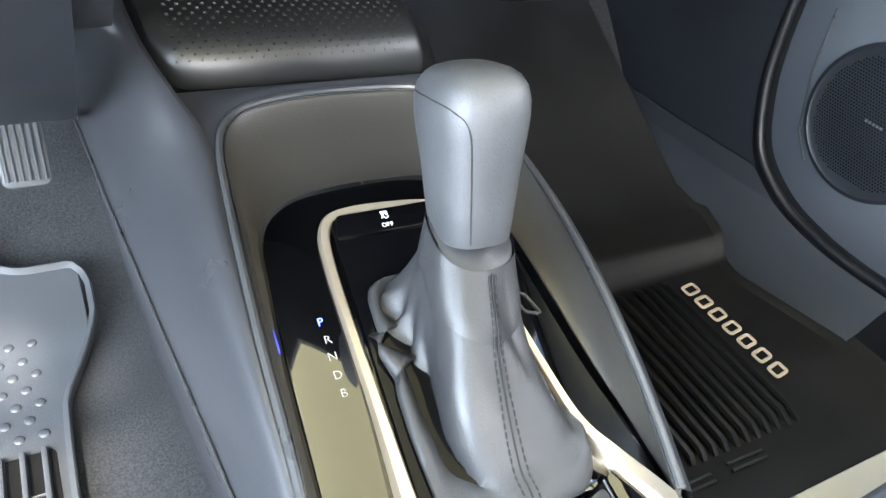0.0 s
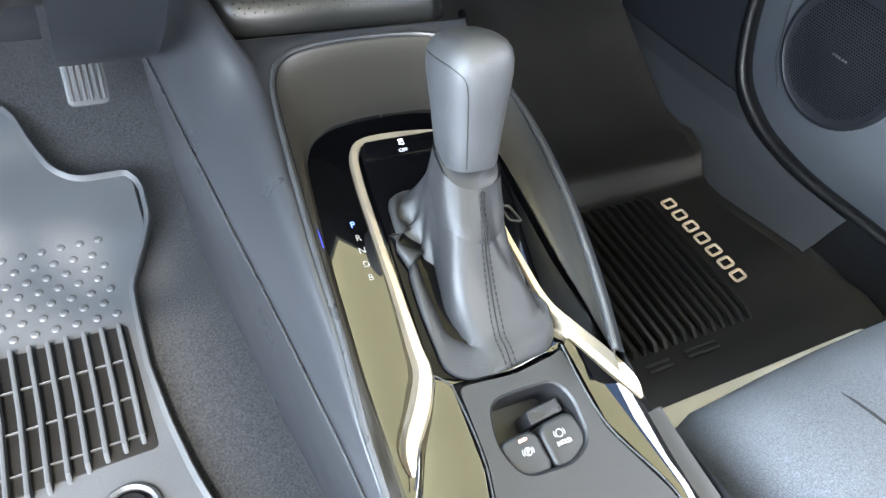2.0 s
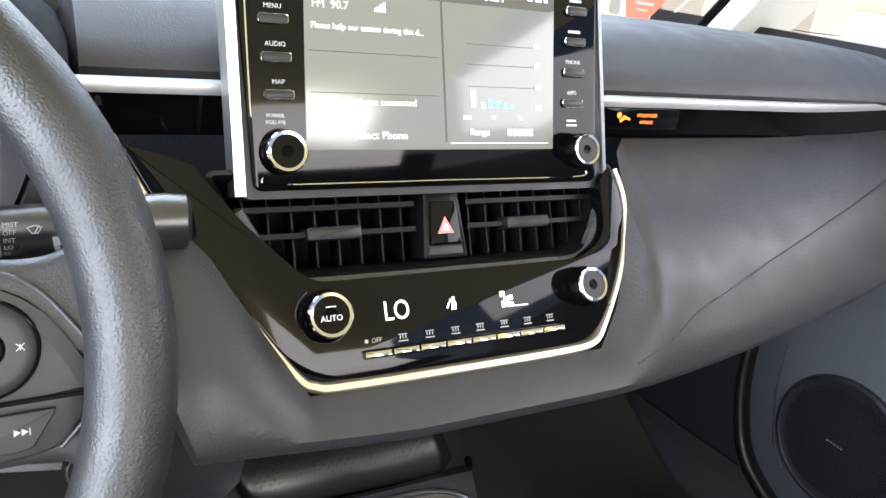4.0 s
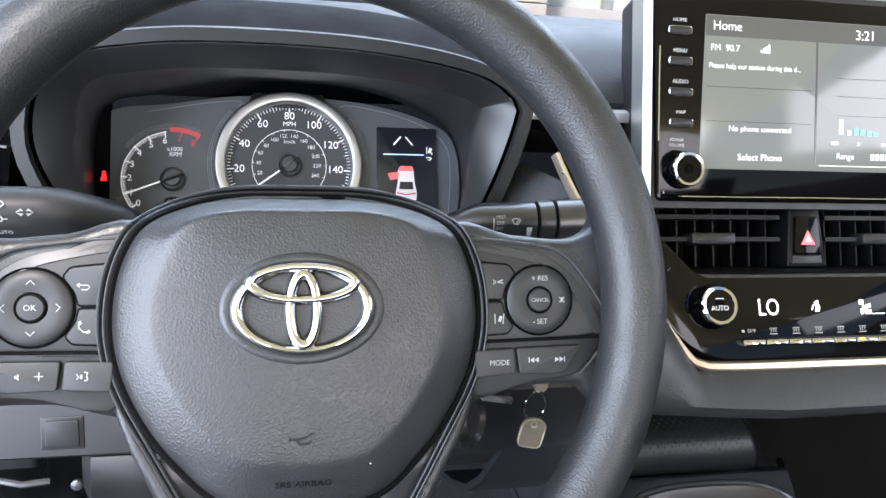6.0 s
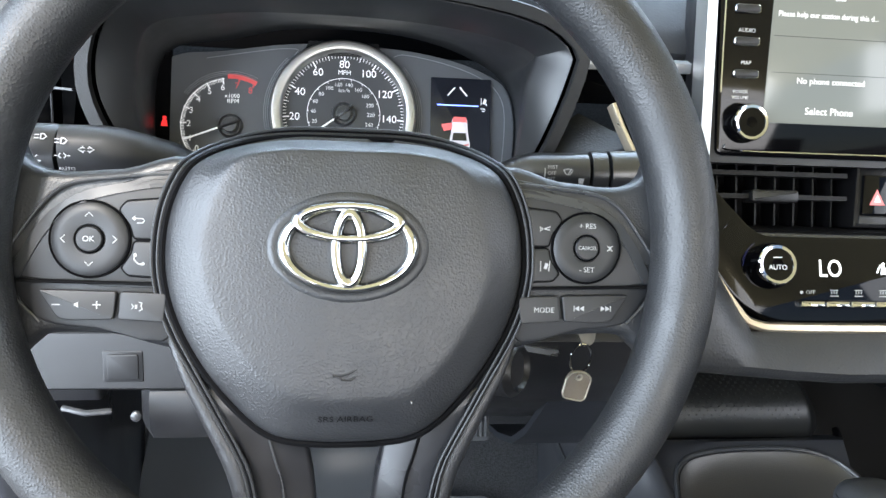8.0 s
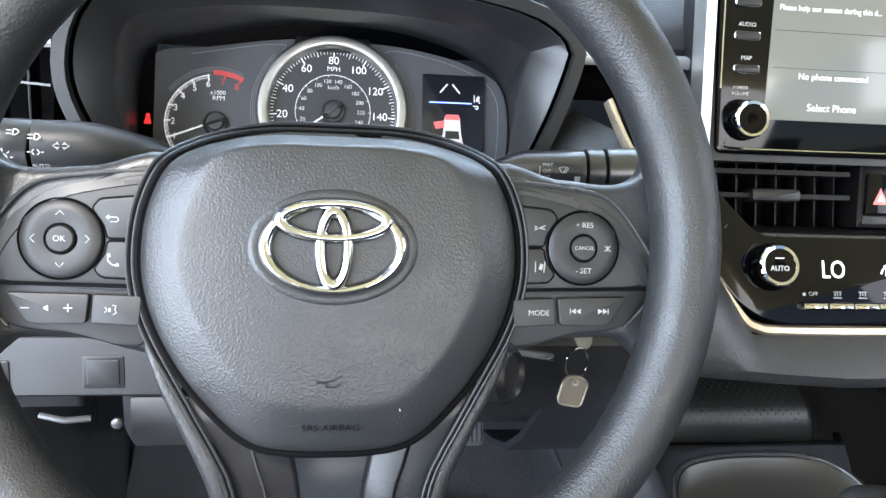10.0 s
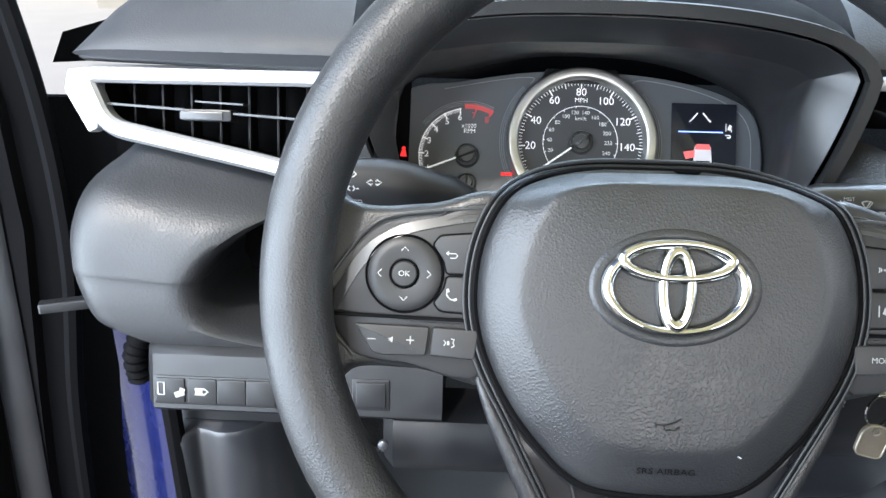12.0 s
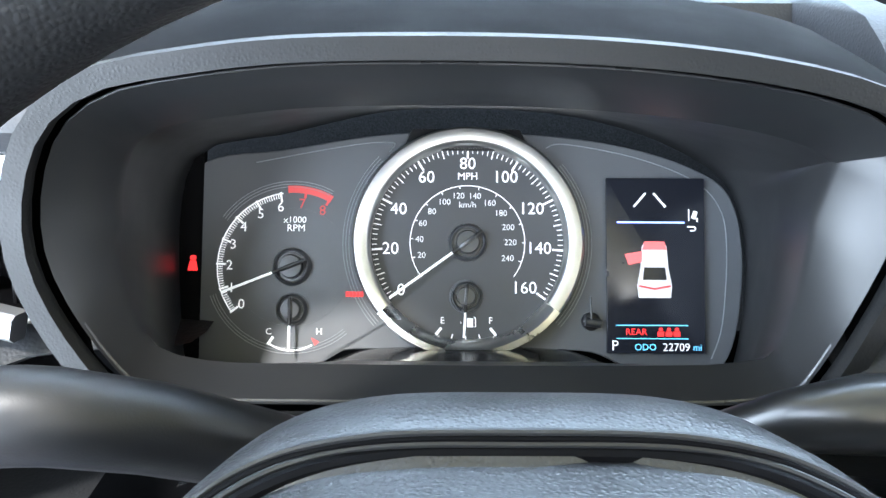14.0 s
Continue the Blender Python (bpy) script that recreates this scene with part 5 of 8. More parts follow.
bm = bmesh.new()
lathe(bm, [(0.0046, -0.004), (0.0046, -0.001), (0.0038, 0.0), (0.0030, 0.0002)], 20, 0.0622, -0.0395)
knob = part("trip_knob", bm, DARK, cluster)
part("knob_stem", stem_rod((0.0590, -0.0395, 0.001), (0.0665, -0.0405, 0.001), 0.0022), GREY, knob)
# upright rod stands in for the knob's reflection in the cluster lens
part("knob_reflection", stem_rod((0.0618, -0.0390, 0.002), (0.0614, -0.0272, 0.002), 0.0006), GREY, knob)

# colour display
mid = part("info_display", prism(bmesh.new(), rounded([(0.0698, -0.0552), (0.1190, -0.0552), (0.1200, 0.0332), (0.0702, 0.0332)], 0.0006), -0.002, -0.0004, 0.0002), MINI, cluster, "dark colour display with a car graphic")
zt = -0.0002
mark("lane_lines", [stroke([(0.0840, 0.0185), (0.0900, 0.0255)], 0.0010), stroke([(0.1000, 0.0185), (0.0940, 0.0255)], 0.0010)], TICKS, mid, zt)
mark("blue_rule", [quad(0.0925, 0.0106, 0.034, 0.0007)], BLUELIT, mid, zt)
mark("blue_rule", [quad(0.0925, -0.0412, 0.036, 0.0005)], CYAN, mid, zt)
mark("blue_rule", [quad(0.0925, -0.0478, 0.036, 0.0004)], CYAN, mid, zt)
mark("lane_icon", [quad(0.1118, 0.0145, 0.0005, 0.006), quad(0.1146, 0.0145, 0.0022, 0.0040, -20), quad(0.1160, 0.0120, 0.0006, 0.002)], TICKS, mid, zt)
mark("return_icon", [stroke([(0.1110, 0.0085), (0.1145, 0.0085), (0.1152, 0.0075), (0.1145, 0.0065), (0.1125, 0.0065)], 0.0007)], TICKS, mid, zt)
cxm, cym = 0.0940, -0.0125
body = [(-0.0062, 0.011), (-0.0045, 0.0132), (0.0045, 0.0132), (0.0062, 0.011), (0.0070, 0.0), (0.0088, -0.009), (0.0080, -0.0150), (-0.0080, -0.0150), (-0.0088, -0.009), (-0.0070, 0.0)]
mark("car_body", [[(cxm + p[0], cym + p[1]) for p in body]], material("car_graphic", (0.6, 0.58, 0.6), 0.6, emit=(0.75, 0.72, 0.75), glow=0.22), mid, zt)
mark("car_window", [[(cxm - 0.0060, cym - 0.006), (cxm + 0.0060, cym - 0.006), (cxm + 0.0052, cym + 0.0003), (cxm - 0.0052, cym + 0.0003)]], MINI, mid, zt + 0.0004)
mark("car_front", [[(cxm - 0.0062, cym + 0.0092), (cxm + 0.0062, cym + 0.0092), (cxm + 0.0050, cym + 0.0134), (cxm - 0.0050, cym + 0.0134)], [(cxm - 0.0150, cym + 0.0070), (cxm - 0.0062, cym + 0.0085), (cxm - 0.0064, cym + 0.0030), (cxm - 0.0130, cym + 0.0015)]], material("red_graphic", (0.5, 0.1, 0.1), 0.6, emit=(1.0, 0.15, 0.15), glow=0.5), mid, zt + 0.0004)
mark("car_tail", [stroke([(cxm - 0.008, cym - 0.0090), (cxm, cym - 0.0105), (cxm + 0.008, cym - 0.0090)], 0.0010)], REDPRINT, mid, zt + 0.0004)
text("lettering", "REAR", 0.0046, 0.0845, -0.0446, zt + 0.0001, REDLIT, mid)
mark("belt_icons", [ring2(0.0968 + 0.004 * k, -0.0432, 0.0010, 0.0010, 8) for k in range(3)] + [quad(0.0968 + 0.004 * k, -0.0455, 0.0032, 0.0024) for k in range(3)], REDLIT, mid, zt)
text("lettering", "P", 0.0072, 0.0738, -0.0515, zt + 0.0001, TICKS, mid)
text("lettering", "ODO", 0.0046, 0.0890, -0.0522, zt + 0.0001, CYAN, mid)
text("lettering", "22709", 0.0055, 0.1045, -0.0522, zt + 0.0001, TICKS, mid)
text("lettering", "mi", 0.0046, 0.1150, -0.0522, zt + 0.0001, CYAN, mid)

# hood round the cluster
hood = thing("cluster_hood", "dark moulded hood round the instrument cluster", "instrument hood", pose(0, 0, 0))
RIMO = [(-0.524, 0.660), (-0.519, 0.700), (-0.498, 0.7225), (-0.460, 0.7310), (-0.415, 0.7350), (-0.340, 0.7350), (-0.280, 0.7300), (-0.235, 0.7200), (-0.212, 0.7040), (-0.2100, 0.690), (-0.222, 0.650), (-0.240, 0.612), (-0.258, 0.604), (-0.30, 0.602), (-0.43, 0.602), (-0.478, 0.604), (-0.502, 0.616)]
rim = curve2([(x, 0.18 + (z - 0.70) * 0.14, z) for x, z in RIMO], 4)
cen = Vector((-0.366, 0.175, 0.665))
back = [CL @ Vector((p.x * 1.012, p.y * (1.02 + 5.5 * max(0.0, p.y - 0.02)) - 0.45 * max(0.0, -0.045 - p.y), -0.004)) for p in face_line]


def by_angle(pts, c, n):
    flat = [Vector((p.x - c.x, p.z - c.z)) for p in pts]
    got = resample(flat, n)
    out = []
    for g in got:
        i = min(range(len(flat)), key=lambda k: (flat[k] - g).length)
        j = (i + 1) % len(flat) if (flat[(i + 1) % len(flat)] - g).length < (flat[i - 1] - g).length else i - 1
        a, b = (flat[i] - g).length, (flat[j] - g).length
        y = (pts[i].y * b + pts[j].y * a) / (a + b + 1e-9)
        out.append(Vector((c.x + g.x, y, c.z + g.y)))
    return out


n_h = 96
ro = by_angle(rim, cen, n_h)
cb = CL @ Vector((0, 0, -0.004))
bo = by_angle(back, cb, n_h)
bm = bmesh.new()
inner, flare, step = [], [], []
for i, p in enumerate(ro):
    t = ro[(i + 1) % n_h] - ro[i - 1]
    nrm = Vector((-t.z, 0, t.x)).normalized()
    if nrm.dot(cen - p) < 0:
        nrm = -nrm
    w = max(0.0, min(1.0, (p.z - 0.615) / 0.05))
    inner.append(p + nrm * 0.0062 + Vector((0, 0.003, 0)))
    flare.append(p + nrm * (0.0075 + 0.0165 * w) + Vector((0, 0.022, 0)))
    step.append(p + nrm * (0.0085 + 0.0165 * w) + Vector((0, 0.027, 0)))
mids = [flare, step] + [[a.lerp(b, k) for a, b in zip(step, bo)] for k in (0.5, 1.0)]
part("inner_wall", loft(bm, [inner] + mids, True, (False, False)), HOODWALL, hood)
bm = bmesh.new()
sweep(bm, ro, [(-0.0040, -0.0046), (0.0036, -0.0046), (0.0040, -0.0015), (0.0040, 0.0016), (0.0026, 0.0036), (0.0, 0.0042), (-0.0028, 0.0032), (-0.0044, 0.0010)], (0, 1, 0), closed=True)
part("lip", bm, LIPGRAIN, hood, "grained grey lip")
bm = bmesh.new()
sweep(bm, [p + Vector((0, 0.002, 0)) for p in inner], circle(0.0008, 6), (0, 1, 0), closed=True)
part("lip_bead", bm, GREY, hood)
bm = bmesh.new()
rows = []
for f, dy, dz in ((0.004, 0.0, 0.003), (0.010, 0.006, 0.005), (0.016, 0.03, 0.010), (0.020, 0.07, 0.014), (0.020, 0.14, 0.010), (0.014, 0.2, -0.004), (0.010, 0.24, -0.04)):
    rows.append([(p.x + (p.x - cen.x) * f * 1.5, p.y + dy * max(0.06, min(1.0, (p.z - 0.63) / 0.06)), p.z + dz * max(0.0, min(1, (p.z - 0.60) / 0.10))) for p in ro])
part("outer_shell", loft(bm, rows, True, (False, False)), MATTE, hood)
# cowl between the dials and the column: it rises over the foot of the speedometer
COWLINE = curve2([(-0.100, -0.0740), (-0.084, -0.0670), (-0.066, -0.0590), (-0.050, -0.0540), (-0.025, -0.0525), (0.0, -0.0522), (0.025, -0.0525), (0.050, -0.0540), (0.066, -0.0590), (0.084, -0.0670), (0.100, -0.0740)], 4, False)
bm = bmesh.new()
grid(bm, [[CL @ Vector((p.x * w, p.y - dy, z)) for p in COWLINE] for z, dy, w in ((-0.006, 0.0, 1.0), (0.004, 0.0005, 1.0), (0.014, 0.0025, 1.02), (0.030, 0.0075, 1.05), (0.040, 0.0105, 1.08), (0.042, 0.0120, 1.085), (0.043, 0.0150, 1.09), (0.048, 0.0170, 1.1), (0.09, 0.026, 1.12))])
part("lower_cowl", bm, COWL, hood, "glossy cowl under the dials")
# paler bead draws the highlight along the cowl's front lip
bm = bmesh.new()
sweep(bm, [CL @ Vector((p.x * 1.085, p.y - 0.0115, 0.0418)) for p in COWLINE], circle(0.0011, 6), (0, 0, 1))
part("cowl_highlight", bm, GREY, hood)


# ---- driver's side air vent ----
vent = thing("side_air_vent", "dark louvred air vent in a bright silver frame", "air vent", plane(-0.641, 0.232, 0.651, 15))
outline = rounded([(-0.090, 0.0275), (0.098, 0.0285), (0.090, -0.0455), (0.045, -0.0345), (-0.0735, -0.0105)], [0.012, 0.006, 0.012, 0.02, 0.014], 6)
bm = bmesh.new()
sec = [(-0.0065, -0.008), (0.0065, -0.008), (0.0068, 0.003), (0.0045, 0.0058), (-0.0035, 0.0052), (-0.0062, 0.001)]
sweep(bm, [(p.x, p.y, 0) for p in outline[20:] + outline[:8]], sec, (0, 0, 1))
part("frame", bm, SILVER, vent, "bright silver surround")
bm = bmesh.new()
prism(bm, rounded([(-0.101, 0.0300), (-0.080, 0.0325), (-0.080, -0.012), (-0.087, -0.0150), (-0.104, 0.0150)], 0.002), -0.012, 0.001, 0.002)
part("frame_tip", bm, SILVER, vent)
bm = bmesh.new()
loft(bm, [[(p.x, p.y, z) for p in offset(outline, 0.005)] for z in (-0.05, -0.006)], True, (True, False))
part("duct", bm, BLACK, vent)
for i in range(7):
    x = -0.060 + i * 0.0215
    lo = np.interp(x, [-0.08, 0.045, 0.115], [-0.012, -0.034, -0.050])
    bm = bmesh.new()
    box(bm, x - 0.0009, x + 0.0009, lo, 0.024, -0.034, -0.016, 0.0004, 0.0004)
    part("vane", bm, VANE, vent)
bm = bmesh.new()
sweep(bm, [(-0.077, 0.0065, -0.010), (-0.02, 0.0035, -0.010), (0.06, -0.001, -0.010), (0.088, -0.003, -0.010)], [(-0.008, -0.0008), (0.008, -0.0008), (0.008, 0.0008), (-0.008, 0.0008)], (0, 1, 0))
part("louvre", bm, GREY, vent, "thin louvre")
bm = bmesh.new()
box(bm, -0.018, 0.018, -0.0045, 0.004, -0.014, 0.001, 0.0015, 0.002)
tab = part("tab", bm, DARK, vent)
bm = bmesh.new()
box(bm, -0.019, 0.012, -0.0035, 0.002, 0.0, 0.0022, 0.0006, 0.001)
part("tab_cap", bm, GREY, tab)
bm = bmesh.new()
sweep(bm, [(-0.010, 0.0095, -0.010), (0.025, 0.008, -0.010)], [(-0.006, -0.0006), (0.006, -0.0006), (0.006, 0.0006), (-0.006, 0.0006)], (0, 1, 0))
part("upper_louvre", bm, GREY, vent)
# demister slots on the deck
slot = thing("demister_vent", "black slotted demister vent on the dashboard deck", "air vent", pose(-0.60, 0.36, 0.7325, -6, 0, -8))
bm = bmesh.new()
prism(bm, rounded([(-0.07, -0.014), (0.07, -0.014), (0.07, 0.014), (-0.07, 0.014)], 0.008), -0.01, 0.0012, 0.0008)
part("plate", bm, DECK, slot)
for i in range(9):
    bm = bmesh.new()
    box(bm, -0.0026, 0.0026, -0.011, 0.011, 0.0, 0.0004, 0.0001, 0.0012)
    bm.transform(pose(-0.056 + 0.014 * i, 0, 0.0012, 0, 0, 35))
    part("slot", bm, BLACK, slot)

# ---- centre stack ----
CPM = plane(0.0, 0.105, 0.581, 32)
climate = thing("climate_panel", "piano black climate panel with chrome-ringed knobs and lit digits", "climate control", CPM)
o = rounded([(-0.1860, 0.1040), (-0.1680, 0.0660), (-0.100, -0.0355), (0.103, -0.0355), (0.133, 0.012), (0.147, 0.060), (0.139, 0.086), (0.128, 0.078), (0.124, 0.036), (0.100, 0.0215), (-0.092, 0.0215), (-0.128, 0.060), (-0.150, 0.092)], [0.004, 0.01, 0.03, 0.025, 0.03, 0.02, 0.004, 0.004, 0.012, 0.012, 0.012, 0.01, 0.004], 6)
part("panel", prism(bmesh.new(), o, -0.012, 0.0, 0.0015), GLOSS, climate)
bm = bmesh.new()
path = curve2([(-0.1890, 0.1080), (-0.1800, 0.0850), (-0.1700, 0.0670), (-0.138, 0.0190), (-0.108, -0.0270), (-0.096, -0.0368), (-0.075, -0.0388), (0.0, -0.0392), (0.075, -0.0388), (0.100, -0.0362), (0.112, -0.0250), (0.132, 0.006), (0.143, 0.034), (0.148, 0.062), (0.144, 0.084)], 6, False)
wid = [0.7 + 0.5 * math.sin(math.pi * min(1, max(0, (i / (len(path) - 1) - 0.18) / 0.62))) for i in range(len(path))]
sweep(bm, [(p.x, p.y, -0.003) for p in path], [(-0.0028, -0.008), (0.0028, -0.008), (0.0030, 0.002), (0.0015, 0.0042), (-0.0015, 0.0042), (-0.0030, 0.002)], (0, 0, 1), scale=wid)
part("chrome_trim", bm, CHAMP, climate, "champagne metal edge")


def ring_knob(parent, x, y, r, h, grip=0.002):
    bm = bmesh.new()
    lathe(bm, [(r + grip, 0.0), (r + grip, 0.004), (r + grip * 0.6, h * 0.6), (r + grip * 0.2, h - 0.001), (r, h)], 40, x, y)
    k = part("knob", bm, GLOSS, parent)
    bm = bmesh.new()
    lathe(bm, [(r, h - 0.003), (r * 1.0, h), (r * 0.94, h + 0.0009), (r * 0.80, h + 0.0006), (r * 0.76, h - 0.001)], 40, x, y)
    part("knob_ring", bm, CHROME, k, "chrome ring")
    bm = bmesh.new()
    lathe(bm, [(r * 0.76, h - 0.002), (r * 0.75, h - 0.0004), (r * 0.3, h)], 32, x, y)
    part("knob_cap", bm, BLACK, k)
    return k


k = ring_knob(climate, -0.0865, 0.0015, 0.0132, 0.012)
text("lettering", "AUTO", 0.0046, -0.0865, -0.0005, 0.0121, WHITE, k)
mark("icon", [quad(-0.0865, 0.006, 0.006, 0.0006)], WHITE, k, 0.0121)
mark("cold_scale", [arc_line(-0.0865, 0.0015, 0.0172, 120, 180, 0.0007, 14)], BLUE, climate, 0.0002)
ring_knob(climate, 0.0975, 0.0020, 0.0118, 0.012)
text("digits", "LO", 0.0165, -0.0420, 0.0, 0.0003, LIT, climate, squeeze=0.8)
mark("airflow_icon", [stroke([(-0.002, 0.005), (0.0, 0.0), (-0.001, -0.006)], 0.0014), stroke([(0.001, 0.004), (0.0025, 0.0), (0.0015, -0.006)], 0.0014), stroke([(-0.005, -0.004), (-0.003, 0.002)], 0.0012), ring2(0.001, 0.006, 0.0014, 0.0014, 8)], LIT, climate, 0.0002, 0.0003, pose(-0.004, 0.0005, 0) @ Matrix.Diagonal((0.8, 0.6, 1, 1)))
mark("fan_icon", [quad(-0.0075, 0.0035, 0.0035, 0.0035), quad(-0.0075, -0.003, 0.0022, 0.004), quad(-0.004, -0.0035, 0.0022, 0.003), quad(-0.001, -0.0035, 0.0022, 0.003), quad(0.006, -0.0048, 0.010, 0.0006)], LIT, climate, 0.0002, 0.0003, pose(0.040, -0.0005, 0))
mark("level_bar", [quad(0.034 + 0.0026 * i, -0.0008 + 0.0006 * i, 0.0016, 0.003) for i in range(3)], LIT, climate, 0.0002)
for i in range(8):
    x0 = -0.0665 + i * 0.0178
    y0 = -0.0235
    b = part("toggle_key", prism(bmesh.new(), rounded([(x0, y0 - 0.0022), (x0 + 0.0172, y0 - 0.0022), (x0 + 0.0172, y0 + 0.0020), (x0, y0 + 0.0020)], 0.0006), 0.0, 0.0045, 0.0012), CHROME, climate, "bright toggle key")
    mk = pose(x0 + 0.0086, -0.0155, 0)
    if i == 0:
        text("lettering", "OFF", 0.0038, 0.001, 0, 0.0002, PRINT, climate, m=mk)
        mark("icon", [quad(-0.0055, 0, 0.002, 0.002)], PRINT, climate, 0.0002, 0.0002, mk)
    else:
        mark("icon", [stroke([(-0.003, 0.0016), (0.003, 0.0016)], 0.0006), stroke([(-0.0018, 0.001), (-0.0018, -0.001)], 0.0006), stroke([(0, 0.001), (0, -0.001)], 0.0006), stroke([(0.0018, 0.001), (0.0018, -0.001)], 0.0006), quad(0, -0.0023, 0.006, 0.0007)], PRINT, climate, 0.0002, 0.0002, mk)
mark("lamp", [quad(0.0260, -0.0228, 0.0045, 0.0012)], YELLOW, climate, 0.0046, 0.0004)
mark("lamp", [quad(0.0615, -0.0228, 0.0045, 0.0012)], YELLOW, climate, 0.0046, 0.0004)
bm = bmesh.new()
lathe(bm, [(0.0045, -0.001), (0.0045, 0.0006), (0.003, 0.0008)], 20, -0.118, 0.030)
part("panel_lens", bm, GLOSS, climate)

# vents of the centre stack
VM = plane(0.0, 0.150, 0.615, 25)
lips = thing("centre_vent_housing", "dark housing round the centre air vents", "vent housing", VM)
o = rounded([(-0.140, 0.034), (-0.122, -0.006), (-0.100, -0.0235), (0.108, -0.0235), (0.128, -0.006), (0.142, 0.034)], [0.002, 0.01, 0.012, 0.012, 0.01, 0.002], 5)
bm = bmesh.new()
loft(bm, [[(p.x, p.y, 0.010) for p in offset(o, -0.004)], [(p.x, p.y, 0.012) for p in offset(o, -0.001)], [(p.x, p.y, 0.008) for p in offset(o, 0.001)], [(p.x, p.y, -0.040) for p in offset(o, 0.006)]], True, (False, True))
part("shell", bm, VANE, lips)
bm = bmesh.new()
sweep(bm, [(p.x, p.y, 0.009) for p in curve2([(-0.128, 0.014), (-0.110, -0.0190), (-0.098, -0.0285), (-0.06, -0.0300), (0.0, -0.0302), (0.07, -0.0300), (0.106, -0.0285), (0.120, -0.0165), (0.135, 0.014)], 5, False)], circle(0.0050, 8, 0.0045), (0, 0, 1))
part("lower_lip", bm, GREY, lips, "grey rounded lip under the vents")


def centre_vent(x0, x1, m, tab_x):
    v = thing("centre_air_vent", "black centre dashboard air vent with vertical vanes", "air vent", m, "centre air vents")
    w = x1 - x0
    bm = bmesh.new()
    box(bm, x0, x1, -0.021, 0.028, -0.032, -0.030, 0.0005, 0.002)
    part("duct", bm, BLACK, v)
    n = 8
    for i in range(n):
        x = x0 + w * (i + 0.5) / n
        bm = bmesh.new()
        box(bm, x - 0.0007, x + 0.0007, -0.0205, 0.026, -0.022, -0.006, 0.0003, 0.0003)
        part("vane", bm, VANE, v)
    for y in (-0.0005, 0.0155):
        bm = bmesh.new()
        sweep(bm, [(x0 + 0.001, y, -0.004), (x1 - 0.001, y, -0.004)], [(-0.006, -0.0016), (0.006, -0.0016), (0.006, 0.0016), (-0.006, 0.0016)], (0, 1, 0))
        part("louvre", bm, VANE, v)
    bm = bmesh.new()
    box(bm, tab_x - 0.0175, tab_x + 0.0175, -0.0045, 0.004, -0.008, 0.006, 0.002, 0.002)
    part("tab", bm, DARK, v)
    return v


centre_vent(-0.128, -0.012, VM, -0.069)
centre_vent(0.024, 0.134, VM, 0.072)
hazard = thing("hazard_switch", "black hazard light switch with a red triangle", "switch", VM)
part("surround", prism(bmesh.new(), rounded([(-0.011, -0.021), (0.022, -0.021), (0.017, 0.027), (-0.008, 0.027)], 0.002), -0.02, 0.006, 0.002), VANE, hazard)
part("button", prism(bmesh.new(), rounded([(-0.0065, -0.012), (0.0165, -0.012), (0.0135, 0.016), (-0.0045, 0.016)], 0.0015), 0.0, 0.009, 0.0012), GLOSS, hazard)
part("foot", prism(bmesh.new(), rounded([(-0.008, -0.019), (0.018, -0.019), (0.017, -0.0125), (-0.007, -0.0125)], 0.001), 0.0, 0.0075, 0.001), SWITCH, hazard)
mark("triangle", [[(-0.0012, -0.005), (0.0105, -0.005), (0.0046, 0.006)]], REDTRI, hazard, 0.0091)
mark("triangle_centre", [[(0.0020, -0.003), (0.0073, -0.003), (0.0046, 0.002)]], WHITETRI, hazard, 0.0095)

# ---- touchscreen ----
SM = plane(0.004, 0.155, 0.664, 20.6)
screen = thing("touchscreen", "piano black dashboard touchscreen with buttons down both sides", "touchscreen", SM)
o = rounded([(-0.122, -0.0215), (0.122, -0.0215), (0.129, 0.1240), (-0.126, 0.1240)], 0.006, 5)
part("glass_face", prism(bmesh.new(), o, -0.010, 0.0, 0.0015), GLOSS, screen)
bm = bmesh.new()
ob = rounded([(-0.131, -0.026), (0.130, -0.026), (0.136, 0.1285), (-0.131, 0.1285)], 0.007, 5)
loft(bm, [[(p.x * sc, p.y, z) for p in ob] for sc, z in ((0.94, -0.055), (1.0, -0.016), (1.0, -0.006), (0.985, -0.003))])
part("housing", bm, DARK, screen)
for s, x0, x1 in ((-1, -0.1275, -0.1318), (1, 0.1300, 0.1345)):
    bm = bmesh.new()
    loft(bm, [[(x0 - s * 0.001, y, 0.000), (x1, y, -0.003), (x1 + s * 0.001, y, -0.018), (x0, y, -0.018)] for y in (-0.024, 0.126)])
    part("side_strip", bm, SATIN, screen, "satin silver side strip")
lcd = part("lcd", prism(bmesh.new(), rounded([(-0.0905, 0.0015), (0.0850, 0.0015), (0.0905, 0.1090), (-0.0865, 0.1090)], 0.0008), -0.001, 0.0006, 0.0002), LCD, screen, "lit grey home screen")
zl = 0.0008
mark("header_bar", [[(-0.0868, 0.0950), (0.0895, 0.0950), (0.0902, 0.1085), (-0.0862, 0.1085)]], LCD_BAR, lcd, 0.0007, 0.0002)
text("lettering", "Home", 0.0090, -0.0700, 0.1012, 0.0010, SCREENTEXT, lcd)
text("lettering", "3:21", 0.0100, 0.0420, 0.1005, 0.0010, SCREENTEXT, lcd)
mark("status_icons", [quad(0.070, 0.1020, 0.004, 0.004), quad(0.077, 0.1015, 0.005, 0.003), quad(0.083, 0.1025, 0.003, 0.005)], SCREENTEXT, lcd, 0.0009)
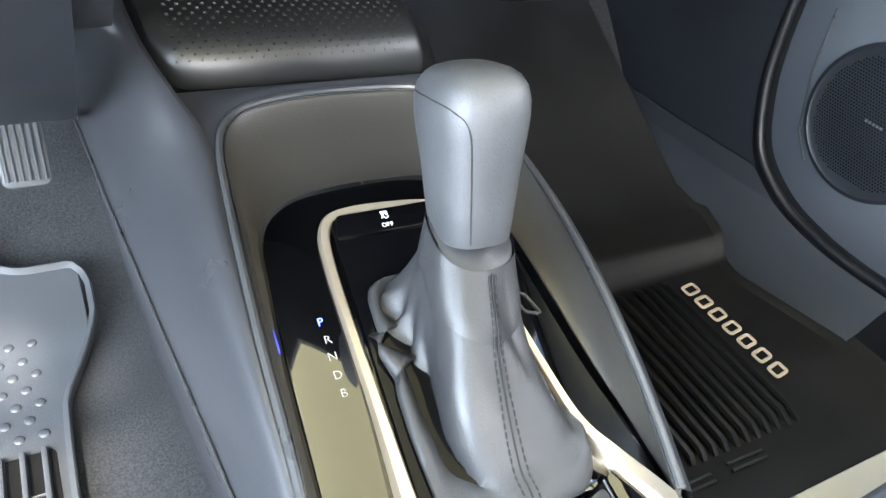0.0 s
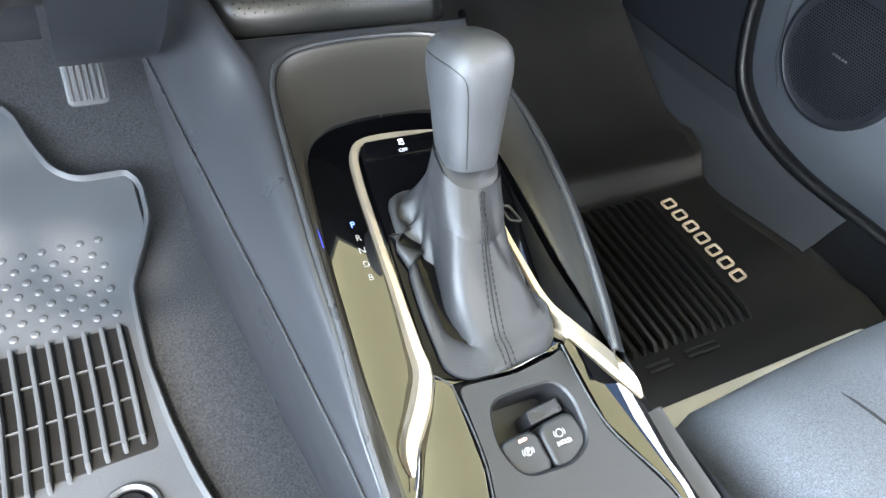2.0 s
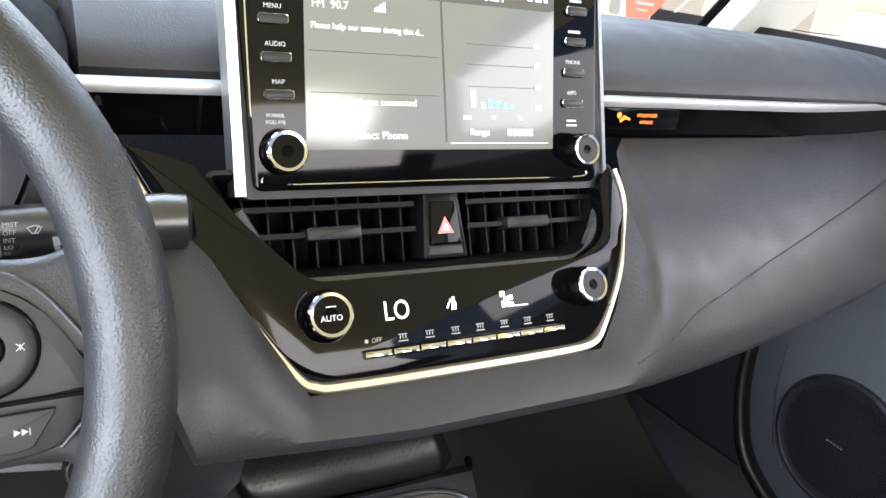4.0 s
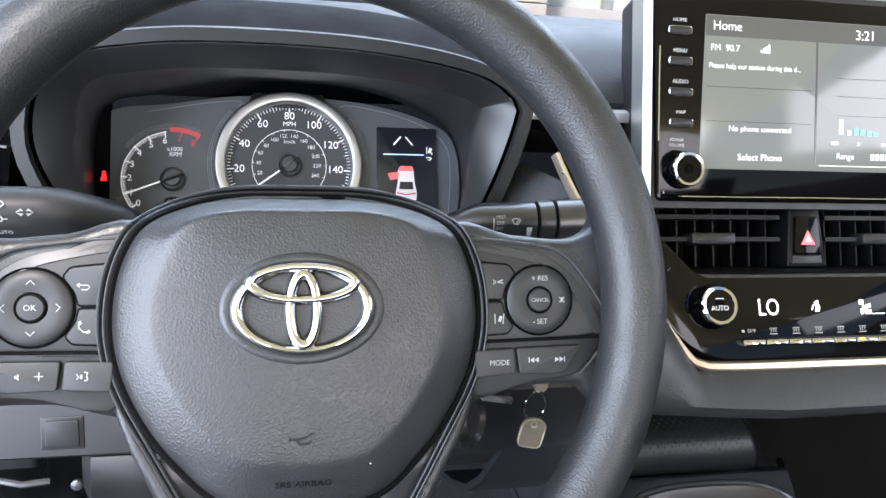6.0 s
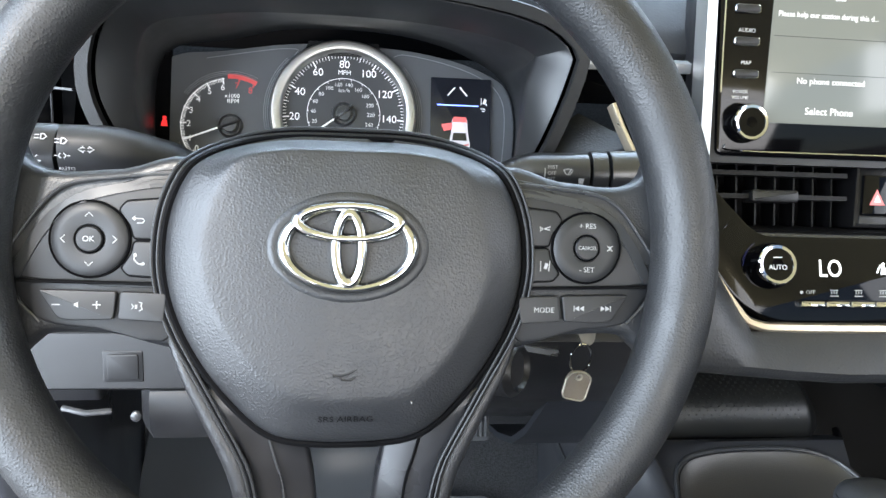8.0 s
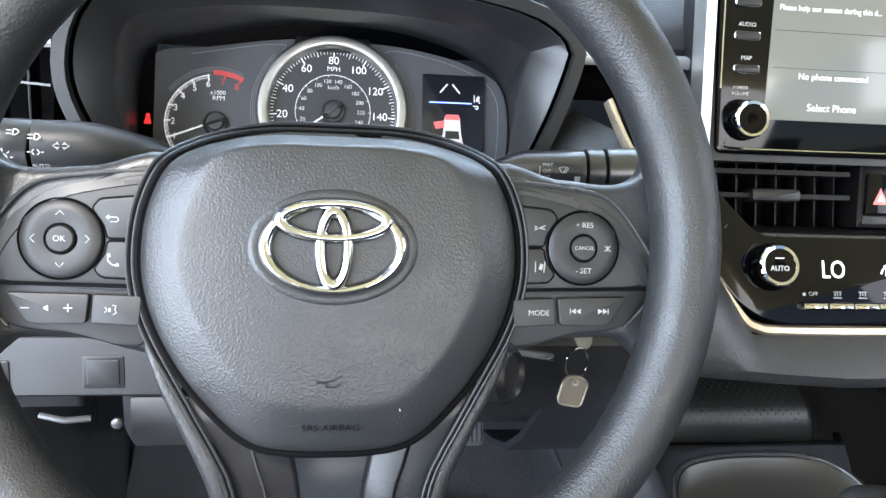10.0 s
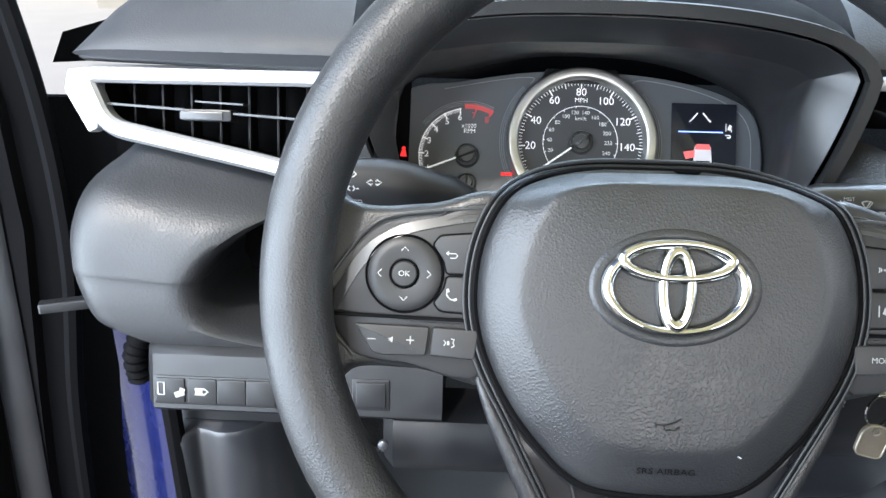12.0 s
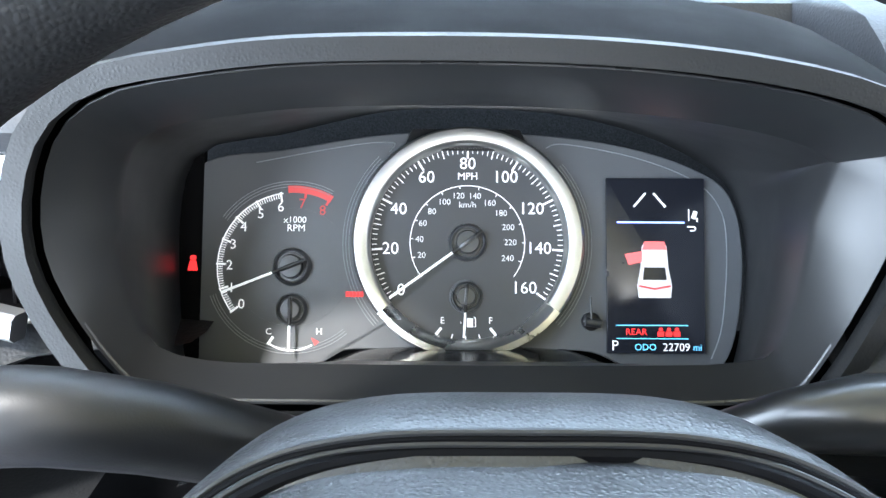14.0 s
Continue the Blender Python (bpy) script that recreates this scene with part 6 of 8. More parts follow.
mark("panel_rules", [quad(0.0, 0.0945, 0.174, 0.0008), quad(0.0020, 0.0500, 0.0014, 0.0880), quad(-0.0440, 0.0590, 0.084, 0.0005), quad(-0.0440, 0.0350, 0.084, 0.0004)], LCD_BAR, lcd, 0.0007, 0.0003)
text("lettering", "FM  90.7", 0.0065, -0.0830, 0.0860, zl, SCREENTEXT, lcd, align="LEFT")
mark("signal_bars", [quad(-0.0430 + 0.002 * i, 0.0850 + 0.0007 * i, 0.0013, 0.002 + 0.0014 * i) for i in range(4)], SCREENTEXT, lcd, zl)
text("lettering", "Please help our station during this d...", 0.0052, -0.0840, 0.0735, zl, SCREENTEXT, lcd, align="LEFT", squeeze=0.92)
text("lettering", "No phone connected", 0.0058, -0.0430, 0.0300, zl, SCREENTEXT, lcd)
text("lettering", "Select Phone", 0.0068, -0.0430, 0.0100, zl, SCREENTEXT, lcd)
text("lettering", "Range", 0.0062, 0.0270, 0.0125, zl, SCREENTEXT, lcd)
mark("lettering_bar", [quad(0.0500 + 0.0042 * i, 0.0125, 0.003, 0.0045) for i in range(5)], SCREENTEXT, lcd, zl)
mark("chart_lines", [quad(0.0450, y, 0.052, 0.0003) for y in (0.0420, 0.0560, 0.0690)], LCD_BAR, lcd, zl)
mark("chart_bars", [quad(0.0230, 0.0340, 0.0035, 0.0110), quad(0.0300, 0.0300, 0.0028, 0.0035)], SCREENTEXT, lcd, zl)
mark("chart_bars", [quad(0.0360 + 0.0055 * i, 0.0310 - 0.0006 * i, 0.0035, 0.0050 - 0.0008 * i) for i in range(4)], CYAN, lcd, zl)
mark("chart_labels", [quad(0.0180, 0.0220, 0.006, 0.0022), quad(0.0380, 0.0220, 0.002, 0.0022), quad(0.0590, 0.0220, 0.003, 0.0022)] + [quad(0.0740, y, 0.004, 0.003) for y in (0.0290, 0.0430, 0.0570, 0.0700)], SCREENTEXT, lcd, zl)
mark("underline", [quad(0.0430, 0.0055, 0.0760, 0.0006)], SCREENTEXT, lcd, zl)
for col, x, names in ((0, -0.1055, ("HOME", "MENU", "AUDIO", "MAP")), (1, 0.1060, ("", "", "PHONE", "APPS"))):
    for i, nm in enumerate(names):
        y = 0.0965 - 0.0212 * i
        xx = x + 0.0022 * (i - 1.5) * (0.24 if col == 0 else -0.9)
        b = part("side_key", box(bmesh.new(), xx - 0.0085, xx + 0.0085, y - 0.0026, y + 0.0026, -0.001, 0.0028, 0.0012, 0.002), DARK, screen)
        part("key_edge", sweep(bmesh.new(), [(p.x, p.y, 0.0014) for p in rounded([(xx - 0.0085, y - 0.0026), (xx + 0.0085, y - 0.0026), (xx + 0.0085, y + 0.0026), (xx - 0.0085, y + 0.0026)], 0.002)], circle(0.0005, 5), (0, 0, 1), True), CHROME, b)
        if nm:
            text("lettering", nm, 0.0038, xx, y + 0.0072, 0.0003, LEGEND, screen)
        else:
            mark("lettering_bar", [quad(xx, y + 0.0070, 0.010, 0.0018)], LEGEND, screen, 0.0002)
text("lettering", "POWER", 0.0030, -0.1075, 0.0210, 0.0003, LEGEND, screen)
text("lettering", "VOLUME", 0.0030, -0.1075, 0.0172, 0.0003, LEGEND, screen)
mark("lettering_bar", [quad(0.1020, 0.0210, 0.008, 0.0014), quad(0.1020, 0.0178, 0.009, 0.0014)], LEGEND, screen, 0.0002)
ring_knob(screen, -0.1052, 0.0, 0.0118, 0.013, 0.0012)
ring_knob(screen, 0.1050, 0.0, 0.0108, 0.013, 0.0012)
bm = bmesh.new()
sweep(bm, [(p.x, p.y, 0.0004) for p in curve2([(-0.1165, -0.0140), (-0.112, -0.0178), (-0.06, -0.0182), (0.0, -0.0180), (0.06, -0.0182), (0.108, -0.0178), (0.113, -0.0140)], 5, False)], circle(0.0006, 5, 0.0008), (0, 0, 1))
part("chrome_line", bm, CHROME, screen)
bm = bmesh.new()
sweep(bm, [(-0.1215, 0.02, 0.0006), (-0.1215, 0.055, 0.0006), (-0.1213, 0.085, 0.0006)], circle(0.0007, 5, 0.0008), (0, 0, 1))
part("chrome_line", bm, CHROME, screen)


# ---- centre console ----
TH = math.atan(0.29)
CO = Matrix.Translation((0, 0, 0.30)) @ Matrix.Rotation(TH, 4, "X")
KY = 1 / math.cos(TH)
console = thing("centre_console", "grey plastic centre console with gloss black shift panel and bright trim", "centre console", pose(0, 0, 0))


def con(pts):
    """Plan points (x, y of the car) on the sloping top of the console."""
    return [(p[0], p[1] * KY) for p in pts]


def con_part(name, bm, mat, label="", parent=None):
    ob = part(name, bm, mat, parent or console, label)
    if parent is None:
        ob.matrix_basis = CO
    return ob


# tray wall: from the upper rim down to the shift panel
RIMC = [(-0.1150, -0.150, 0.290), (-0.1120, -0.100, 0.301), (-0.1050, -0.045, 0.313), (-0.1000, 0.020, 0.327), (-0.0930, 0.090, 0.343), (-0.0850, 0.145, 0.355), (-0.0700, 0.170, 0.360), (-0.0420, 0.1800, 0.3615), (0.0, 0.1830, 0.362), (0.050, 0.1800, 0.3610), (0.0780, 0.165, 0.357), (0.0920, 0.130, 0.350), (0.0950, 0.080, 0.340), (0.0880, 0.015, 0.327), (0.0740, -0.050, 0.313), (0.0580, -0.105, 0.300)]
PANC = [(-0.0960, -0.150, 0.256), (-0.0940, -0.110, 0.268), (-0.0930, -0.060, 0.283), (-0.0880, 0.010, 0.303), (-0.0820, 0.060, 0.317), (-0.0750, 0.098, 0.328), (-0.0560, 0.1150, 0.333), (-0.0300, 0.1200, 0.335), (0.0, 0.1210, 0.335), (0.0350, 0.1180, 0.334), (0.0600, 0.1000, 0.329), (0.0680, 0.070, 0.320), (0.0700, 0.030, 0.309), (0.0720, -0.020, 0.294), (0.0760, -0.070, 0.280), (0.0800, -0.120, 0.266)]
rimc, panc = curve2(RIMC, 5, False), curve2(PANC, 5, False)
bm = bmesh.new()
rows = []
for f, drop in ((0.0, 0.002), (0.06, -0.004), (0.3, -0.010), (0.65, -0.012), (0.9, -0.006), (1.0, 0.0)):
    rows.append([a.lerp(b, f) + Vector((0, 0, drop * 0.6)) for a, b in zip(rimc, panc)])
part("tray_liner", grid(bm, rows), LINER, console, "soft grained tray wall")
bm = bmesh.new()
sweep(bm, [p + Vector((0, 0, 0.001)) for p in rimc], circle(0.0022, 8), (0, 0, 1))
part("tray_rim", bm, GREY, console)
bm = bmesh.new()
sweep(bm, [p + Vector((0, 0, 0.0005)) + (p - Vector((0, 0.02, p.z))).normalized() * -0.0035 for p in rimc], circle(0.0006, 6), (0, 0, 1))
part("rim_seam", bm, DARK, console)
# outer shell: left wing, one sweep from the tip to the foot of the dashboard
UP = curve2([(-0.1155, -0.155, 0.2885), (-0.1130, -0.100, 0.3005), (-0.1060, -0.045, 0.3130), (-0.1010, 0.020, 0.3270), (-0.0945, 0.090, 0.3430), (-0.0890, 0.145, 0.3560), (-0.0990, 0.182, 0.3705), (-0.1090, 0.220, 0.3850), (-0.1130, 0.260, 0.3980), (-0.1160, 0.310, 0.4050)], 5, False)
SEAM = [(-0.1170, -0.165, 0.270), (-0.1180, -0.100, 0.270), (-0.1210, -0.045, 0.2730), (-0.1255, 0.020, 0.2780), (-0.1310, 0.090, 0.2830), (-0.1350, 0.145, 0.2870), (-0.1385, 0.190, 0.2900), (-0.1420, 0.240, 0.2950), (-0.1460, 0.302, 0.3010), (-0.1480, 0.360, 0.3080)]
SEAM = curve2(SEAM, 5, False)
bm = bmesh.new()
rows = []
for f in (0.0, 0.03, 0.07, 0.12, 0.18, 0.25, 0.33, 0.42, 0.55, 0.7, 0.85, 1.0):
    rows.append([a.lerp(b, f) + Vector((-0.26, 0, 0.60)) * (math.sin(math.pi * f ** 0.66) ** 0.9 * 0.27 * (a - b).length) for a, b in zip(UP, SEAM)])
part("side_wing", grid(bm, rows), CONSOLE, console, "satin side wing")
bm = bmesh.new()
foot = [Vector((float(np.interp(p.y, [-0.17, 0.025, 0.107, 0.27, 0.477], [-0.068, -0.080, -0.088, -0.100, -0.115])), p.y, -0.012)) for p in SEAM]
rows = [SEAM, [p + Vector((-0.001, 0, -0.003)) for p in SEAM]] + [[p.lerp(q, f) for p, q in zip(SEAM, foot)] for f in (0.1, 0.5, 1.0)]
part("side_wall", grid(bm, rows), CONSOLE, console)
bm = bmesh.new()
sweep(bm, [p + Vector((-0.0014, 0, 0.0002)) for p in SEAM], circle(0.0009, 6), (0, 0, 1))
part("side_seam", bm, GREY, console, "pale parting line")
# right shell
bm = bmesh.new()
RIGHT = rimc[48:]
rows = []
for f in (0.0, 0.3, 0.7, 1.0):
    rows.append([p.lerp(Vector((p.x + 0.022, p.y, p.z - 0.05)), f) + Vector((0.006 * math.sin(math.pi * f), 0, 0.008 * math.sin(math.pi * f))) for p in RIGHT])
rows.append([Vector((p.x + 0.03, p.y, -0.012)) for p in RIGHT])
part("side_wall", grid(bm, rows), CONSOLE, console)
# front shoulder up to the pocket under the dashboard
bm = bmesh.new()
mid_rim = rimc[24:52]
rows = [mid_rim, [p + Vector((p.x * 0.03, 0.005, 0.0035)) for p in mid_rim], [Vector((p.x * 1.12, 0.1890, 0.3660)) for p in mid_rim], [Vector((p.x * 1.18, 0.1955, 0.3630)) for p in mid_rim], [Vector((p.x * 1.2, 0.215, 0.350)) for p in mid_rim]]
part("front_shoulder", grid(bm, rows), CONSOLE, console)

# gloss black shift panel
o = curve2(con([(-0.094, -0.135), (-0.0935, -0.085), (-0.0905, -0.030), (-0.0840, 0.040), (-0.0770, 0.092), (-0.0570, 0.1140), (-0.020, 0.1200), (0.020, 0.1195), (0.050, 0.110), (0.064, 0.090), (0.0660, 0.040), (0.070, -0.035), (0.0860, -0.095), (0.0820, -0.135), (0.070, -0.125), (0.055, -0.095), (0.035, -0.079), (0.0, -0.082), (-0.040, -0.079), (-0.068, -0.095), (-0.084, -0.125)]), 5)
con_part("shift_panel", prism(bmesh.new(), o, -0.012, -0.002, 0.001), PIANO, "gloss black shift panel")
for nm, pts, w in (("chrome_trim", [(0.040, 0.060), (0.038, 0.086), (0.026, 0.0970), (0.0, 0.1010), (-0.030, 0.1010), (-0.0425, 0.0920), (-0.0470, 0.070), (-0.0500, 0.030), (-0.0525, -0.010), (-0.0560, -0.050), (-0.0580, -0.068), (-0.0680, -0.086), (-0.0830, -0.106), (-0.0860, -0.121)], [0.7, 0.8, 0.85, 0.85, 0.85, 0.9, 0.85, 0.85, 0.95, 1.25, 1.6, 1.9, 1.6, 0.5]),
                    ("chrome_trim", [(0.040, 0.060), (0.041, 0.020), (0.0425, -0.020), (0.0450, -0.048), (0.0530, -0.070), (0.0660, -0.094), (0.0765, -0.115), (0.0800, -0.129)], [0.7, 0.75, 0.9, 1.1, 1.6, 1.8, 1.5, 0.4])):
    line = curve2([(p[0], p[1] * KY, f) for p, f in zip(pts, w)], 6, False)
    bm = bmesh.new()
    sweep(bm, [(p.x, p.y, -0.003) for p in line], [(-0.0034, 0), (0.0034, 0), (0.0036, 0.004), (0.0022, 0.0062), (-0.0022, 0.0062), (-0.0036, 0.004)], (0, 0, 1), scale=[p.z for p in line])
    con_part(nm, bm, CHAMP, "champagne metal trim strip")
# inner bezel, boot frame
o = rounded(con([(-0.0370, 0.0985), (0.034, 0.0985), (0.0385, 0.060), (0.0400, -0.068), (0.0350, -0.077), (0.0, -0.081), (-0.036, -0.078), (-0.0525, -0.072), (-0.0455, 0.010), (-0.0400, 0.075)]), 0.006, 4)
con_part("inner_bezel", prism(bmesh.new(), o, -0.010, 0.0015, 0.001), GLOSS)
o = rounded(con([(-0.0340, 0.0985), (0.030, 0.0985), (0.036, 0.0830), (-0.0385, 0.0830)]), 0.003, 3)
vsw = con_part("stability_switch", prism(bmesh.new(), o, 0.0, 0.0030, 0.0008), GLOSS, "gloss black traction switch")
text("lettering", "OFF", 0.0042, -0.0067, 0.0868 * KY, 0.0031, WHITE, vsw)
mark("icon", [quad(-0.006, 0.0952 * KY, 0.0040, 0.0016), quad(-0.0072, 0.0937 * KY, 0.0012, 0.0012), quad(-0.0048, 0.0937 * KY, 0.0012, 0.0012), stroke([(-0.0086, 0.0915 * KY), (-0.0072, 0.0926 * KY), (-0.0058, 0.0912 * KY), (-0.0040, 0.0922 * KY)], 0.0006)], WHITE, vsw, 0.0031)
# shift letters
for ch, x, y in (("P", -0.0627, 0.0404), ("R", -0.0624, 0.0303), ("N", -0.0631, 0.0211), ("D", -0.0640, 0.0112), ("B", -0.0644, 0.0017)):
    t = text("shift_letter", ch, 0.0066, x, y * KY, -0.0019, material("lit_blue_white", (0.1, 0.15, 0.6), 0.5, emit=(0.10, 0.16, 1.0), glow=1.3) if ch == "P" else ICON, console, turn=-3)
    t.matrix_basis = CO
con_part("blue_lamp", box(bmesh.new(), -0.0880, -0.0866, 0.030, 0.044, -0.002, -0.0014, 0.0002, 0.0004), material("blue_glow_lens", (0.02, 0.03, 0.3), 0.3, emit=(0.05, 0.08, 1.0), glow=0.35), "blue glow strip")
# shift lock slot
bm = bmesh.new()
sweep(bm, [(p.x, p.y, -0.0018) for p in rounded(con([(0.0480, 0.0310), (0.0560, 0.0290), (0.0600, 0.0150), (0.0510, 0.0180)]), 0.002, 3)], circle(0.0007, 6), (0, 0, 1), True)
con_part("release_slot", bm, GREY)
# rear plate with the brake switches
o = rounded(con([(-0.0405, -0.0830), (-0.030, -0.0835), (0.0, -0.0860), (0.030, -0.0825), (0.0380, -0.0800), (0.0420, -0.135), (0.0650, -0.182), (0.0780, -0.235), (0.0700, -0.32), (-0.060, -0.32), (-0.0560, -0.19), (-0.0420, -0.130)]), 0.006, 4)
hole = rounded(con([(-0.0265, -0.0960), (-0.006, -0.0945), (0.0230, -0.0960), (0.0310, -0.110), (0.0295, -0.1380), (0.0120, -0.1480), (-0.0250, -0.1450), (-0.0335, -0.122)]), 0.011, 5)
bm = bmesh.new()
vs_o = [bm.verts.new((p[0], p[1], 0.004)) for p in o]
vs_h = [bm.verts.new((p[0], p[1], 0.004)) for p in hole]
eo = [bm.edges.new((vs_o[i - 1], vs_o[i])) for i in range(len(vs_o))]
eh = [bm.edges.new((vs_h[i - 1], vs_h[i])) for i in range(len(vs_h))]
bmesh.ops.triangle_fill(bm, use_beauty=True, use_dissolve=False, edges=eo + eh)
lo_o = [bm.verts.new((p[0], p[1], 0.0015)) for p in o]
for i in range(len(o)):
    bm.faces.new((vs_o[i - 1], vs_o[i], lo_o[i], lo_o[i - 1]))
hi = offset(hole, 0.0015)
r1 = [bm.verts.new((p[0], p[1], 0.0025)) for p in hi]
for i in range(len(hole)):
    bm.faces.new((vs_h[i - 1], vs_h[i], r1[i], r1[i - 1]))
con_part("switch_plate", bm, SWITCH, "satin grey plate with a recess")
bm = bmesh.new()
loft(bm, [[(p[0], p[1], z) for p in offset(hole, d)] for d, z in ((0.0015, 0.0026), (0.0022, 0.001), (0.0035, -0.024))], True, (False, True))
con_part("switch_recess", bm, DARK, "dark recess round the brake switches")
for k, (pts, nm) in enumerate(((([(-0.0310, -0.1205), (-0.0025, -0.1190), (-0.0008, -0.1458), (-0.0150, -0.1462), (-0.0250, -0.1425)]), "parking_brake_switch"), (([(-0.0012, -0.1188), (0.0268, -0.1165), (0.0290, -0.1340), (0.0268, -0.1395), (0.0110, -0.1470), (0.0003, -0.1460)]), "hold_switch"))):
    sw = con_part(nm, prism(bmesh.new(), rounded(con(pts), 0.009, 5), -0.020, 0.001, 0.0030, 3), SWITCH)
    c = (-0.0135, -0.1310) if k == 0 else (0.0115, -0.1275)
    mm = pose(c[0], c[1] * KY, 0)
    mark("icon", [arc_line(0, 0, 0.0030, 0, 359, 0.0007, 24), stroke([(-0.0042, 0.0025), (-0.0050, 0.0), (-0.0042, -0.0025)], 0.0006), stroke([(0.0042, 0.0025), (0.0050, 0.0), (0.0042, -0.0025)], 0.0006)], PRINT, sw, 0.0011, 0.0002, mm @ Matrix.Diagonal((0.8, 0.8, 1, 1)))
    if k == 0:
        text("lettering", "P", 0.0042, 0, 0, 0.0012, WHITE, sw, m=mm)
        mark("lamp", [quad(-0.0005, 0.0075, 0.0058, 0.0016, 4)], material("red_lamp", (0.6, 0.2, 0.15), 0.4, emit=(1.0, 0.35, 0.2), glow=1.5), sw, 0.0011, 0.0003, mm)
    else:
        text("lettering", "HOLD", 0.0038, 0.0008, -0.0062, 0.0012, WHITE, sw, m=mm)
sw = con_part("switch_toe", prism(bmesh.new(), rounded(con([(-0.0020, -0.1080), (0.0235, -0.1060), (0.0240, -0.1155), (-0.0022, -0.1175)]), 0.002, 3), -0.022, -0.003, 0.002), DARK)
# side facets beside the rear plate, on a dark base
for pts in ([(-0.036, -0.079), (-0.040, -0.130), (-0.052, -0.19), (-0.056, -0.32), (-0.112, -0.32), (-0.106, -0.17), (-0.096, -0.128), (-0.066, -0.088)], [(0.036, -0.079), (0.050, -0.076), (0.070, -0.100), (0.082, -0.128), (0.088, -0.18), (0.100, -0.24), (0.100, -0.32), (0.070, -0.32), (0.062, -0.182), (0.040, -0.135)]):
    bm = prism(bmesh.new(), rounded(con(pts), 0.004, 3), -0.03, 0.0012, 0.0005)
    for v in bm.verts:
        v.co.z += min(0.0, v.co.x + 0.048) * 0.30
    con_part("base_plate", bm, MATTE)
o = rounded(con([(-0.0530, -0.0735), (-0.0440, -0.0810), (-0.0455, -0.130), (-0.0590, -0.19), (-0.0660, -0.32), (-0.1050, -0.32), (-0.0990, -0.17), (-0.0930, -0.130), (-0.0700, -0.095)]), 0.004, 3)
bm = prism(bmesh.new(), o, 0.0022, 0.0036, 0.0004)
for v in bm.verts:
    v.co.z += min(0.0, v.co.x + 0.048) * 0.30
con_part("side_facet", bm, PIANO, "gloss black facet")
o = rounded(con([(0.0420, -0.0770), (0.0470, -0.0740), (0.0640, -0.100), (0.0760, -0.128), (0.0800, -0.18), (0.0880, -0.24), (0.0830, -0.25), (0.0680, -0.180), (0.0450, -0.132)]), 0.003, 3)
con_part("side_facet", prism(bmesh.new(), o, 0.0022, 0.0036, 0.0004), PIANO, "gloss black facet")
for pts in ([(-0.0525, -0.0715), (-0.0455, -0.0790), (-0.0440, -0.085), (-0.0440, -0.130), (-0.0575, -0.19), (-0.064, -0.30)], [(0.0395, -0.0775), (0.0435, -0.132), (0.0665, -0.181), (0.0800, -0.24)], [(-0.0525, -0.0715), (-0.0600, -0.085), (-0.0780, -0.108), (-0.0900, -0.128)]):
    line = curve2([(p[0], p[1] * KY, 0.0042) for p in pts], 5, False)
    con_part("edge_line", sweep(bmesh.new(), line, circle(0.0006, 6), (0, 0, 1)), GREY)
bm = bmesh.new()
lathe(bm, [(0.040, 0.0046), (0.0395, 0.0050), (0.0375, 0.0044), (0.0365, 0.0), (0.035, -0.02)], 40, 0.022, -0.222)
con_part("cup_holder", bm, DARK, "round cup holder")
# flat black disc at rim height paints the shade of the cup well
bm = bmesh.new()
lathe(bm, [(0.0372, 0.0048), (0.036, 0.0049), (0.01, 0.0049)], 40, 0.022, -0.222)
con_part("cup_holder_shade", bm, BLACK)
# outer lower edge strip towards the passenger
bm = bmesh.new()
sweep(bm, curve2([(0.0800, -0.135, 0.257), (0.0850, -0.18, 0.245), (0.0960, -0.24, 0.226), (0.104, -0.30, 0.21)], 5, False), [(-0.010, -0.010), (0.010, -0.010), (0.010, 0.003), (0.004, 0.007), (-0.008, 0.007)], (0, 0, 1))
part("side_rail", bm, DARK, console)
bm = bmesh.new()
grid(bm, [[Vector((0.094 + 0.15 * -(y + 0.135) * 0.6, y, z)) for y in (-0.135, -0.2, -0.32)] for z in (0.25, 0.1, -0.012)])
part("side_wall", bm, DARK, console)
bm = bmesh.new()
grid(bm, [[Vector((-0.118, y, z)) for y in (-0.145, -0.2, -0.32)] for z in (0.285, 0.24, 0.1, -0.012)])
part("side_wall", bm, CONSOLE, console)

# ---- gear shifter ----
shift = thing("gear_shifter", "grey leather gear shift lever with a stitched boot", "gear lever", pose(0, 0, 0))
NECK, TOP = Vector((0.006, 0.026, 0.362)), Vector((0.007, 0.052, 0.440))
bm = bmesh.new()
rings = []
n = 40
axis = (TOP - NECK).normalized()
sx, sy = Vector((1, 0, 0)), axis.cross(Vector((1, 0, 0))).normalized()
for f, rx, ry in ((0.0, 0.0165, 0.0190), (0.03, 0.0175, 0.0200), (0.20, 0.0190, 0.0215), (0.45, 0.0208, 0.0240), (0.62, 0.0226, 0.0262), (0.74, 0.0236, 0.0274), (0.83, 0.0236, 0.0272), (0.90, 0.0224, 0.0256), (0.955, 0.0196, 0.0222), (0.99, 0.0155, 0.0174), (1.012, 0.0098, 0.0110), (1.022, 0.003, 0.0034)):
    c = NECK.lerp(TOP, f)
    ring = []
    for i in range(n):
        a = 2 * math.pi * i / n
        k = (abs(math.cos(a)) ** 2.9 + abs(math.sin(a)) ** 2.9) ** (-1 / 2.9)
        ring.append(c + sx * (rx * k * math.cos(a)) + sy * (ry * k * math.sin(a)))
    rings.append(ring)
knob = part("knob", loft(bm, rings), KNOB, shift, "grained leather knob", 60)
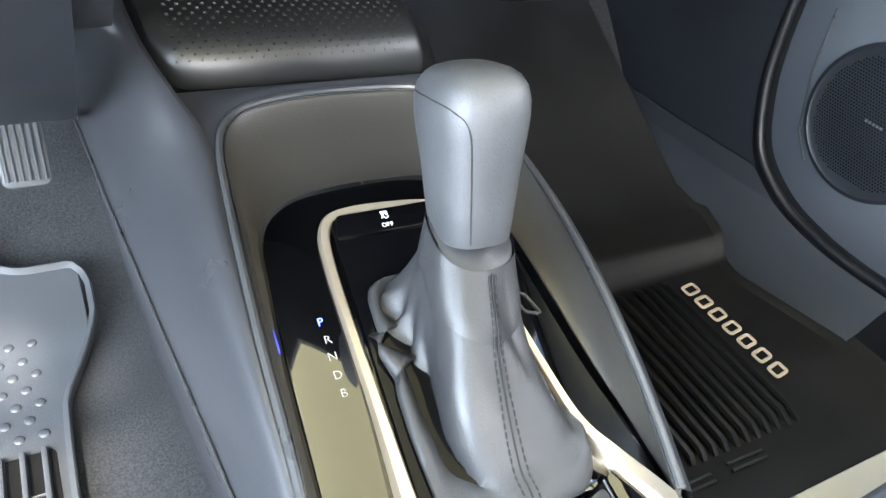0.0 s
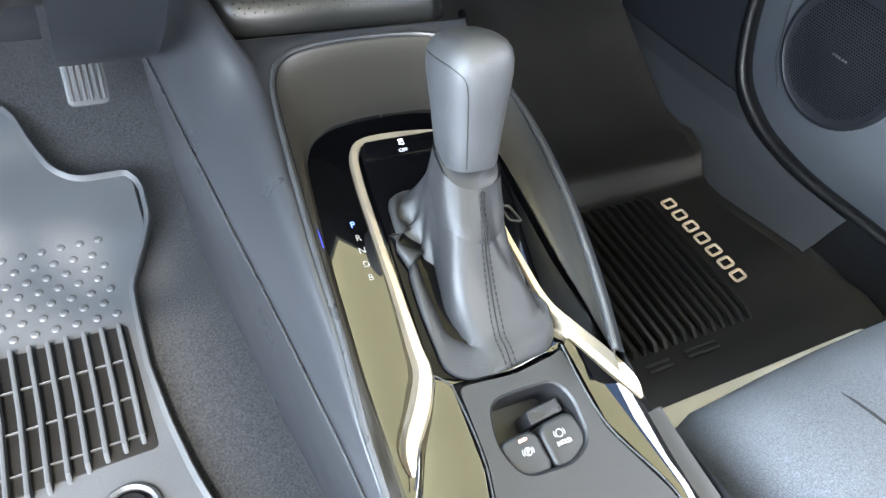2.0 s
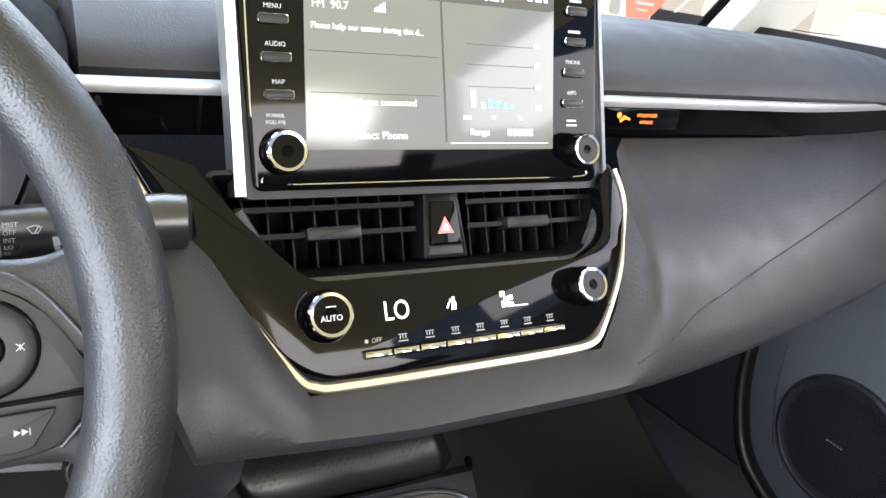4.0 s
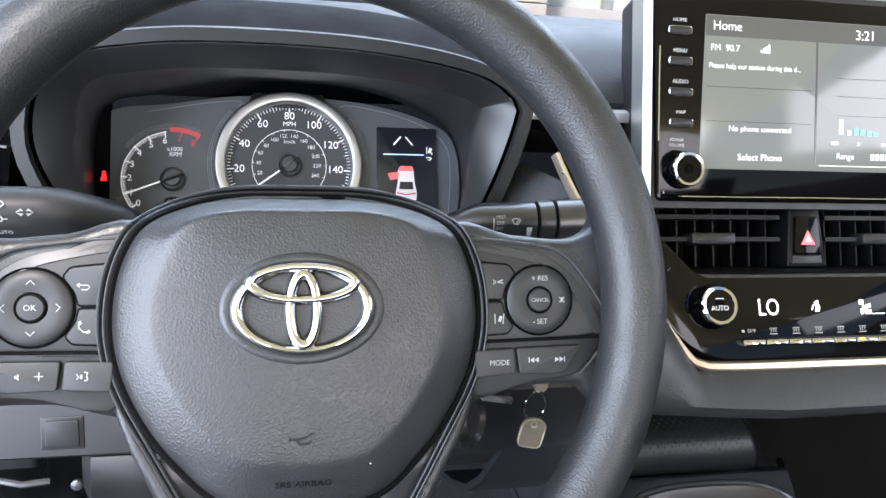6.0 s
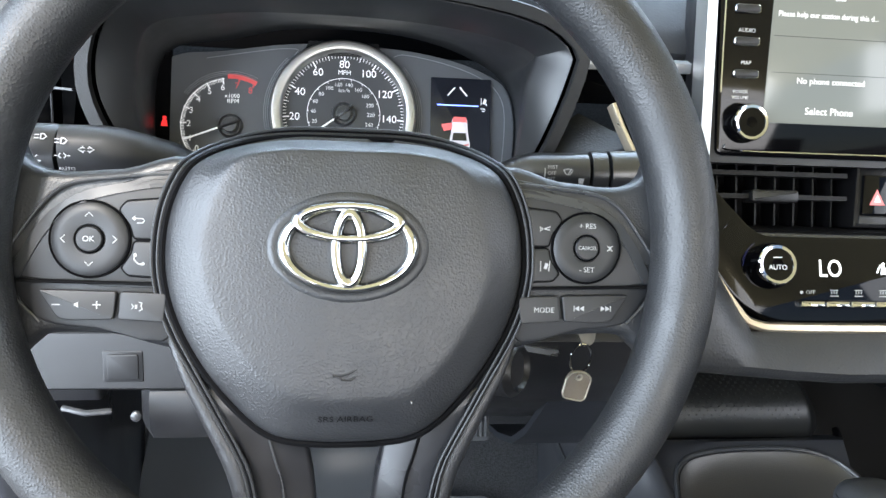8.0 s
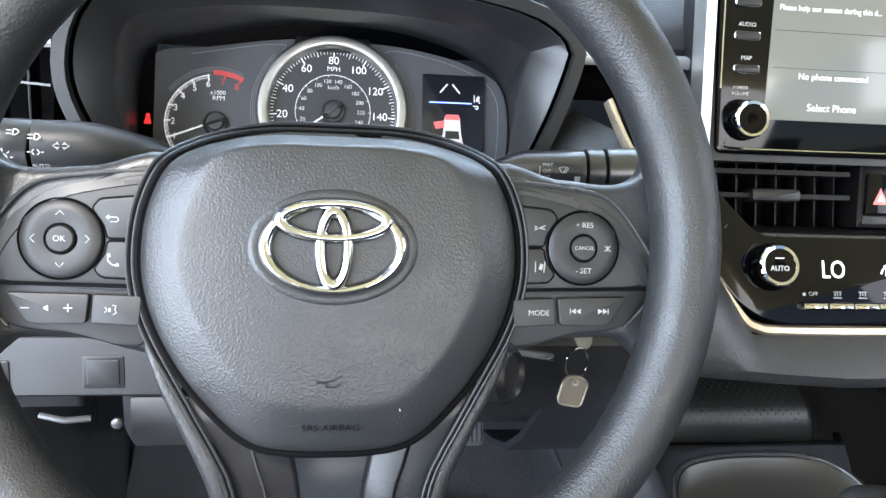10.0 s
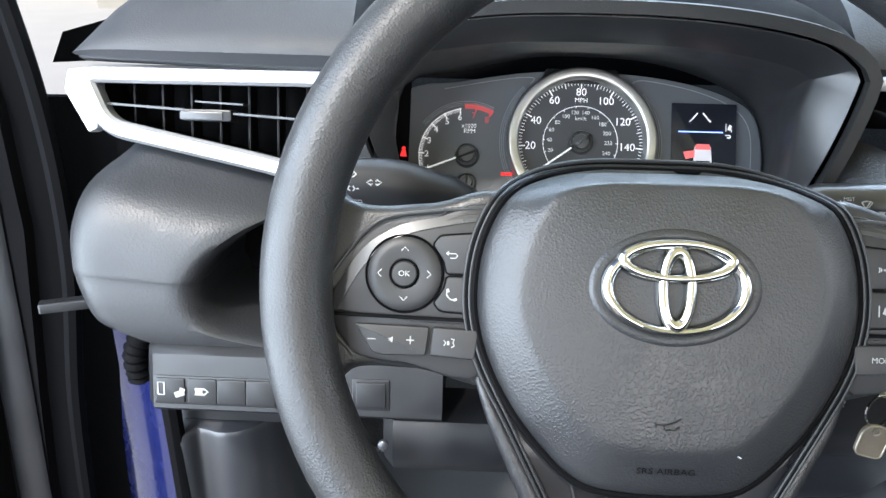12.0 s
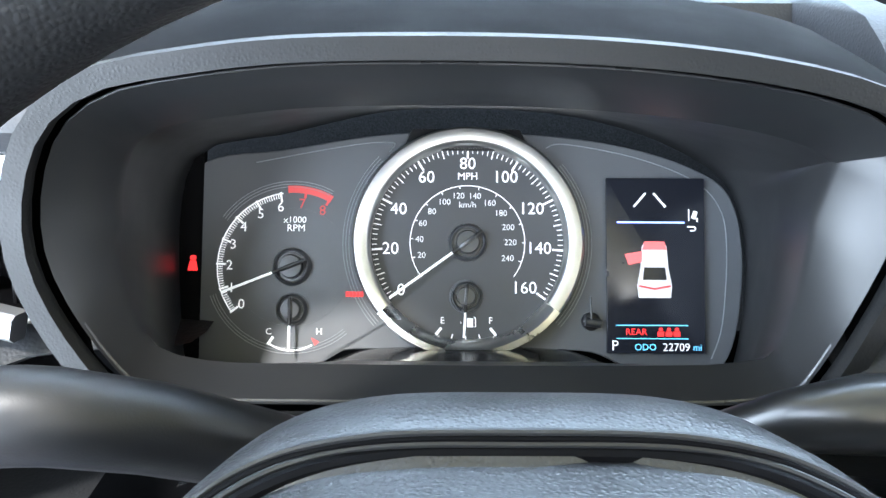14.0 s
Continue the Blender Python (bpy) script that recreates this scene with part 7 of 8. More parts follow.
for pts in ([(0.03, -0.62, -1.0), (0.40, -0.64, -1.0), (0.70, -0.72, -1.0), (0.80, -0.95, -0.75), (0.84, -1.0, -0.2), (0.86, -1.0, 0.6)],):
    line = []
    for f, u, v in curve2(pts, 6, False):
        i = f
        rx = np.interp(i, [0, 0.2, 0.45, 0.68, 0.84, 0.93], [0.017, 0.019, 0.0208, 0.0232, 0.0236, 0.0212])
        ry = np.interp(i, [0, 0.2, 0.45, 0.68, 0.84, 0.93], [0.0195, 0.0215, 0.024, 0.0269, 0.0271, 0.0240])
        a = math.atan2(v, u)
        k = (abs(math.cos(a)) ** 2.9 + abs(math.sin(a)) ** 2.9) ** (-1 / 2.9)
        line.append(NECK.lerp(TOP, i) + sx * (rx * k * math.cos(a)) + sy * (-ry * k * -math.sin(a)))
    part("knob_seam", sweep(bmesh.new(), line, circle(0.0004, 6), (0, 0, 1)), THREAD, knob)
# boot
bm = bmesh.new()
rings = []
nb = 168
base = resample([(p.x, p.y) for p in rounded([(-0.0350, 0.064), (0.036, 0.062), (0.0385, -0.058), (0.0310, -0.066), (0.0, -0.0690), (-0.031, -0.0690), (-0.0445, -0.060), (-0.0435, -0.015)], 0.010, 5)], nb)
bc = Vector((-0.001, -0.014))
BOOT_F = [0.0, 0.012, 0.025, 0.05, 0.08, 0.11, 0.15, 0.20, 0.25, 0.31, 0.37, 0.44, 0.51, 0.58, 0.65, 0.72, 0.79, 0.86, 0.92, 0.96, 1.0]


def crease(a, f, at, wide, mid, tall):
    """How far a fold at angle a (degrees) stands out at that height."""
    d = abs((math.degrees(a) - at + 180) % 360 - 180) / wide
    return max(0.0, 1 - d) ** 1.5 * math.exp(-((f - mid) / tall) ** 2)


for f in BOOT_F:
    ring = []
    for i in range(nb):
        a = 2 * math.pi * i / nb
        b2 = base[i] + bc
        low_p = Vector((b2.x, b2.y, 0.3040 + 0.29 * b2.y))
        k = (abs(math.cos(a)) ** 2.6 + abs(math.sin(a)) ** 2.6) ** (-1 / 2.6)
        top_p = Vector((0.006 + 0.0195 * k * math.cos(a), 0.0255 + 0.0215 * k * math.sin(a), 0.3650 + 0.007 * math.sin(a)))
        deg = math.degrees(a)
        near = max(0.0, min(1.0, (deg - 150) / 35, (318 - deg) / 30))
        slack = float(np.interp(deg + near * (70 * f - 26), [0, 90, 150, 205, 226, 234, 243, 252, 272, 298, 312, 332, 360], [0.75, 0.7, 0.9, 1.0, 0.98, 0.74, 0.26, 0.10, 0.02, 0.08, 0.42, 0.70, 0.75]))
        g = max(0.0, f - 0.04) / 0.96
        gx, gz = g ** (1 - 0.52 * slack), g ** (1 + 1.1 * slack)
        p = Vector((low_p.x + (top_p.x - low_p.x) * gx, low_p.y + (top_p.y - low_p.y) * gx, low_p.z + (top_p.z - low_p.z) * gz))
        d = Vector((math.cos(a), math.sin(a), 0))
        swell = math.sin(math.pi * f)
        out = (math.sin(3 * a + 4.0 * f + 0.9) * 0.0012 + math.sin(7 * a - 5 * f) * 0.0005) * swell
        out += 0.0120 * crease(a, f, 150, 13, 0.20, 0.15) - 0.0070 * crease(a, f, 165, 11, 0.20, 0.14) + 0.0080 * crease(a, f, 131, 11, 0.28, 0.14) - 0.0050 * crease(a, f, 140, 8, 0.22, 0.14)
        out += 0.0080 * crease(a, f, 312, 13, 0.14, 0.11) - 0.0060 * crease(a, f, 328, 14, 0.18, 0.16)
        out += 0.0034 * crease(a, f, 262 - 70 * f, 9, 0.40, 0.30) - 0.0040 * crease(a, f, 236 - 70 * f, 24, 0.36, 0.26) - 0.0020 * crease(a, f, 276 - 60 * f, 10, 0.36, 0.26)
        p += d * out * 1.3
        p.z += 0.0045 * math.sin(math.pi * min(1, f * 5.0)) if f < 0.2 else 0
        p.z += 0.0050 * max(0.0, -math.cos(a)) ** 2 * (math.exp(-((f - 0.06) / 0.04) ** 2) - 0.5 * math.exp(-((f - 0.30) / 0.15) ** 2))
        ring.append(p)
    rings.append(ring)
boot = part("boot", loft(bm, rings, True, (False, True)), LEATHER, shift, "soft grey leather boot", 80)
boot_rings = rings


def boot_at(f, i):
    k = max(j for j in range(len(BOOT_F)) if BOOT_F[j] <= f)
    k2 = min(k + 1, len(BOOT_F) - 1)
    t = (f - BOOT_F[k]) / (BOOT_F[k2] - BOOT_F[k] + 1e-9)
    return boot_rings[k][int(i) % nb].lerp(boot_rings[k2][int(i) % nb], t)


cc = Vector((0.002, -0.01, 0.32))


def off_boot(p, d):
    return p + (p - Vector((cc.x, cc.y + 0.03, p.z))).normalized() * d


# collar sewn over the top of the boot, dipping towards the seam
rings = []
for k in range(7):
    ring = []
    for i in range(nb):
        f0 = 0.80 - 0.10 * math.exp(-(((360 * i / nb) - 268) / 32) ** 2) - 0.06 * math.exp(-(((360 * i / nb) - 215) / 22) ** 2)
        f = f0 + (1.0 - f0) * k / 6
        ring.append(off_boot(boot_at(f, i), 0.0015 if k else 0.0002))
    rings.append(ring)
part("collar", loft(bmesh.new(), rings, True, (False, False)), LEATHER, boot, "sewn collar under the knob", 80)
for di in (-2.1, 0.0, 2.1):
    line = []
    for f in np.linspace(0.02, 0.99, 30):
        i = 0.75 * nb + di * (1.0 - 0.35 * (1 - f)) - 2.4 * math.sin(math.pi * f)
        p = boot_at(f, math.floor(i)).lerp(boot_at(f, math.floor(i) + 1), i - math.floor(i))
        line.append(off_boot(p, 0.0008 if f < 0.70 else 0.0021))
    if di == 0:
        part("boot_seam", sweep(bmesh.new(), line, circle(0.0005, 5), (0, 0.3, 1)), THREAD, boot)
    else:
        bm = bmesh.new()
        dense = curve2(line, 3, False)
        for j in range(0, len(dense) - 2, 3):
            sweep(bm, dense[j:j + 3], circle(0.0005, 5), (0, 0.3, 1))
        part("stitching", bm, THREAD, boot, "dark double stitching")
# ---- pocket under the dashboard ----
pocket = thing("console_pad", "black dimpled soft pad over the pocket ahead of the shifter", "console pad", pose(0, 0, 0))
POCKET_ROWS = [(0.2030, 0.3560, -0.092, 0.0705, 0.094), (0.2036, 0.3660, -0.097, 0.0695, 0.091), (0.2070, 0.3770, -0.102, 0.0680, 0.087), (0.2150, 0.3875, -0.105, 0.0660, 0.081), (0.2270, 0.3960, -0.107, 0.0635, 0.075), (0.2420, 0.4020, -0.108, 0.0615, 0.069), (0.2550, 0.4045, -0.109, 0.0600, 0.066), (0.2640, 0.4035, -0.109, 0.0595, 0.064), (0.2690, 0.3980, -0.109, 0.0590, 0.063), (0.2710, 0.3800, -0.109, 0.0590, 0.063)]
bm = bmesh.new()
rows = []
for y, z, xl, xr, xe in (tuple(v) for v in curve2(POCKET_ROWS, 3, False)):
    r = [(xl - 0.005, y + 0.018, z - 0.026), (xl - 0.003, y + 0.010, z - 0.012), (xl + 0.001, y + 0.004, z - 0.0045), (xl + 0.009, y + 0.001, z - 0.0012), (xl + 0.022, y, z)]
    r += [(xl + 0.022 + (xr - 0.004 - xl - 0.022) * k, y, z) for k in (0.2, 0.4, 0.6, 0.8, 1.0)]
    r += [(xr - 0.0012, y + 0.0004, z), (xr + 0.0012, y + 0.0022, z - 0.0005), (xr + (xe - xr) * 0.5, y + 0.012, z - 0.003), (xe, y + 0.024, z - 0.007), (xe + 0.003, y + 0.034, z - 0.018)]
    rows.append(r)
part("cushion", grid(bm, rows), POCKET, pocket)
bm = bmesh.new()
loft(bm, [[(-0.0018, -0.0017, -0.0004), (0.0018, -0.0017, -0.0004), (0.0018, 0.0017, -0.0004), (-0.0018, 0.0017, -0.0004)], [(-0.0014, -0.0013, 0.0008), (0.0014, -0.0013, 0.0008), (0.0014, 0.0013, 0.0008), (-0.0014, 0.0013, 0.0008)], [(-0.0007, -0.0007, 0.0014), (0.0007, -0.0007, 0.0014), (0.0007, 0.0007, 0.0014), (-0.0007, 0.0007, 0.0014)]], True, (False, True))
nub = part("grip_bump", bm, POCKET, pocket)
arc = curve2([(y, z) for y, z, *_ in POCKET_ROWS[:7]], 8, False)
run = [0.0]
for p, q in zip(arc, arc[1:]):
    run.append(run[-1] + (q - p).length)
first = True
for j in range(15):
    sj = 0.0215 + 0.0038 * j
    y, z = float(np.interp(sj, run, [p.x for p in arc])), float(np.interp(sj, run, [p.y for p in arc]))
    y2, z2 = float(np.interp(sj + 0.002, run, [p.x for p in arc])), float(np.interp(sj + 0.002, run, [p.y for p in arc]))
    size = min(0.72, 0.34 + 0.04 * j)
    for i in range(21):
        x = -0.0925 + 0.0074 * i + (0.0037 if j % 2 else 0.0)
        if x > 0.058:
            continue
        ob = nub if first else new("grip_bump", nub.data)
        first = False
        ob.parent = pocket
        ob.matrix_basis = pose(x, y, z, math.degrees(math.atan2(z2 - z, y2 - y)), 0, 0) @ Matrix.Diagonal((size, size, size, 1))
bm = bmesh.new()
sweep(bm, curve2([(-0.115, 0.300, 0.384), (-0.1145, 0.262, 0.380), (-0.1115, 0.236, 0.372), (-0.106, 0.215, 0.3655), (-0.096, 0.2015, 0.3600), (-0.078, 0.1985, 0.3585), (-0.02, 0.1980, 0.3585), (0.05, 0.1975, 0.3575), (0.092, 0.1975, 0.3560), (0.104, 0.215, 0.3560)], 5, False), circle(0.0036, 8), (0, 0, 1))
part("edge", bm, BLACK, pocket)

# ---- driver's footwell ----
cover = thing("column_trim", "dark grey lower trim between column and console", "trim panel", pose(0, 0, 0))
bm = bmesh.new()
rows = []
for x in (-0.215, -0.19, -0.16, -0.148):
    k = (x + 0.215) / 0.067
    rows.append([(x, 0.29, 0.308), (x, 0.25, 0.33), (x, 0.205, 0.362), (x, 0.17, 0.40), (x, 0.13, 0.46), (x, 0.11, 0.50)])
part("panel", solid(grid(bm, rows), 0.006), KICK, cover)
bm = bmesh.new()
rows = []
for x in (-0.36, -0.30, -0.24, -0.219):
    rows.append([(x, 0.36, 0.30), (x, 0.30, 0.325), (x, 0.25, 0.37), (x, 0.22, 0.42)])
part("lower_flap", solid(grid(bm, rows), 0.006), KICK, cover)

pedal = thing("accelerator_pedal", "ribbed grey accelerator pedal above the carpet", "pedal", plane(-0.187, 0.491, 0.155, 35))
o = rounded([(-0.022, -0.028), (0.022, -0.028), (0.0225, 0.045), (-0.0215, 0.045)], [0.009, 0.009, 0.002, 0.002], 5)
part("pad", prism(bmesh.new(), o, -0.008, 0.0, 0.002), RUBBER, pedal)
for i in range(6):
    bm = bmesh.new()
    sweep(bm, [(-0.0165 + 0.0066 * i, -0.022, -0.001), (-0.0165 + 0.0066 * i, 0.044, -0.001)], bar_section(0.0042, 0.0042), (0, 0, 1))
    part("rib", bm, RUBBER, pedal)
bm = bmesh.new()
sweep(bm, [(0, 0.02, -0.01), (0, 0.06, -0.03), (0, 0.14, -0.03)], bar_section(0.014, 0.01), (0, 0, 1))
part("arm", bm, DARK, pedal)

mat = thing("driver_floor_mat", "grey rubber floor mat with bumps and deep ribs", "floor mat", pose(0, 0, 0))


def mat_z(x, y):
    d = max(0.0, y - 0.36)
    return 0.004 + 0.48 * d * d / (d + 0.05)


def mat_right(y):
    return float(np.interp(y, [-0.15, -0.03, 0.019, 0.07, 0.13, 0.2, 0.26, 0.311, 0.355, 0.404, 0.44, 0.465], [-0.170, -0.162, -0.169, -0.180, -0.188, -0.193, -0.191, -0.188, -0.170, -0.150, -0.149, -0.155]))


def mat_front(x):
    return float(np.interp(x, [-0.63, -0.32, -0.282, -0.274, -0.263, -0.257, -0.24, -0.222, -0.207, -0.165, -0.155, -0.149], [0.572, 0.570, 0.566, 0.560, 0.544, 0.518, 0.482, 0.469, 0.466, 0.466, 0.460, 0.440]))


edge_line = [Vector((mat_right(y), y)) for y in np.linspace(-0.15, 0.44, 40)] + [Vector((x, mat_front(x))) for x in np.linspace(-0.153, -0.63, 60)]
bm = bmesh.new()
rows = []
for s_, h in ((0.0, -0.006), (0.0004, 0.0050), (0.0018, 0.0064), (0.0040, 0.0052), (0.0068, 0.0028)):
    r = []
    for i, p in enumerate(edge_line):
        q0, q1 = edge_line[max(0, i - 1)], edge_line[min(len(edge_line) - 1, i + 1)]
        t = (q1 - q0).normalized()
        q = p + Vector((-t.y, t.x)) * s_
        r.append((q.x, q.y, mat_z(q.x, q.y) + h))
    rows.append(r)
part("raised_edge", grid(bm, rows), RUBBER, mat)
bm = bmesh.new()
rows = []
for x in list(np.linspace(-0.160, -0.30, 29)) + [-0.4, -0.5, -0.63]:
    y1 = mat_front(x) - 0.006
    ys_ = [y for y in np.linspace(-0.15, 0.575, 59)]
    rows.append([(min(x, mat_right(min(y, 0.44)) - 0.006) if x > -0.21 else x, min(y, y1), mat_z(x, min(y, y1)) + 0.003) for y in ys_])
part("sheet", grid(bm, rows), RUBBER, mat)
for i in range(20):
    x = -0.2135 - 0.0163 * i
    y0 = 0.112 - 0.004 * i if i < 8 else 0.08
    bm = bmesh.new()
    path = [(x - 0.0003 * i, 0.262 - 0.0008 * i, 0.006), (x - 0.0003 * i, 0.255, 0.017), (x - 0.001, (0.262 + y0) / 2, 0.017), (x - 0.003, y0 + 0.006, 0.017), (x - 0.003, y0, 0.007)]
    sweep(bm, path, [(-0.0030, -0.009), (0.0030, -0.009), (0.0020, -0.0005), (0.0013, 0.0), (-0.0013, 0.0), (-0.0020, -0.0005)], (0, 0, 1))
    part("rib", bm, RUBBER, mat)
bm = bmesh.new()
o = rounded([(-0.54, 0.09), (-0.205, 0.105), (-0.205, 0.258), (-0.54, 0.245)], 0.006)
prism(bm, o, 0.004, 0.0078, 0.0005)
part("rib_bed", bm, RUBBER_D, mat, "darker bed between the ribs")
for j, y in enumerate((0.212, 0.166, 0.122)):
    bm = bmesh.new()
    sweep(bm, [(-0.212 - 0.0005, y, 0.0085), (-0.53, y - 0.01, 0.0085)], bar_section(0.0014, 0.0030), (0, 0, 1))
    part("cross_rib", bm, RUBBER, mat)
bump = None
for r in range(7):
    for c in range(17):
        x, y = -0.212 - 0.0195 * c - (0.0098 if r % 2 else 0), 0.277 + 0.0185 * r - 0.0006 * c
        if bump is None:
            bm = bmesh.new()
            lathe(bm, [(0.0050, 0.0), (0.0044, 0.0012), (0.0030, 0.0019), (0.0008, 0.0021)], 10)
            b = part("bump", bm, RUBBER, mat)
            bump = b.data
        else:
            b = new("bump", bump)
            b.parent = mat
        b.location = (x, y, mat_z(x, y) + 0.0028)
clip = part("clip_ring", lathe(bmesh.new(), [(0.0270, 0.004), (0.0265, 0.012), (0.0235, 0.0145), (0.0205, 0.012), (0.0200, 0.006)], 36, -0.240, 0.050), RUBBER, mat, "moulded ring round the clip")
part("clip", lathe(bmesh.new(), [(0.0185, 0.004), (0.0180, 0.013), (0.0150, 0.015), (0.0110, 0.012), (0.0100, 0.010), (0.0060, 0.010), (0.0055, 0.014), (0.002, 0.0145)], 32, -0.240, 0.050), BLACK, clip, "black mat clip")

# ---- passenger's footwell ----
pm = thing("passenger_floor_mat", "black rubber floor mat with ribs and a tan raised word mark", "floor mat", pose(0, 0, 0))


def pmat_z(x, y):
    return 0.003 + np.interp(y, [0.268, 0.276, 0.296, 0.306, 0.36, 0.42], [0.0, 0.004, 0.024, 0.028, 0.033, 0.040]) + max(0.0, y - 0.42) * 0.75


bm = bmesh.new()
rows = []
for y in (-0.055, -0.03, 0.0, 0.08, 0.16, 0.24, 0.266, 0.270, 0.276, 0.286, 0.296, 0.302, 0.308, 0.345, 0.36, 0.40, 0.45, 0.52, 0.60, 0.68):
    xr = np.interp(y, [-0.05, 0.0, 0.24, 0.345, 0.36, 0.45, 0.68], [0.68, 0.688, 0.622, 0.652, 0.640, 0.640, 0.600])
    r = []
    for s, h in ((0.0, 0.012), (0.015, 0.012), (0.03, 0.0), (0.3, 0.0), (0.6, 0.0), (0.965, 0.0), (0.978, 0.005), (0.99, 0.006), (1.0, -0.004)):
        r.append((0.15 + (xr - 0.15) * s, y, pmat_z(0, y) + h - (0.012 if y < -0.05 else 0)))
    rows.append(r)
part("sheet", grid(bm, rows), RUBBER_D, pm)
for i in range(16):
    x = 0.502 - 0.0158 * i
    bm = bmesh.new()
    path = [(x + 0.001, 0.262, 0.004), (x, 0.25, 0.011), (x - 0.002, 0.14, 0.011), (x - 0.006, 0.045 - 0.001 * i, 0.011), (x - 0.007, 0.026, 0.004)]
    sweep(bm, path, [(-0.0042, -0.004), (0.0042, -0.004), (0.0026, 0.0), (-0.0026, 0.0)], (0, 0, 1))
    part("rib", bm, RUBBER_D, pm)
ys = np.linspace(0.235, 0.088, 7)
for i, y in enumerate(ys):
    cell = [(0.5170, y + 0.0062), (0.5380, y + 0.0092), (0.5380, y - 0.0052), (0.5170, y - 0.0082)]
    bm = bmesh.new()
    sweep(bm, [(p.x, p.y, 0.0072) for p in rounded(cell, 0.004)], bar_section(0.0040, 0.0020), (0, 0, 1), True)
    part("word_mark_bar", bm, TAN, pm, "tan raised block outline")
bm = bmesh.new()
for y in (0.012, 0.004):
    sweep(bm, [(0.31, y, 0.0052), (0.345, y, 0.0052)], bar_section(0.003, 0.001), (0, 0, 1))
    sweep(bm, [(0.37, y + 0.002, 0.0052), (0.42, y + 0.001, 0.0052)], bar_section(0.003, 0.001), (0, 0, 1))
part("fine_print_bar", bm, GREY, pm)

# ---- passenger door ----
door = thing("passenger_door", "dark closed passenger door trim with a round speaker grille", "car door", pose(0, 0, 0))
EDGE = [(0.370, 0.60), (0.372, 0.40), (0.366, 0.26), (0.345, 0.180), (0.318, 0.135), (0.270, 0.104), (0.222, 0.090), (0.150, 0.083), (0.03, 0.088), (-0.30, 0.10), (-0.62, 0.10)]
eline = curve2([(0.0, y, z) for y, z in EDGE], 6, False)
bm = bmesh.new()
rows = []
for f, dx in ((0.0, 0.0), (0.10, -0.016), (0.16, -0.018), (0.5, -0.014), (1.0, 0.0)):
    rows.append([Vector((0.70 + dx, p.y + (-0.15 - p.y) * f, p.z + (0.62 - p.z) * f)) for p in eline])
part("panel", grid(bm, rows), DOORTRIM, door)
bm = bmesh.new()
sweep(bm, [Vector((0.692, p.y + 0.010, p.z - 0.008)) for p in eline], circle(0.0058, 10), (1, 0, 0))
part("weather_seal", bm, DARK, door)
DM = Matrix(((0, 0, -1, 0.682), (-1, 0, 0, 0.205), (0, 1, 0, 0.245), (0, 0, 0, 1)))
sp = part("speaker_grille", lathe(bmesh.new(), [(0.094, -0.004), (0.093, 0.003), (0.088, 0.0045), (0.084, 0.002), (0.05, 0.0032), (0.01, 0.0036)], 48), KICK, door, "perforated round speaker grille")
sp.matrix_basis = DM
bm = bmesh.new()
for i in range(-20, 21):
    for j in range(-20, 21):
        x, y = i * 0.0038 + (0.0019 if j % 2 else 0), j * 0.0036
        if math.hypot(x, y) < 0.078:
            c = [(x + 0.0012 * math.cos(a), y + 0.0012 * math.sin(a), 0.0038) for a in (0, 1.047, 2.094, 3.142, 4.189, 5.236)]
            bm.faces.new([bm.verts.new(q) for q in c])
tagged(part("perforations", bm, MATTE, sp), kind="stuff")
mark("maker_plate_bar", [quad(-0.012 + 0.005 * i, 0.0, 0.0035, 0.003) for i in range(5)], SATIN, sp, 0.0042)
bm = bmesh.new()
sweep(bm, [(0.684, p[0], p[1]) for p in ((0.318, 0.34), (0.312, 0.26), (0.293, 0.19), (0.268, 0.160))], circle(0.0016, 6), (1, 0, 0))
part("armrest_seam", bm, GREY, door)
# body side ahead of the door
side = thing("passenger_kick_panel", "dark kick panel ahead of the passenger door", "trim panel", pose(0, 0, 0))
bm = bmesh.new()
rows = []
for f, dx, dz in ((0.0, 0.0, 0.0), (0.25, -0.012, 0.0), (0.6, -0.02, 0.0), (1.0, -0.05, 0.0)):
    r = []
    for p in eline[:48]:
        q = Vector((0, 0.80, max(0.0, p.z - 0.02))) if p.y > 0.25 else Vector((0, p.y + 0.02 + (p.y) * 0.2, -0.012))
        d = p.lerp(q, f)
        r.append(Vector((0.69 + dx, d.y + 0.018 * (1 - f), d.z - 0.016 * (1 - f))))
    rows.append(r)
part("upper_panel", grid(bm, [r[:26] for r in rows]), KICK, side)
bm = bmesh.new()
part("lower_panel", grid(bm, [[p + Vector((-0.003, 0, 0)) for p in r[25:]] for r in rows]), SILLTRIM, side)

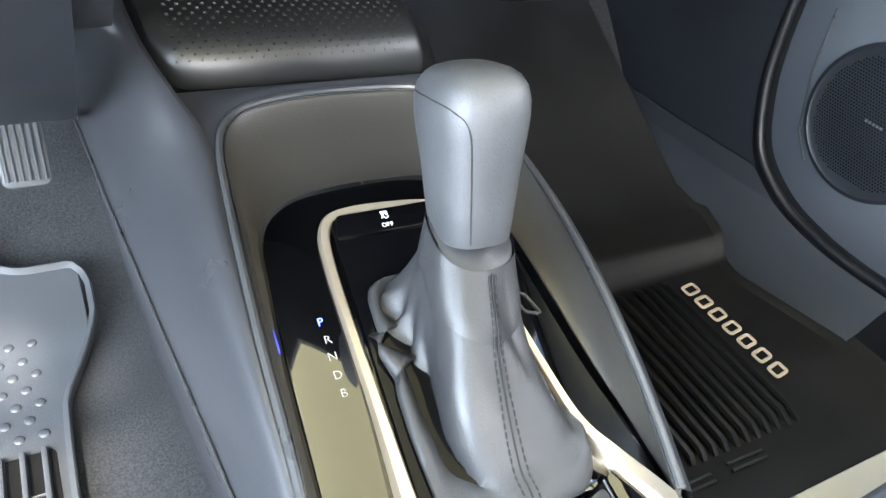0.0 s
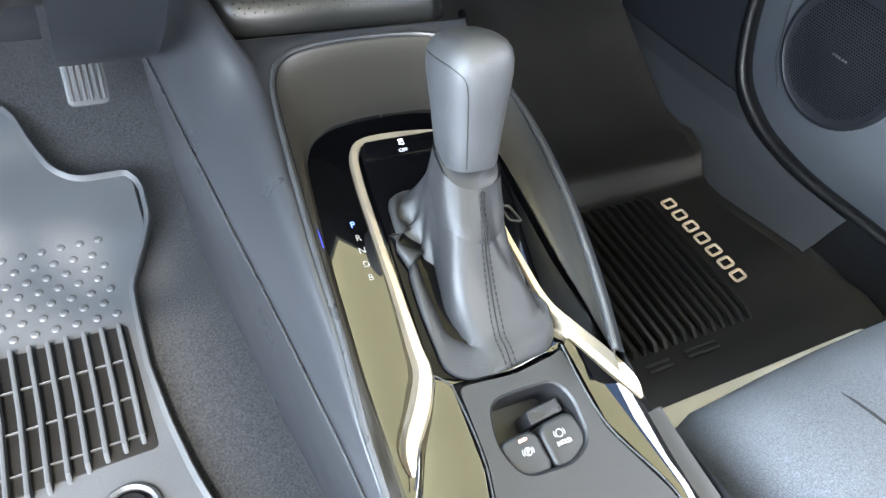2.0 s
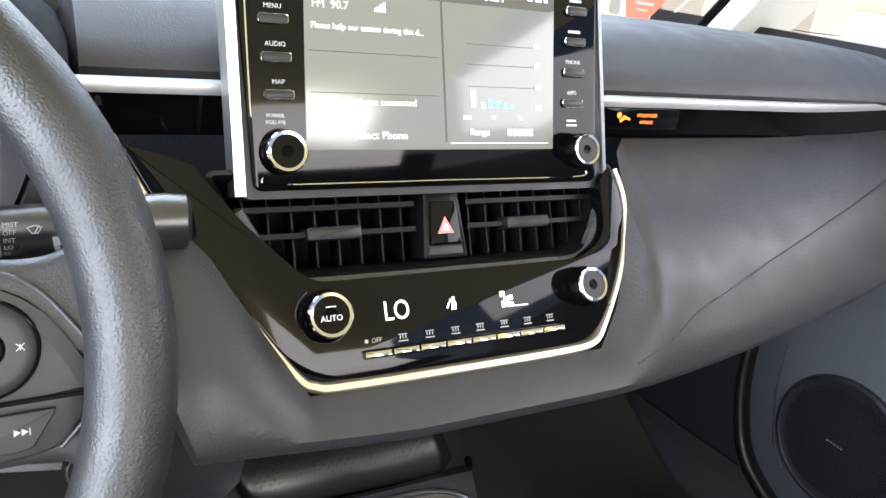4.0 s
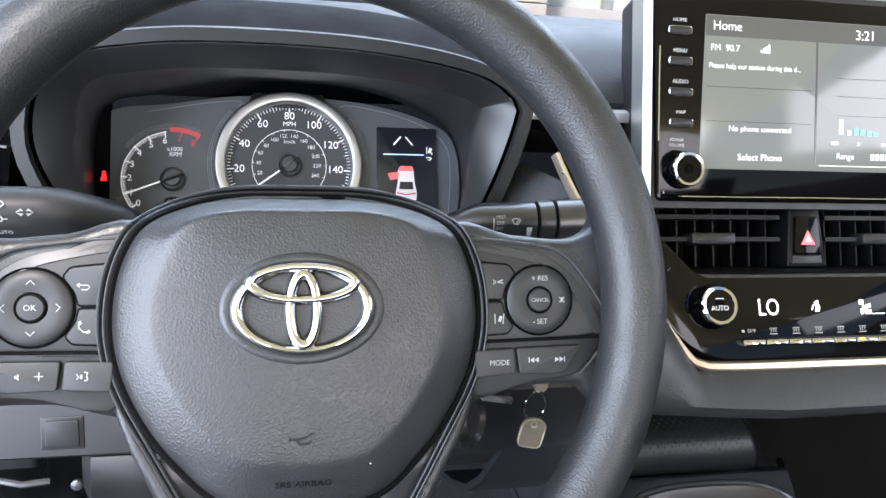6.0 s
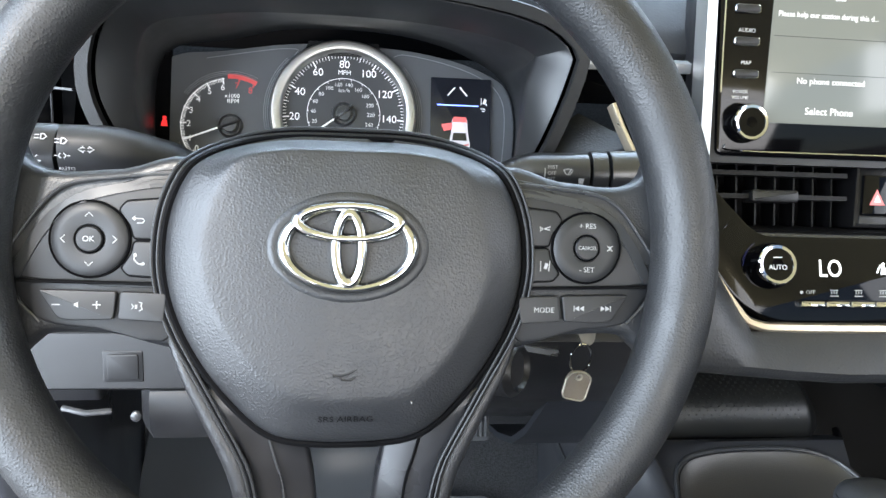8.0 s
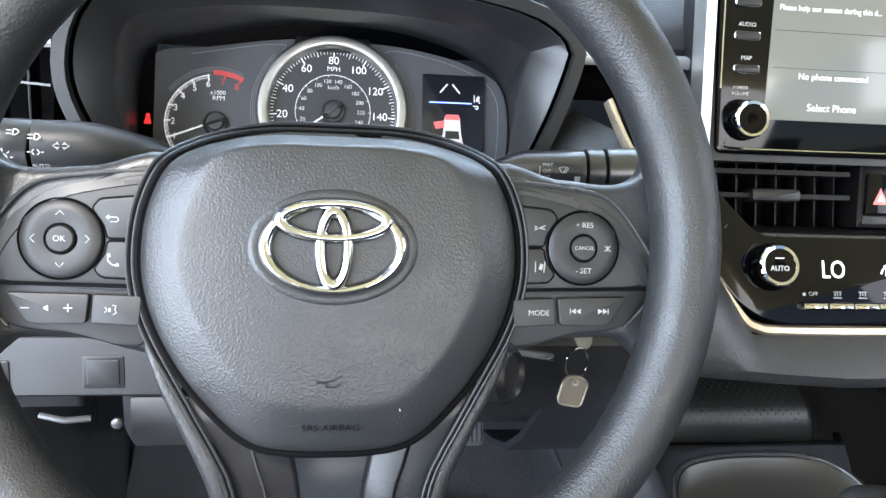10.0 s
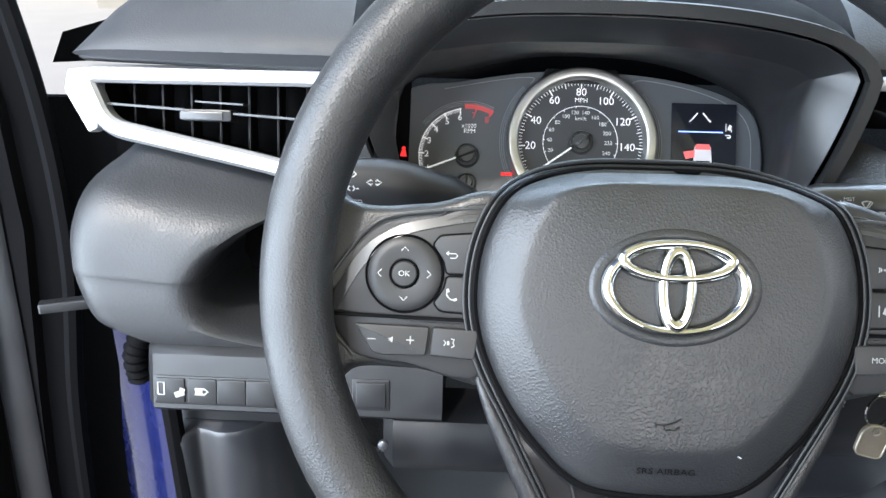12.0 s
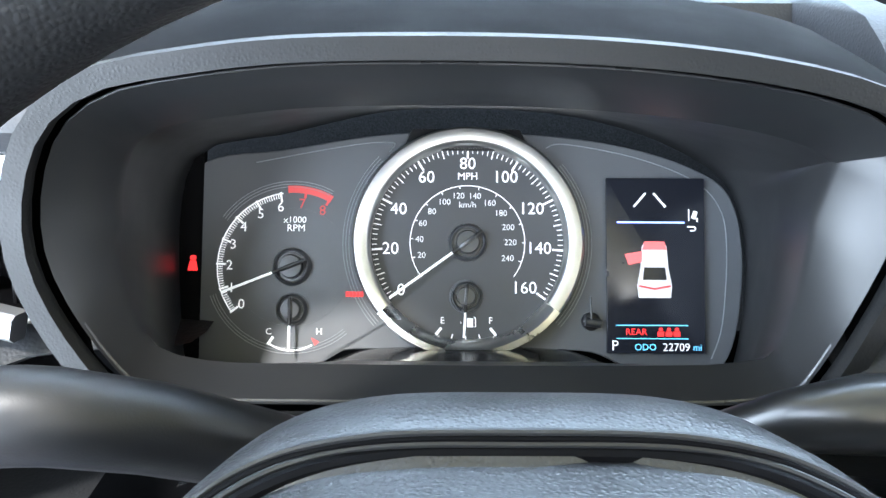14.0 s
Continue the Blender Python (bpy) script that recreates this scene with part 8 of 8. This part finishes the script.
# ---- passenger seat ----
seat = thing("passenger_seat", "blue-grey woven cloth passenger seat cushion", "car seat", pose(0.028, 0.0, -0.018))
bm = bmesh.new()
rows = []
for y, z, b in ((-0.155, 0.04, 0.0), (-0.135, 0.10, 0.0), (-0.122, 0.16, 0.002), (-0.122, 0.205, 0.004), (-0.135, 0.235, 0.008), (-0.165, 0.258, 0.012), (-0.22, 0.270, 0.015), (-0.32, 0.272, 0.016), (-0.48, 0.262, 0.016), (-0.66, 0.25, 0.016)):
    r = []
    for x, d, sh in ((0.118, -0.075, 0.03), (0.114, -0.045, 0.014), (0.120, -0.012, 0.004), (0.136, 0.004, 0.0), (0.170, 0.010, 0.0), (0.22, 0.002, -0.006), (0.30, 0.0, -0.010), (0.38, 0.0, -0.011), (0.46, 0.0, -0.010), (0.54, 0.002, -0.006), (0.60, 0.006, 0.0), (0.64, 0.0, 0.006), (0.655, -0.03, 0.016), (0.655, -0.08, 0.03)):
        r.append((x, y - sh, max(0.02, z + d * (1 if z > 0.17 else 0.3))))
    rows.append(r)
cush = part("cushion", grid(bm, rows), FABRIC, seat, sharp=80)
bm = bmesh.new()
seam = curve2([(0.205, -0.124, 0.175), (0.210, -0.132, 0.228), (0.218, -0.170, 0.2615), (0.222, -0.25, 0.2745), (0.226, -0.40, 0.272), (0.23, -0.6, 0.26)], 5, False)
sweep(bm, seam, circle(0.0012, 6), (0, 0, 1))
part("seam", bm, THREAD, cush)
bm = bmesh.new()
rows = []
for y, z in ((-0.150, 0.10), (-0.142, 0.165), (-0.152, 0.195), (-0.20, 0.212), (-0.30, 0.215), (-0.66, 0.21)):
    rows.append([(0.100, y, z - 0.05), (0.098, y - 0.004, z - 0.02), (0.102, y - 0.004, z), (0.116, y - 0.002, z + 0.004), (0.13, y, z)])
part("side_valance", grid(bm, rows), GREY, seat)
bm = bmesh.new()
o = rounded([(-0.20, -0.08), (0.20, -0.08), (0.20, 0.04), (-0.20, 0.04)], 0.02)
prism(bm, o, 0.0, 0.02, 0.004)
bm.transform(pose(0.40, -0.080, 0.010, 6, 0, 0))
part("rail_cover", bm, PALE, seat, "pale cover under the seat front")

# unseen seat added to keep the door light off the rear of the console
tagged(copy_thing(seat, pose(-0.776, -0.13, -0.018)), "unseen blue-grey cloth driver seat cushion, added to shade the console", "car seat").name = "unseen_driver_seat"

# ---- open driver's side ----
jamb = thing("door_jamb", "blue painted door jamb with a black wiring boot", "door jamb", pose(0, 0, 0))
bm = bmesh.new()
grid(bm, [[(-0.90, 0.33, z), (-0.80, 0.335, z), (-0.74, 0.33, z), (-0.68, 0.32, z)] for z in (-0.1, 0.2, 0.45, 0.64)])
part("hinge_panel", solid(bm, 0.01), MATTE, jamb)
bm = bmesh.new()
grid(bm, [[(-0.805 + 0.02 * k, 0.325, z), (-0.795 + 0.02 * k, 0.300, z), (-0.770, 0.285, z), (-0.735, 0.272, z), (-0.70, 0.262, z)] for k, z in ((0, -0.1), (0, 0.15), (0.3, 0.3), (1.0, 0.40), (2.0, 0.46))])
part("painted_panel", bm, BLUE, jamb, "blue painted flange")
bm = bmesh.new()
pth = curve2([(-0.700, 0.26, 0.485), (-0.715, 0.245, 0.470), (-0.728, 0.24, 0.445), (-0.730, 0.245, 0.415)], 8, False)
sweep(bm, pth, circle(0.011, 12), (0, 0, 1), scale=[1.0 if i % 2 else 0.8 for i in range(len(pth))])
part("wiring_boot", bm, BLACK, jamb, "corrugated rubber boot")
bm = bmesh.new()
box(bm, -0.03, 0.03, -0.005, 0.005, 0, 0.008, 0.002, 0.002)
bm.transform(pose(-0.755, 0.22, 0.497, 0, 0, 20))
part("check_strap", bm, DARK, jamb)
odoor = thing("driver_door", "open driver door edge with dark trim and a black seal", "car door", pose(0, 0, 0))
bm = bmesh.new()
rows = []
for z, xr in ((-0.1, -0.83), (0.29, -0.815), (0.39, -0.805), (0.55, -0.785), (0.65, -0.785), (0.75, -0.80), (0.95, -0.84), (1.1, -0.90)):
    rows.append([(xr, 0.262, z), (xr - 0.018, 0.255, z), (xr - 0.020, 0.245, z), (xr - 0.055, 0.245, z), (xr - 0.058, 0.22, z), (xr - 0.16, 0.19, z), (xr - 0.5, 0.10, z)])
part("door_edge", grid(bm, rows), MATTE, odoor)
bm = bmesh.new()
rows = []
for z, xr in ((-0.1, -0.848), (0.29, -0.835), (0.45, -0.825), (0.66, -0.815)):
    rows.append([(xr, 0.243, z), (xr - 0.004, 0.240, z), (xr - 0.026, 0.240, z), (xr - 0.030, 0.243, z)])
part("inner_flange", grid(bm, rows), DARK, odoor)
bm = bmesh.new()
loft(bm, [[(x, y, z) for x, z in ((-0.845, 0.655), (-0.830, 0.683), (-0.780, 0.697), (-0.757, 0.706), (-0.750, 0.690), (-0.770, 0.660))] for y in (0.40, 0.46)])
part("mirror_base", bm, MATTE, odoor, "dark mirror base behind the door edge")
bm = bmesh.new()
sweep(bm, curve2([(-0.83, 0.25, 0.98), (-0.79, 0.25, 0.76), (-0.774, 0.25, 0.64), (-0.776, 0.25, 0.52), (-0.795, 0.25, 0.39), (-0.806, 0.25, 0.25), (-0.82, 0.25, 0.0)], 6, False), circle(0.0075, 8), (0, 1, 0))
part("edge_seal", bm, BLACK, odoor)
